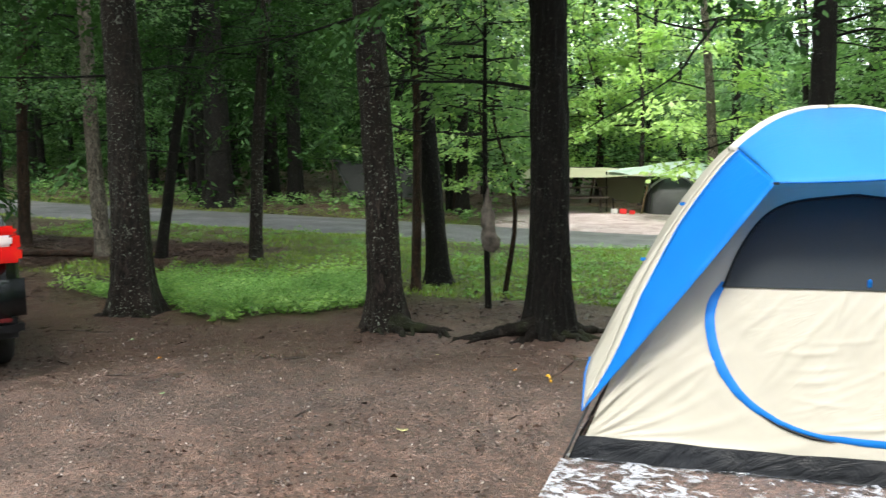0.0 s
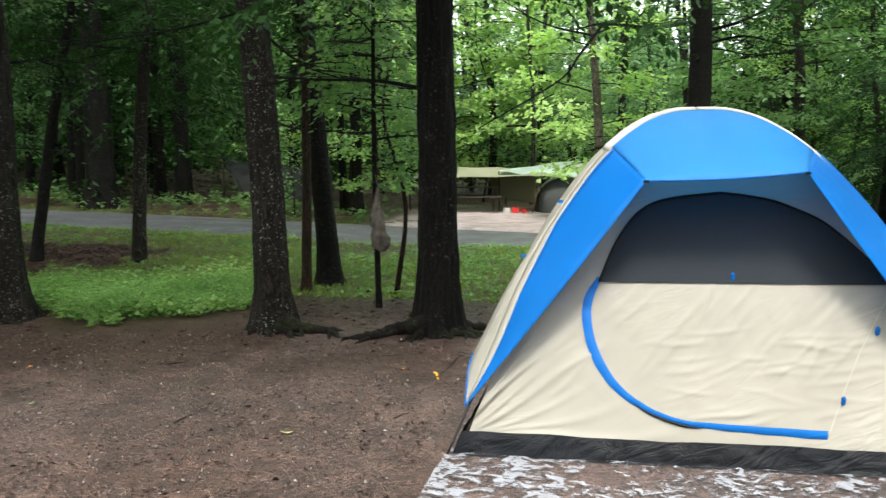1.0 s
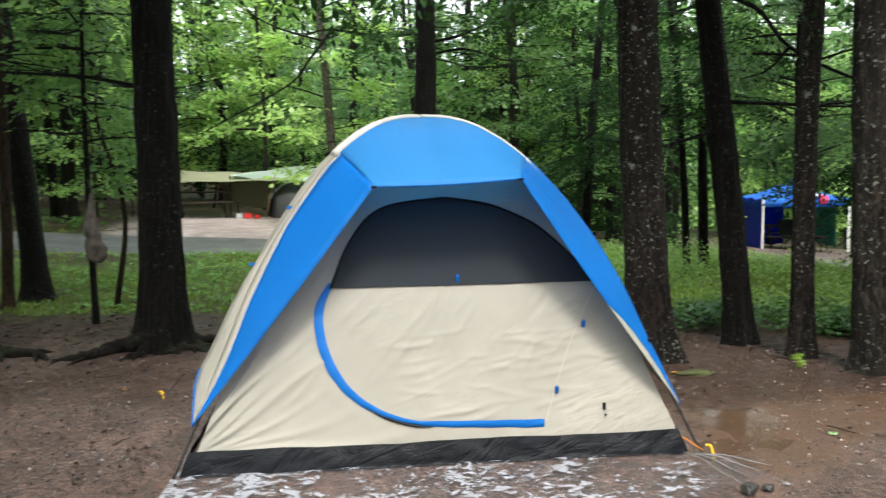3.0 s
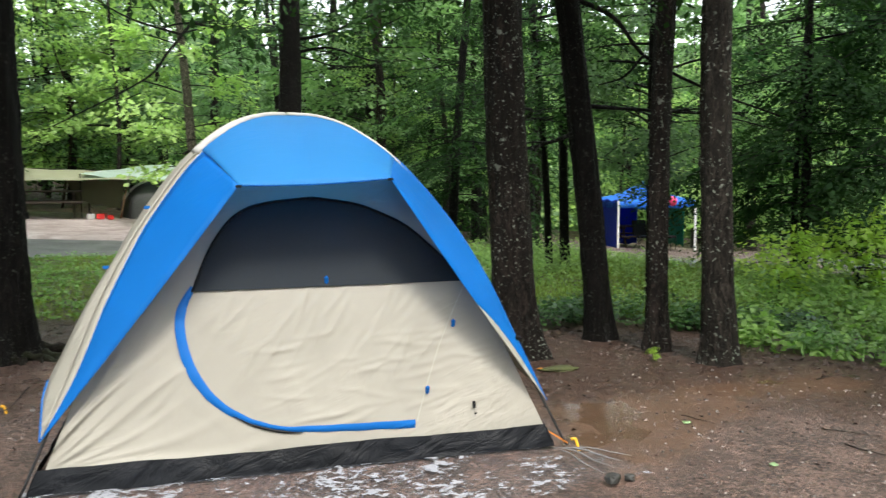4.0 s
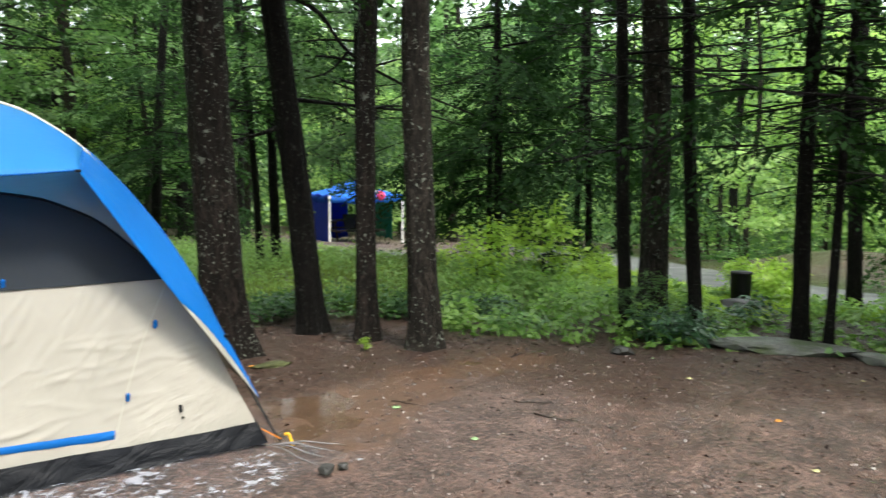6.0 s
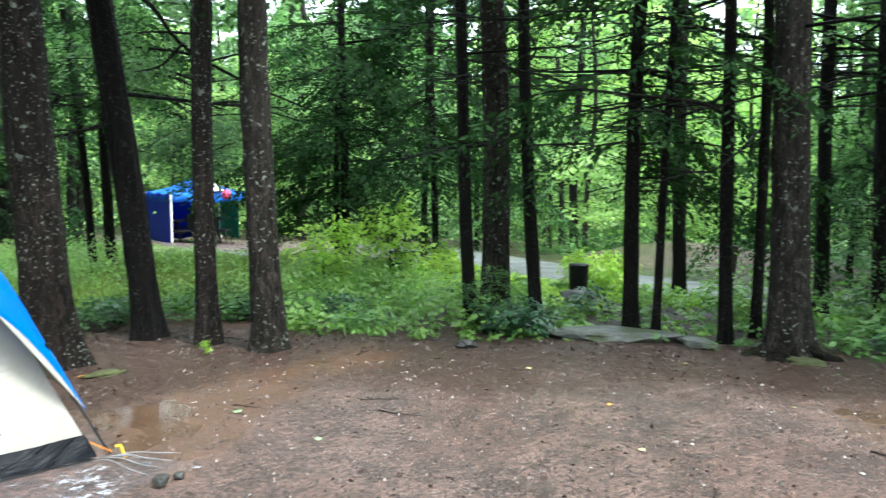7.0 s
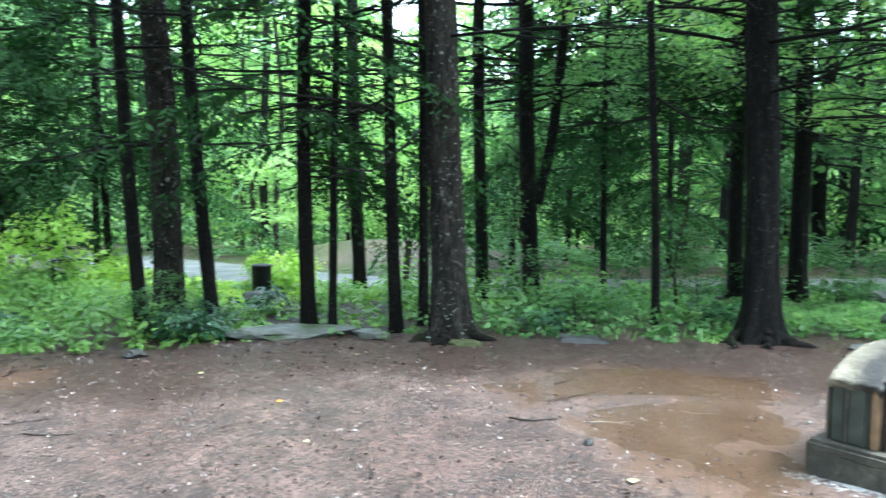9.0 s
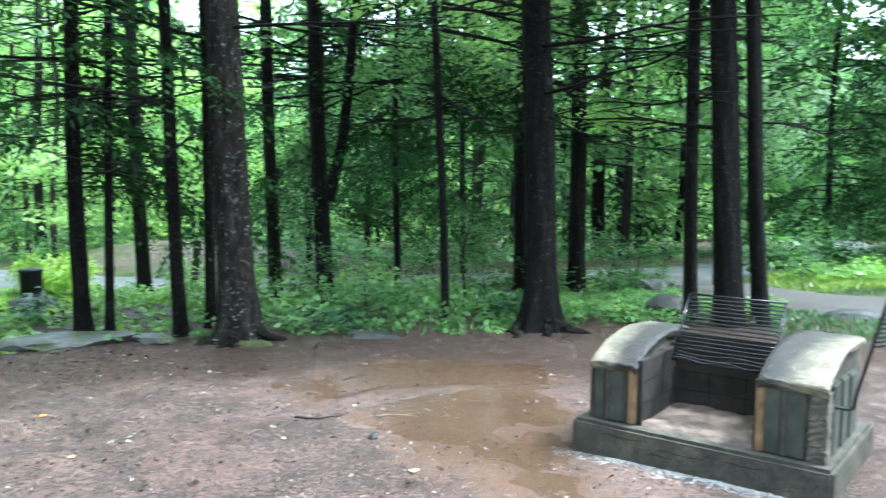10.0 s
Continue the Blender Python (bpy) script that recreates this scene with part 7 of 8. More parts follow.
NEAR = [(-9, -2), (-9, 3.4), (-5.5, 3.4), (-2, 5), (2, 3.8), (4.6, 1.5), (6.6, -0.8), (7.2, -4.0), (2.2, -5.6)]
make_crumbs("leaf_litter", 36000, NEAR, (0.006, 0.024), "litter", 61, "dark crumbs of leaves and bark on the earth", strewn, 0.6)
make_crumbs("leaf_litter", 11000, NEAR, (0.015, 0.045), "litter", 66, "dark wet leaves and bark scraps on the earth", lambda X, Y, rng: (ripple(X * 2.5, Y * 2.5, 67) > 0.1 + rng.normal(0, 0.35, len(X))) & strewn(X, Y, rng), 0.6)
make_crumbs("leaf_litter", 14000, [(-16, 5.6), (-8.6, 5.6), (-8.6, 10.2), (-16, 10.6)], (0.03, 0.1), "litter", 65, "dark red-brown fallen leaves beside the road", lambda X, Y, rng: ~off_patch(X, Y))
make_crumbs("leaf_litter", 9000, [(-12, 4), (-3, 4), (3, 3), (3, 6), (-5, 8.2), (-12, 8.2)], (0.03, 0.09), "litter", 62, "red-brown fallen leaves under the trees")
make_crumbs("leaf_litter", 9000, [(3, 2), (7, -0.5), (8, -5), (13, -6), (13, 5), (6, 6), (2, 4)], (0.03, 0.08), "litter", 63, "brown fallen leaves in the undergrowth")
make_crumbs("leaf_litter", 9000, [(-30, 16), (-8, 16), (-8, 32), (-30, 32)], (0.08, 0.2), "litter", 64, "brown fallen leaves in the dark woods")


make_crumbs("leaf_litter", 1100, NEAR, (0.008, 0.025), "straw", 68, "pale bits of dry leaf and bark on the earth", patchy(69, -0.2))


def make_leaf(x, y, size, mat, seed, label):
    rng = random.Random(seed)
    pts = [(0, 0), (0.25, 0.32), (0.5, 0.42), (0.72, 0.3), (1.0, 0.0), (0.72, -0.28), (0.5, -0.42), (0.25, -0.3)]
    V = [((px - 0.5) * size, py * size, 0.006 + 0.14 * size * abs(py) + rng.uniform(0, 0.05) * size) for px, py in pts] + [(0, 0, 0.004)]
    F = [(i, (i + 1) % 8, 8) for i in range(8)]
    ob = part("fallen_leaf", thick(V, F, 0.0012), mat, None, "", True)
    ob.matrix_world = pose(x, y, floor_z(x, y) + 0.004, rng.uniform(-8, 8), rng.uniform(-8, 8), rng.uniform(0, 360))
    tagged(ob, label, "leaf", "fallen leaves")


make_leaf(-2.52, 0.25, 0.095, "leaf_yellow", 1, "pale yellow fallen leaf on the earth")
make_leaf(2.37, 0.21, 0.07, "leaf_green", 2, "pale green fallen leaf by the puddle")
make_leaf(2.0, 1.75, 0.06, "leaf_orange", 3, "orange fallen leaf behind the tent")
make_leaf(3.70, -3.85, 0.07, "leaf_yellow", 4, "pale fallen leaf on wet earth")
make_leaf(2.4, -0.6, 0.05, "leaf_green", 5, "small pale fallen leaf on the earth")
for i, (x, y) in enumerate(((-3.4, 1.0), (-2.2, 1.9), (-4.6, 0.6), (-3.0, 2.3), (-5.4, 1.6), (4.9, 0.2), (5.6, -1.2), (4.2, -1.4), (6.1, -2.2), (3.6, -2.0), (5.5, 0.9), (6.5, -1.0), (4.6, -0.4), (-1.6, 2.6), (-6.2, 2.2), (5.0, -2.3))):
    make_leaf(x, y, 0.035 + 0.02 * ((i * 7) % 5) / 5, ("leaf_yellow", "leaf_orange", "leaf_green")[i % 3], 20 + i, ("small yellow", "small orange-brown", "small pale green")[i % 3] + " fallen leaf on the earth")


def make_twig(x, y, length, turn, seed, rad=0.006, mat="twig", label="dark wet fallen twig on the earth"):
    rng = np.random.default_rng(seed)
    n = 9
    pts = np.stack([np.linspace(-0.5, 0.5, n) * length, np.cumsum(rng.normal(0, 0.035 * length, n)), np.full(n, rad * 0.8)], -1)
    pieces = [tube(pts, np.linspace(rad, rad * 0.5, n), 6)]
    for k in (3, 6):
        e = pts[k] + np.array((0.16 * length, rng.choice((-1, 1)) * 0.14 * length, rad * 0.5))
        pieces.append(tube([pts[k], (pts[k] + e) / 2, e], (rad * 0.6, rad * 0.5, rad * 0.3), 5))
    ob = solid("twig", *joined(pieces), mat)
    ob.matrix_world = pose(x, y, floor_z(x, y) + 0.003, 0, 0, turn)
    tagged(ob, label, "twig", "fallen twigs")


for i, (x, y, l, t) in enumerate(((3.2, -0.22, 0.26, -35), (3.1, -0.55, 0.3, -55), (4.5, -3.08, 0.3, -75), (-2.9, -0.8, 0.22, -55), (-5.3, 1.0, 0.3, 10), (-4.2, 1.9, 0.2, 40), (-2.4, 2.4, 0.25, 20), (-7.0, 2.5, 0.8, 5), (5.9, -0.4, 0.22, 30), (2.5, 0.3, 0.2, -50), (4.0, 0.9, 0.18, 15), (-3.3, 0.4, 0.18, 80), (6.4, -2.6, 0.2, 60), (5.5, -3.0, 0.22, -20), (-6.1, 1.2, 0.3, -30), (-1.9, 0.7, 0.15, 65), (5.2, 1.4, 0.3, 20), (3.3, -2.6, 0.14, 10))):
    make_twig(x, y, l, t, 300 + i, 0.0045 + 0.002 * (i % 3))

for i, (x, y, l, t) in enumerate(((4.65, -3.5, 0.3, -62), (5.1, -4.02, 0.22, -85), (5.5, -4.5, 0.16, 20))):
    make_twig(x, y, l, t, 340 + i, 0.003, "straw", "pale washed-up straw at the puddle's edge")


# rocks at the clearing's edge
slab = lump("rock_slab", 6.12, -0.2, 0.6, "slab", 41, "low flat mossy grey rock slab at the clearing's edge", "rock", "edge rocks", 0.36, (0.42, 1.1, 0.13))
slab.rotation_euler = (0, 0, radians(26))
lump("rock", 6.35, -0.95, 0.2, "slab", 43, "flat mossy rock in the earth", "rock", "edge rocks", 0.35, (0.8, 1.2, 0.3))
lump("rock", 4.86, 0.5, 0.1, "rock", 44, "small dark round rock by a shrub", "rock", "edge rocks", 0.3, (1, 1, 0.62))
lump("rock", 6.38, -1.85, 0.13, "moss", 45, "moss-covered lump at a grey trunk's foot", "rock", "edge rocks", 0.4, (1, 1.3, 0.3))
lump("rock", 6.95, -2.75, 0.22, "rock", 46, "flat grey rock at the clearing's edge", "rock", "edge rocks", 0.42, (0.7, 1.3, 0.25))
lump("rock", 7.45, -5.2, 0.2, "slab", 47, "flat mossy rock at a black trunk's foot", "rock", "edge rocks", 0.42, (0.7, 1.5, 0.25))
lump("rock", 8.7, -5.5, 0.25, "rock", 48, "grey boulder behind the fireplace", "rock", "edge rocks", 0.3, (0.9, 1, 0.75))
lump("rock", 8.2, 1.6, 0.3, "rock", 49, "pale wet rock among the weeds", "rock", "edge rocks", 0.4, (1, 1, 0.4))
lump("rock", 8.85, -7.4, 0.24, "rock", 50, "dark flat rock beside the drive", "rock", "edge rocks", 0.4, (0.8, 1.3, 0.42))
lump("rock", 8.3, -0.75, 0.35, "slab", 52, "low mossy rock among the trunks", "rock", "edge rocks", 0.35, (1.3, 1.0, 0.5))
lump("rock", 2.15, 1.72, 0.11, "moss", 53, "low patch of moss on the earth", "moss", "", 0.46, (1.5, 0.8, 0.2))
lump("rock", -4.9, 6.2, 0.22, "moss", 54, "moss-grown root lump on the grass", "moss", "", 0.42, (1.3, 0.9, 0.4))
lump("rock", 10.66, -5.54, 0.2, "slab", 55, "mossy boulder among the plants", "rock", "edge rocks", 0.3, (1.2, 1.1, 0.85))
lump("stone", 4.2, -3.5, 0.035, "rock", 56, "small dark stone on the wet earth", "stone", "", 0.2)


# ---- the black bin, the brown post, the fallen log ----
def make_bin(x, y):
    b = tagged(bare("litter_bin"), "plain black round litter bin among bright weeds", "bin")
    b.location = (x, y, floor_z(x, y))
    th = np.linspace(0, 6.283, 32, endpoint=False)
    rows = []
    for z, r in ((0.0, 0.115), (0.02, 0.122), (0.2, 0.128), (0.34, 0.132), (0.385, 0.133)):
        rows.append(np.stack([r * np.cos(th), r * np.sin(th), np.full(32, z)], -1))
    solid("body", *lattice(rows, True), "dark", b)
    solid("rim", *tube([(0.134 * math.cos(a), 0.134 * math.sin(a), 0.388) for a in np.linspace(0, 6.283, 33)], 0.009, 6), "dark", b)
    solid("lid", *lattice([[(r * math.cos(a), r * math.sin(a), z) for a in th] for r, z in ((0.136, 0.386), (0.13, 0.4), (0.07, 0.41), (0.001, 0.412))], True), "dark", b)


make_bin(8.72, 2.02)


def make_marker(x, y):
    """A short weathered board driven into the verge, slightly askew."""
    bm = block(0.055, 0.03, 0.62, (0, 0, 0.22), 0.006)
    ob = part("marker_stake", bm, "wood", None)
    ob.matrix_world = pose(x, y, floor_z(x, y), 4, 6, 25)
    tagged(ob, "short weathered wooden stake beside the loop road", "stake")


make_marker(9.9, 0.05)
sign = tagged(bare("marker_post"), "leaning brown wooden marker post", "post")
sign.location = (9.7, 0.35, floor_z(9.7, 0.35))
part("post", block(0.09, 0.09, 0.75, (0, 0, 0.33), 0.012, 20, 6), "wood", sign)
part("top_plate", block(0.12, 0.1, 0.05, (0, -0.04, 0.72), 0.01, 20, 6), "wood", sign)
rng = np.random.default_rng(8)
pts = smooth_line([(-12.6, 6.3, 0.32), (-12.0, 6.7, 0.31), (-11.5, 7.0, 0.33), (-11.0, 7.0, 0.4)], 20)
pts[:, 2] = [floor_z(p[0], p[1]) + 0.07 for p in pts]
log = solid("fallen_log", *tube(pts, np.linspace(0.075, 0.04, 20) * (1 + 0.1 * rng.normal(0, 1, 20)), 12), "bark_red")
tagged(log, "mossy fallen log beside a pale trunk", "log")


# ---- the far camps ----
def make_table(x, y, turn, label):
    t = tagged(bare("picnic_table"), label, "picnic table", "picnic tables")
    t.matrix_world = pose(x, y, floor_z(x, y), 0, 0, turn)
    for i in range(5):
        part("top_plank", block(1.8, 0.14, 0.04, (0, -0.3 + i * 0.15, 0.74), 0.006), "wood", t)
    for s in (-1, 1):
        for k in (0, 1):
            part("bench_plank", block(1.8, 0.12, 0.04, (0, s * (0.62 + 0.13 * k), 0.44), 0.006), "wood", t)
        part("cross_beam", block(0.08, 1.5, 0.08, (s * 0.65, 0, 0.4), 0.006), "wood", t)
        part("top_beam", block(0.08, 0.7, 0.07, (s * 0.65, 0, 0.69), 0.006), "wood", t)
        for q in (-1, 1):
            part("leg", block(0.07, 0.08, 0.82, (s * 0.65, q * 0.36, 0.36), 0.006, 0, q * 28), "wood", t)
    return t


make_table(-5.05, 21.9, 8, "dark wooden picnic table under the olive tarp")
make_table(13.2, 20.3, -9, "dark wooden picnic table under the blue canopy")


def sheet(name, parent, corners, mat, sag, label="", n=18, wave=0.03):
    """A cloth between four corners, sagging in the middle."""
    a, b, c, d = (np.array(v, float) for v in corners)
    rows = []
    for u in np.linspace(0, 1, n):
        row = []
        for v in np.linspace(0, 1, n):
            p = (a * (1 - u) + b * u) * (1 - v) + (d * (1 - u) + c * u) * v
            p = p + np.array((0, 0, -sag * math.sin(math.pi * u) * math.sin(math.pi * v) + wave * math.sin(u * 17 + v * 11)))
            row.append(p)
        rows.append(row)
    return part(name, thick(*lattice(rows), 0.006), mat, parent, label, True)


def pole_bit(parent, a, b, rad=0.018, mat="steel", name="pole"):
    return solid(name, *tube([a, b], rad, 8), mat, parent)


def north_camp():
    g = floor_z(-4.2, 21.9)
    tarp = tagged(bare("tarp_shelter"), "low olive tarp stretched over a picnic table", "tarp shelter")
    tarp.location = (0, 0, g)
    corners = ((-6.9, 20.9, 1.1), (-2.8, 21.2, 1.13), (-2.6, 23.6, 1.32), (-6.9, 23.4, 1.5))
    sheet("tarp", tarp, corners, "olive", 0.06, "", 22, 0.012)
    # Dark line laid along the tarp's ridge in place of its shadow.
    solid("ridge_rope", *tube([corners[3], corners[2]], 0.02, 6), "dark", tarp)
    sheet("side_sheet", tarp, ((-4.6, 22.0, 1.1), (-2.95, 21.8, 1.1), (-3.12, 21.8, 0.25), (-4.3, 22.0, 0.5)), "olive_net", 0.05, "thin hanging olive side sheet")
    for p in corners:
        pole_bit(tarp, (p[0], p[1], -0.02), p)
    pole_bit(tarp, (-3.09, 21.5, -0.02), (-2.86, 21.55, 1.05), 0.022, "brick_edge")
    dome = tagged(bare("dome_tent"), "grey dome tent with pale trim under a green sheet", "tent")
    dome.location = (-2.1, 23.0, floor_z(-2.1, 23.0))
    rows = []
    for q in np.linspace(0, 1, 18):
        z = 1.14 * math.sin(q * math.pi / 2)
        r = 1.08 * math.cos(q * math.pi / 2) ** 0.75
        rows.append([(r * math.copysign(abs(math.cos(a)) ** 0.7, math.cos(a)), r * math.copysign(abs(math.sin(a)) ** 0.7, math.sin(a)), z) for a in np.linspace(0, 2 * math.pi, 40, endpoint=False)])
    solid("dome", *lattice(rows, True), "grey_cloth", dome)
    arch = [(-1.06 * math.cos(q) if q < 1.57 else 0.7 * -math.cos(q), -0.9 + 0.35 * math.sin(q), 0.02 + 1.16 * math.sin(q) ** 0.9) for q in np.linspace(0.5, math.pi - 0.1, 30)]
    solid("trim", *tube(arch, 0.035, 6), "dome_trim", dome, "pale edge of the tent's fly")
    big = tagged(bare("sheet_shelter"), "pale green translucent sheet pitched over a dome tent", "tarp shelter")
    big.location = dome.location
    rows = []
    for u in np.linspace(0, 1, 22):
        row = []
        for v in np.linspace(0, 1, 30):
            x = -2.1 + 3.8 * v
            ridge = float(np.interp(v, (0, 0.35, 0.6, 0.8, 1.0), (1.4, 1.56, 1.68, 1.5, 0.75)))
            drop = float(np.interp(v, (0, 0.3, 0.6, 1.0), (0.03, 0.35, 0.5, 0.55)))
            row.append((x, -1.1 + 1.6 * u, ridge - drop * (1 - u) ** 1.5 + 0.015 * math.sin(u * 13 + v * 19)))
        rows.append(row)
    part("sheet", thick(*lattice(rows), 0.005), "green_film", big, "", True)
    for v, z in ((0.42, 1.6), (0.62, 1.7), (0.82, 1.5)):
        x = -2.1 + 3.8 * v
        solid("hoop", *tube([(x + 0.25 * (1 - u), -1.1 + 1.6 * u, z - (0.05 + 0.5 * v) * (1 - u) ** 1.5 + 0.02) for u in np.linspace(0, 1, 12)], 0.018, 6), "white", big)
    for x, y, z in ((-2.1, 0.5, 1.4), (-2.1, -1.1, 1.37), (1.7, -1.1, 0.22), (1.7, 0.5, 0.75), (0.2, 0.5, 1.68)):
        pole_bit(big, (x, y, -0.02), (x, y, z))
    for i, (x, y, s, m, l) in enumerate(((-3.62, 21.4, 0.13, "red", "red plastic container on the gravel"), (-3.36, 21.45, 0.1, "red", "small red bag on the gravel"), (-3.9, 21.5, 0.12, "white", "pale cooler bag under the tarp"), (-5.6, 21.2, 0.16, "dark", "dark bag on the gravel"))):
        c = tagged(bare("container"), l, "container", "camp containers")
        c.matrix_world = pose(x, y, floor_z(x, y), 0, 0, i * 25)
        part("body", block(s * 1.7, s, s * 1.1, (0, 0, s * 0.55), 0.02), m, c)
        part("lid", block(s * 1.75, s * 1.05, 0.03, (0, 0, s * 1.12), 0.01), m, c)
        solid("grip", *tube(smooth_line([(-s * 0.5, 0, s * 1.1), (0, 0, s * 1.5), (s * 0.5, 0, s * 1.1)], 9), 0.01, 6), "dark", c)


north_camp()


def east_camp():
    x0, y0 = 13.1, 19.95
    g = floor_z(x0, y0)
    c = tagged(bare("pop_up_canopy"), "blue pop-up canopy with white posts on a gravel lot", "canopy")
    c.matrix_world = pose(x0, y0, g, 0, 0, -9.3)
    a, h = 1.25, 1.62
    for sx in (-1, 1):
        for sy in (-1, 1):
            part("post", block(0.055, 0.055, h, (sx * a, sy * a, h / 2), 0.006), "white", c, "white square post")
    top = (0, 0, 2.2)
    rim = [(-a, -a, h), (a, -a, h), (a, a, h), (-a, a, h)]
    for p, q in zip(rim, rim[1:] + rim[:1]):
        rows = [[np.array(p) * (1 - v) * (1 - u) + np.array(q) * v * (1 - u) + np.array(top) * u + np.array((0, 0, -0.1 * math.sin(math.pi * u) - 0.07 * math.sin(math.pi * v) * (1 - u))) for v in np.linspace(0, 1, 12)] for u in np.linspace(0, 1, 12)]
        part("roof_panel", thick(*lattice(rows), 0.005), "canopy", c, "", True)
        rows = [[np.array(p) * (1 - v) + np.array(q) * v + np.array((0, 0, -z - 0.02 * math.sin(v * 25) - 0.07 * math.sin(math.pi * v))) for v in np.linspace(0, 1, 24)] for z in (0, 0.1, 0.2)]
        part("valance", thick(*lattice(rows), 0.005), "canopy", c, "", True)
    sheet("side_wall", c, ((-a, -a, h), (-a, a, h), (-a, a, 0.05), (-a, -a, 0.05)), "canopy_wall", 0.0, "dark blue side wall")
    sheet("side_wall", c, ((-a, a, h), (a * 0.2, a, h), (a * 0.2, a, 0.05), (-a, a, 0.05)), "canopy_wall", 0.0, "dark blue side wall")
    # White strip over the blue panel paints the highlight on the roof.
    sheet("roof_stripe", c, ((-0.05, -a * 0.35, h + 0.42), (0.25, -a * 0.35, h + 0.42), (0.5, -a * 0.98, h + 0.08), (-0.15, -a * 0.98, h + 0.08)), "white", -0.02, "white strip laid on as the roof's highlight", 10, 0.0)
    sheet("net_wall", c, ((a, -a * 0.3, h), (a, a, h), (a, a, 0.1), (a, -a * 0.3, 0.1)), "green", 0.0, "green netting")
    b = bmesh.new()
    bmesh.ops.create_icosphere(b, subdivisions=3, radius=0.14)
    for v in b.verts:
        v.co.z *= 1.15
    ball = part("ball", b, "pink", None, "", True)
    ball.location = (13.38, 18.62, g + 1.6)
    tagged(ball, "pink ball hung at the canopy's edge", "ball")
    cord = solid("cord", *tube([(0, 0, 0.14), (-0.05, 0, 0.3)], 0.006, 5), "dark", ball)
    cord.parent = ball
    for i, (x, y) in enumerate(((12.9, 19.6), (13.6, 19.3))):
        s = tagged(bare("camp_chair"), "dark folding camp chair under the canopy", "chair", "camp chairs")
        s.matrix_world = pose(x, y, g, 0, 0, 40 * i)
        part("seat", block(0.5, 0.48, 0.05, (0, 0, 0.42), 0.02), "dark", s)
        part("backrest", block(0.5, 0.05, 0.5, (0, 0.25, 0.7), 0.02, 0, -12), "dark", s)
        for sx in (-1, 1):
            for sy in (-1, 1):
                pole_bit(s, (sx * 0.24, sy * 0.22, 0), (-sx * 0.2 if sy > 0 else sx * 0.24, sy * 0.22, 0.42), 0.012, "steel", "leg")


east_camp()


def west_shelter():
    x, y = -13.3, 21.8
    s = tagged(bare("tarp_shelter"), "grey-green tarp pitched as a ridge beyond the road", "tarp shelter")
    s.location = (x, y, floor_z(x, y))
    sheet("tarp_side", s, ((0.0, -0.8, 1.35), (3.1, -0.6, 0.95), (3.3, -1.8, 0.05), (1.1, -1.6, 0.05)), "dark_tarp", 0.1, "dark grey-green tarp slope")
    sheet("tarp_side", s, ((0.0, -0.8, 1.35), (3.1, -0.6, 0.95), (3.1, 1.0, 0.05), (0.0, 0.8, 0.05)), "dark_tarp", 0.1)
    solid("ridge_rope", *tube([(-0.8, -0.8, 1.42), (0.0, -0.8, 1.37), (3.1, -0.6, 0.97), (3.7, -0.6, 0.95)], 0.012, 6), "dark", s)
    solid("edge_rope", *tube([(0.0, -0.8, 1.36), (1.1, -1.6, 0.06)], 0.014, 6), "grey_cloth", s, "pale edge of the tarp")
    pole_bit(s, (0.0, -0.8, -0.02), (0.0, -0.8, 1.36), 0.03, "wood")
    pole_bit(s, (3.1, -0.6, -0.02), (3.1, -0.6, 0.95), 0.03, "wood")


west_shelter()


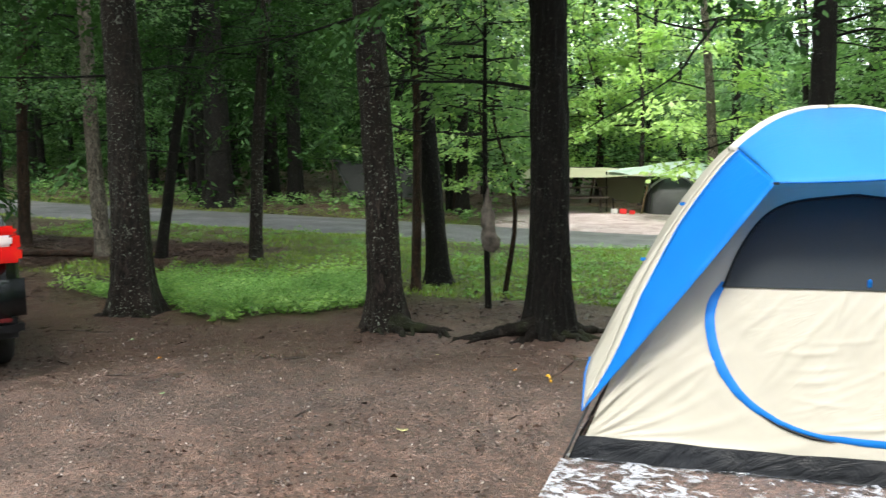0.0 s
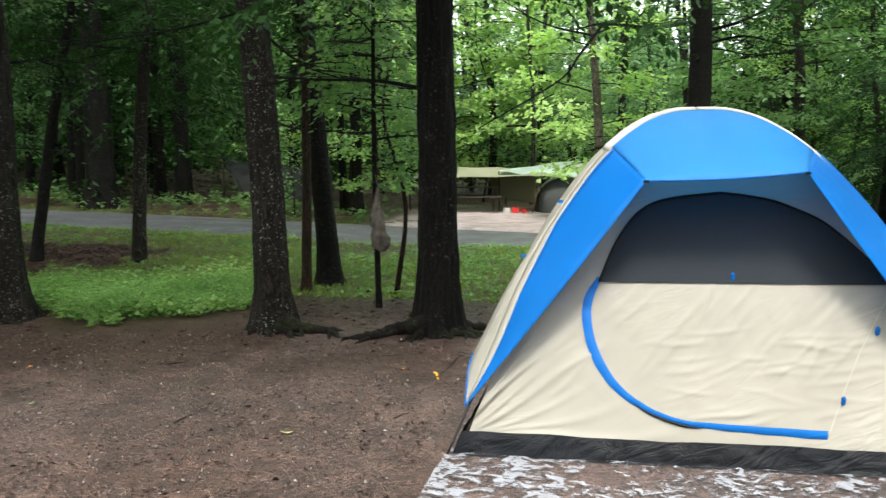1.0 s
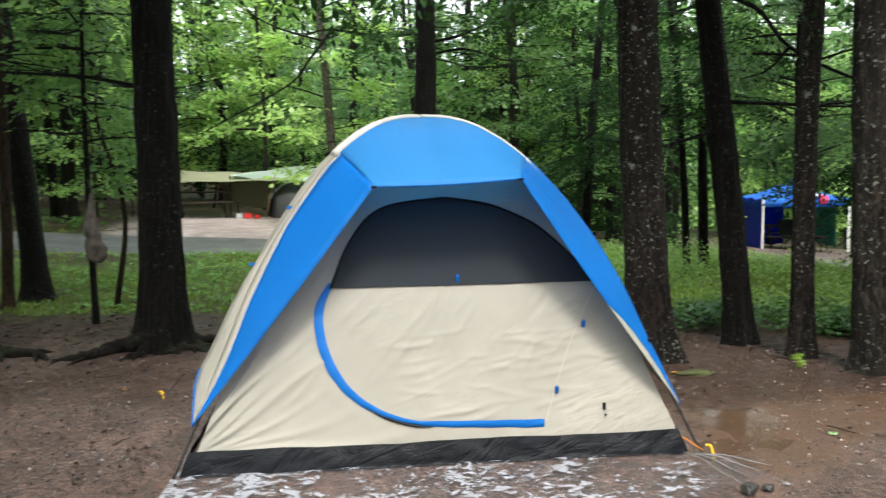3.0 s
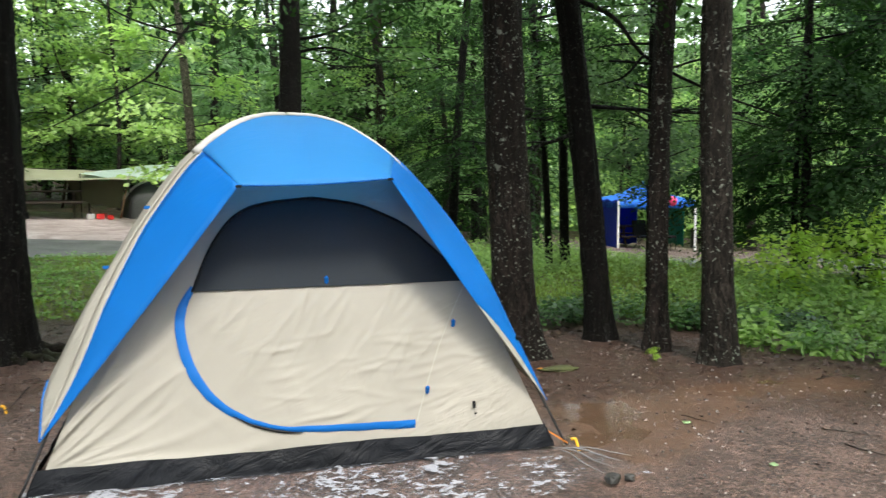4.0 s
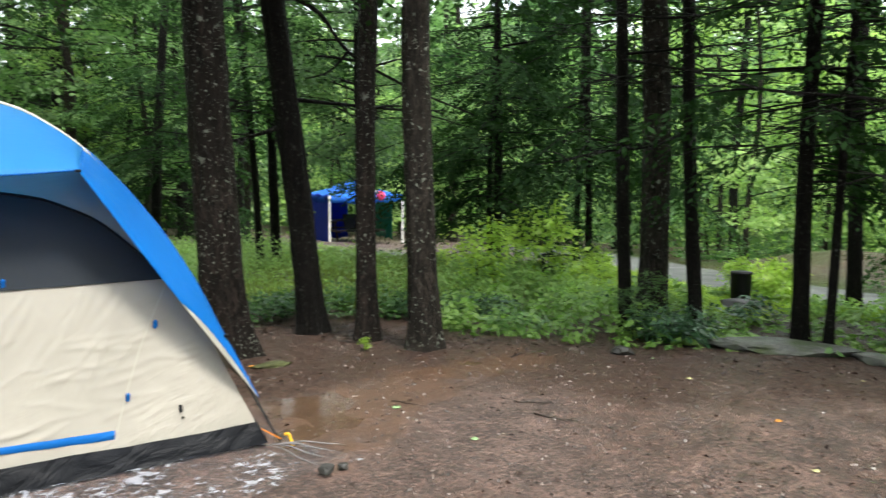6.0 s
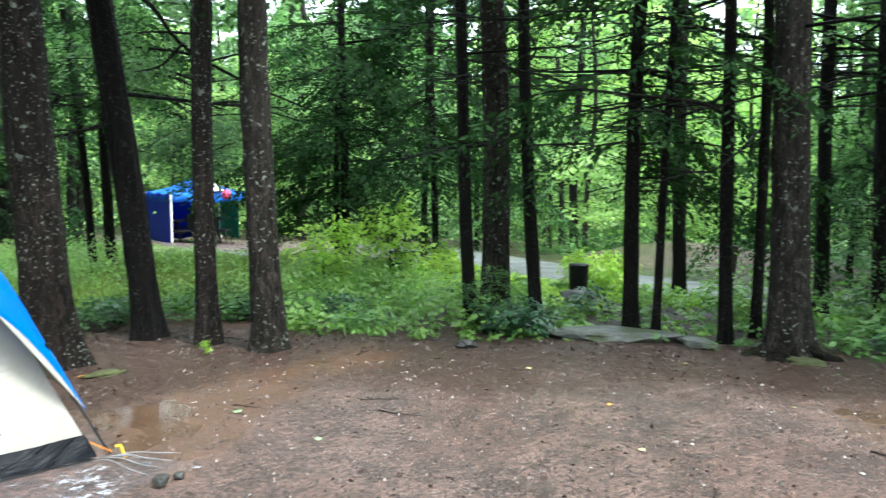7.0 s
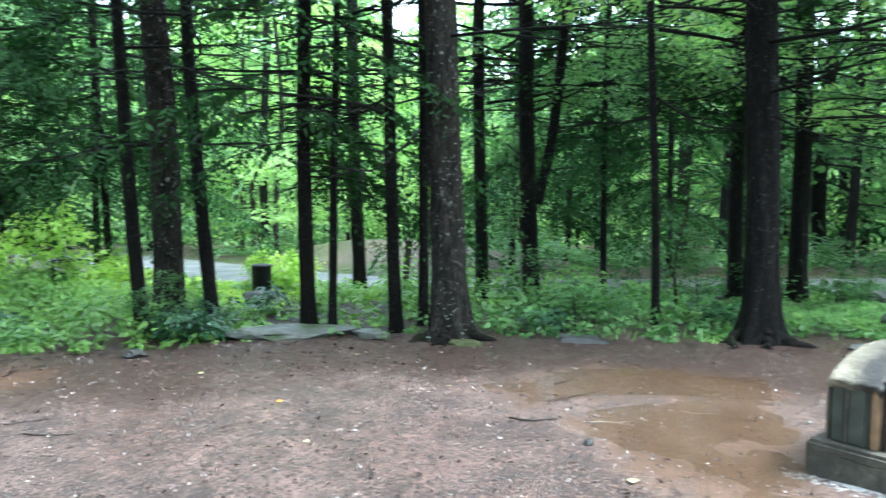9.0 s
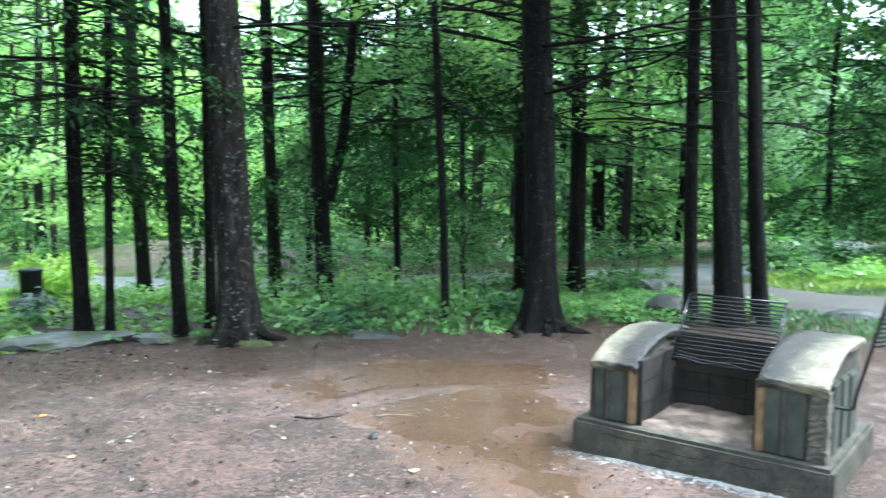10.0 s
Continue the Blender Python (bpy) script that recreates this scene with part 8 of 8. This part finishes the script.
# ---- the parked car, of which the rear corner shows ----
def make_car():
    car = tagged(bare("car"), "dark parked car with its tail lamps lit", "car")
    # its own x runs to the right of the car, y ahead
    ahead = Vector((-0.815, 0.58, 0)).normalized()
    right = Vector((ahead.y, -ahead.x, 0))
    corner = Vector((-5.93, 0.71, 0.0))
    at = corner - right * 0.9
    car.matrix_world = Matrix(((right.x, ahead.x, 0, at.x), (right.y, ahead.y, 0, at.y), (0, 0, 1, floor_z(-7, 1)), (0, 0, 0, 1)))
    half = 0.9
    side = smooth_line([(0.04, 0.36), (0.0, 0.62), (0.05, 0.9), (0.06, 1.06)], 12)
    stations = [(0.06, 0.4, 1.22, 0.8), (0.16, 0.36, 1.25, 0.86), (0.9, 0.26, 1.1, 0.91), (1.8, 0.25, 1.0, 0.91), (3.2, 0.25, 0.98, 0.9), (3.7, 0.26, 0.94, 0.88), (4.3, 0.3, 0.86, 0.82), (4.55, 0.4, 0.72, 0.68)]
    rows = []
    for y, lo, hi, w in stations:
        z = np.linspace(lo, hi, 9)
        bulge = w * (0.93 + 0.07 * np.sin(np.linspace(0.1, 2.6, 9)))
        rows.append([(b, y, q) for b, q in zip(bulge, z)] + [(-b, y, q) for b, q in zip(bulge[::-1], z[::-1])])
    V, F = lattice(rows, True)
    body = solid("body", V, F + [tuple(range(18))[::-1], tuple(range(7 * 18, 8 * 18))], "paint", car)
    rows = []
    for y, lo, hi, w in ((0.16, 1.1, 1.2, 0.78), (0.34, 1.05, 1.5, 0.74), (0.6, 1.0, 1.58, 0.7), (1.6, 1.0, 1.62, 0.7), (2.4, 0.99, 1.55, 0.7), (3.3, 0.96, 1.0, 0.76)):
        rows.append([(0.84, y, lo), (w + 0.04, y, lo + (hi - lo) * 0.6), (w - 0.04, y, hi), (0, y, hi + 0.03), (-w + 0.04, y, hi), (-w - 0.04, y, lo + (hi - lo) * 0.6), (-0.86, y, lo)])
    solid("cabin", *lattice(rows), "glass", car, "dark tinted glass and pillars")
    part("roof", block(1.28, 1.7, 0.05, (0, 1.5, 1.63), 0.02), "paint", car)
    part("rear_bumper", block(1.75, 0.3, 0.56, (0, 0.04, 0.68), 0.13), "paint", car, "dark rear bumper", True)
    part("bumper_skirt", block(1.7, 0.2, 0.16, (0, 0.04, 0.44), 0.05), "dark", car)
    part("tailgate", block(1.2, 0.06, 0.4, (0, -0.02, 0.98), 0.03), "paint", car)
    part("rear_window", block(1.3, 0.02, 0.42, (0, 0.19, 1.25), 0.01, 0, -22), "glass", car)
    part("blank_plate", block(0.48, 0.02, 0.16, (0, -0.06, 0.84), 0.006), "white", car)
    for s in (-1, 1):
        lamp = part("tail_lamp", block(0.25, 0.18, 0.13, (s * 0.735, 0.03, 1.03), 0.03), "lamp", car, "lit red tail lamp")
        part("lamp_window", block(0.17, 0.16, 0.09, (s * 0.71, 0.03, 1.14), 0.02), "lamp_white", lamp, "white reversing lamp")
        part("lamp_top", block(0.22, 0.16, 0.07, (s * 0.725, 0.05, 1.22), 0.025), "lamp", lamp)
        part("lamp_edge", block(0.06, 0.16, 0.14, (s * 0.825, 0.05, 1.13), 0.025), "lamp", lamp)
        part("bumper_reflector", block(0.1, 0.02, 0.035, (s * 0.7, -0.112, 0.52), 0.008), "reflector", car)
        for y in (0.85, 3.55):
            w = bare("wheel", car)
            w.matrix_basis = pose(s * 0.74, y, 0.34, 0, 90, 0)
            th = np.linspace(0, 6.283, 40, endpoint=False)
            prof = ((0.2, -0.09), (0.3, -0.11), (0.335, -0.08), (0.34, 0.0), (0.335, 0.08), (0.3, 0.11), (0.2, 0.09))
            solid("tyre", *lattice([[(r * math.cos(t), r * math.sin(t), z) for t in th] for r, z in prof], True), "tyre", w)
            solid("rim", *lattice([[(r * math.cos(t) * (1 - 0.1 * (0.5 + 0.5 * math.sin(5 * t))), r * math.sin(t) * (1 - 0.1 * (0.5 + 0.5 * math.sin(5 * t))), z) for t in th] for r, z in ((0.21, 0.085), (0.19, 0.06), (0.06, 0.085), (0.001, 0.085))], True), "rim", w)
            solid("rim", *lattice([[(r * math.cos(t), r * math.sin(t), z) for t in th] for r, z in ((0.21, -0.085), (0.19, -0.06), (0.001, -0.07))], True), "rim", w)


make_car()
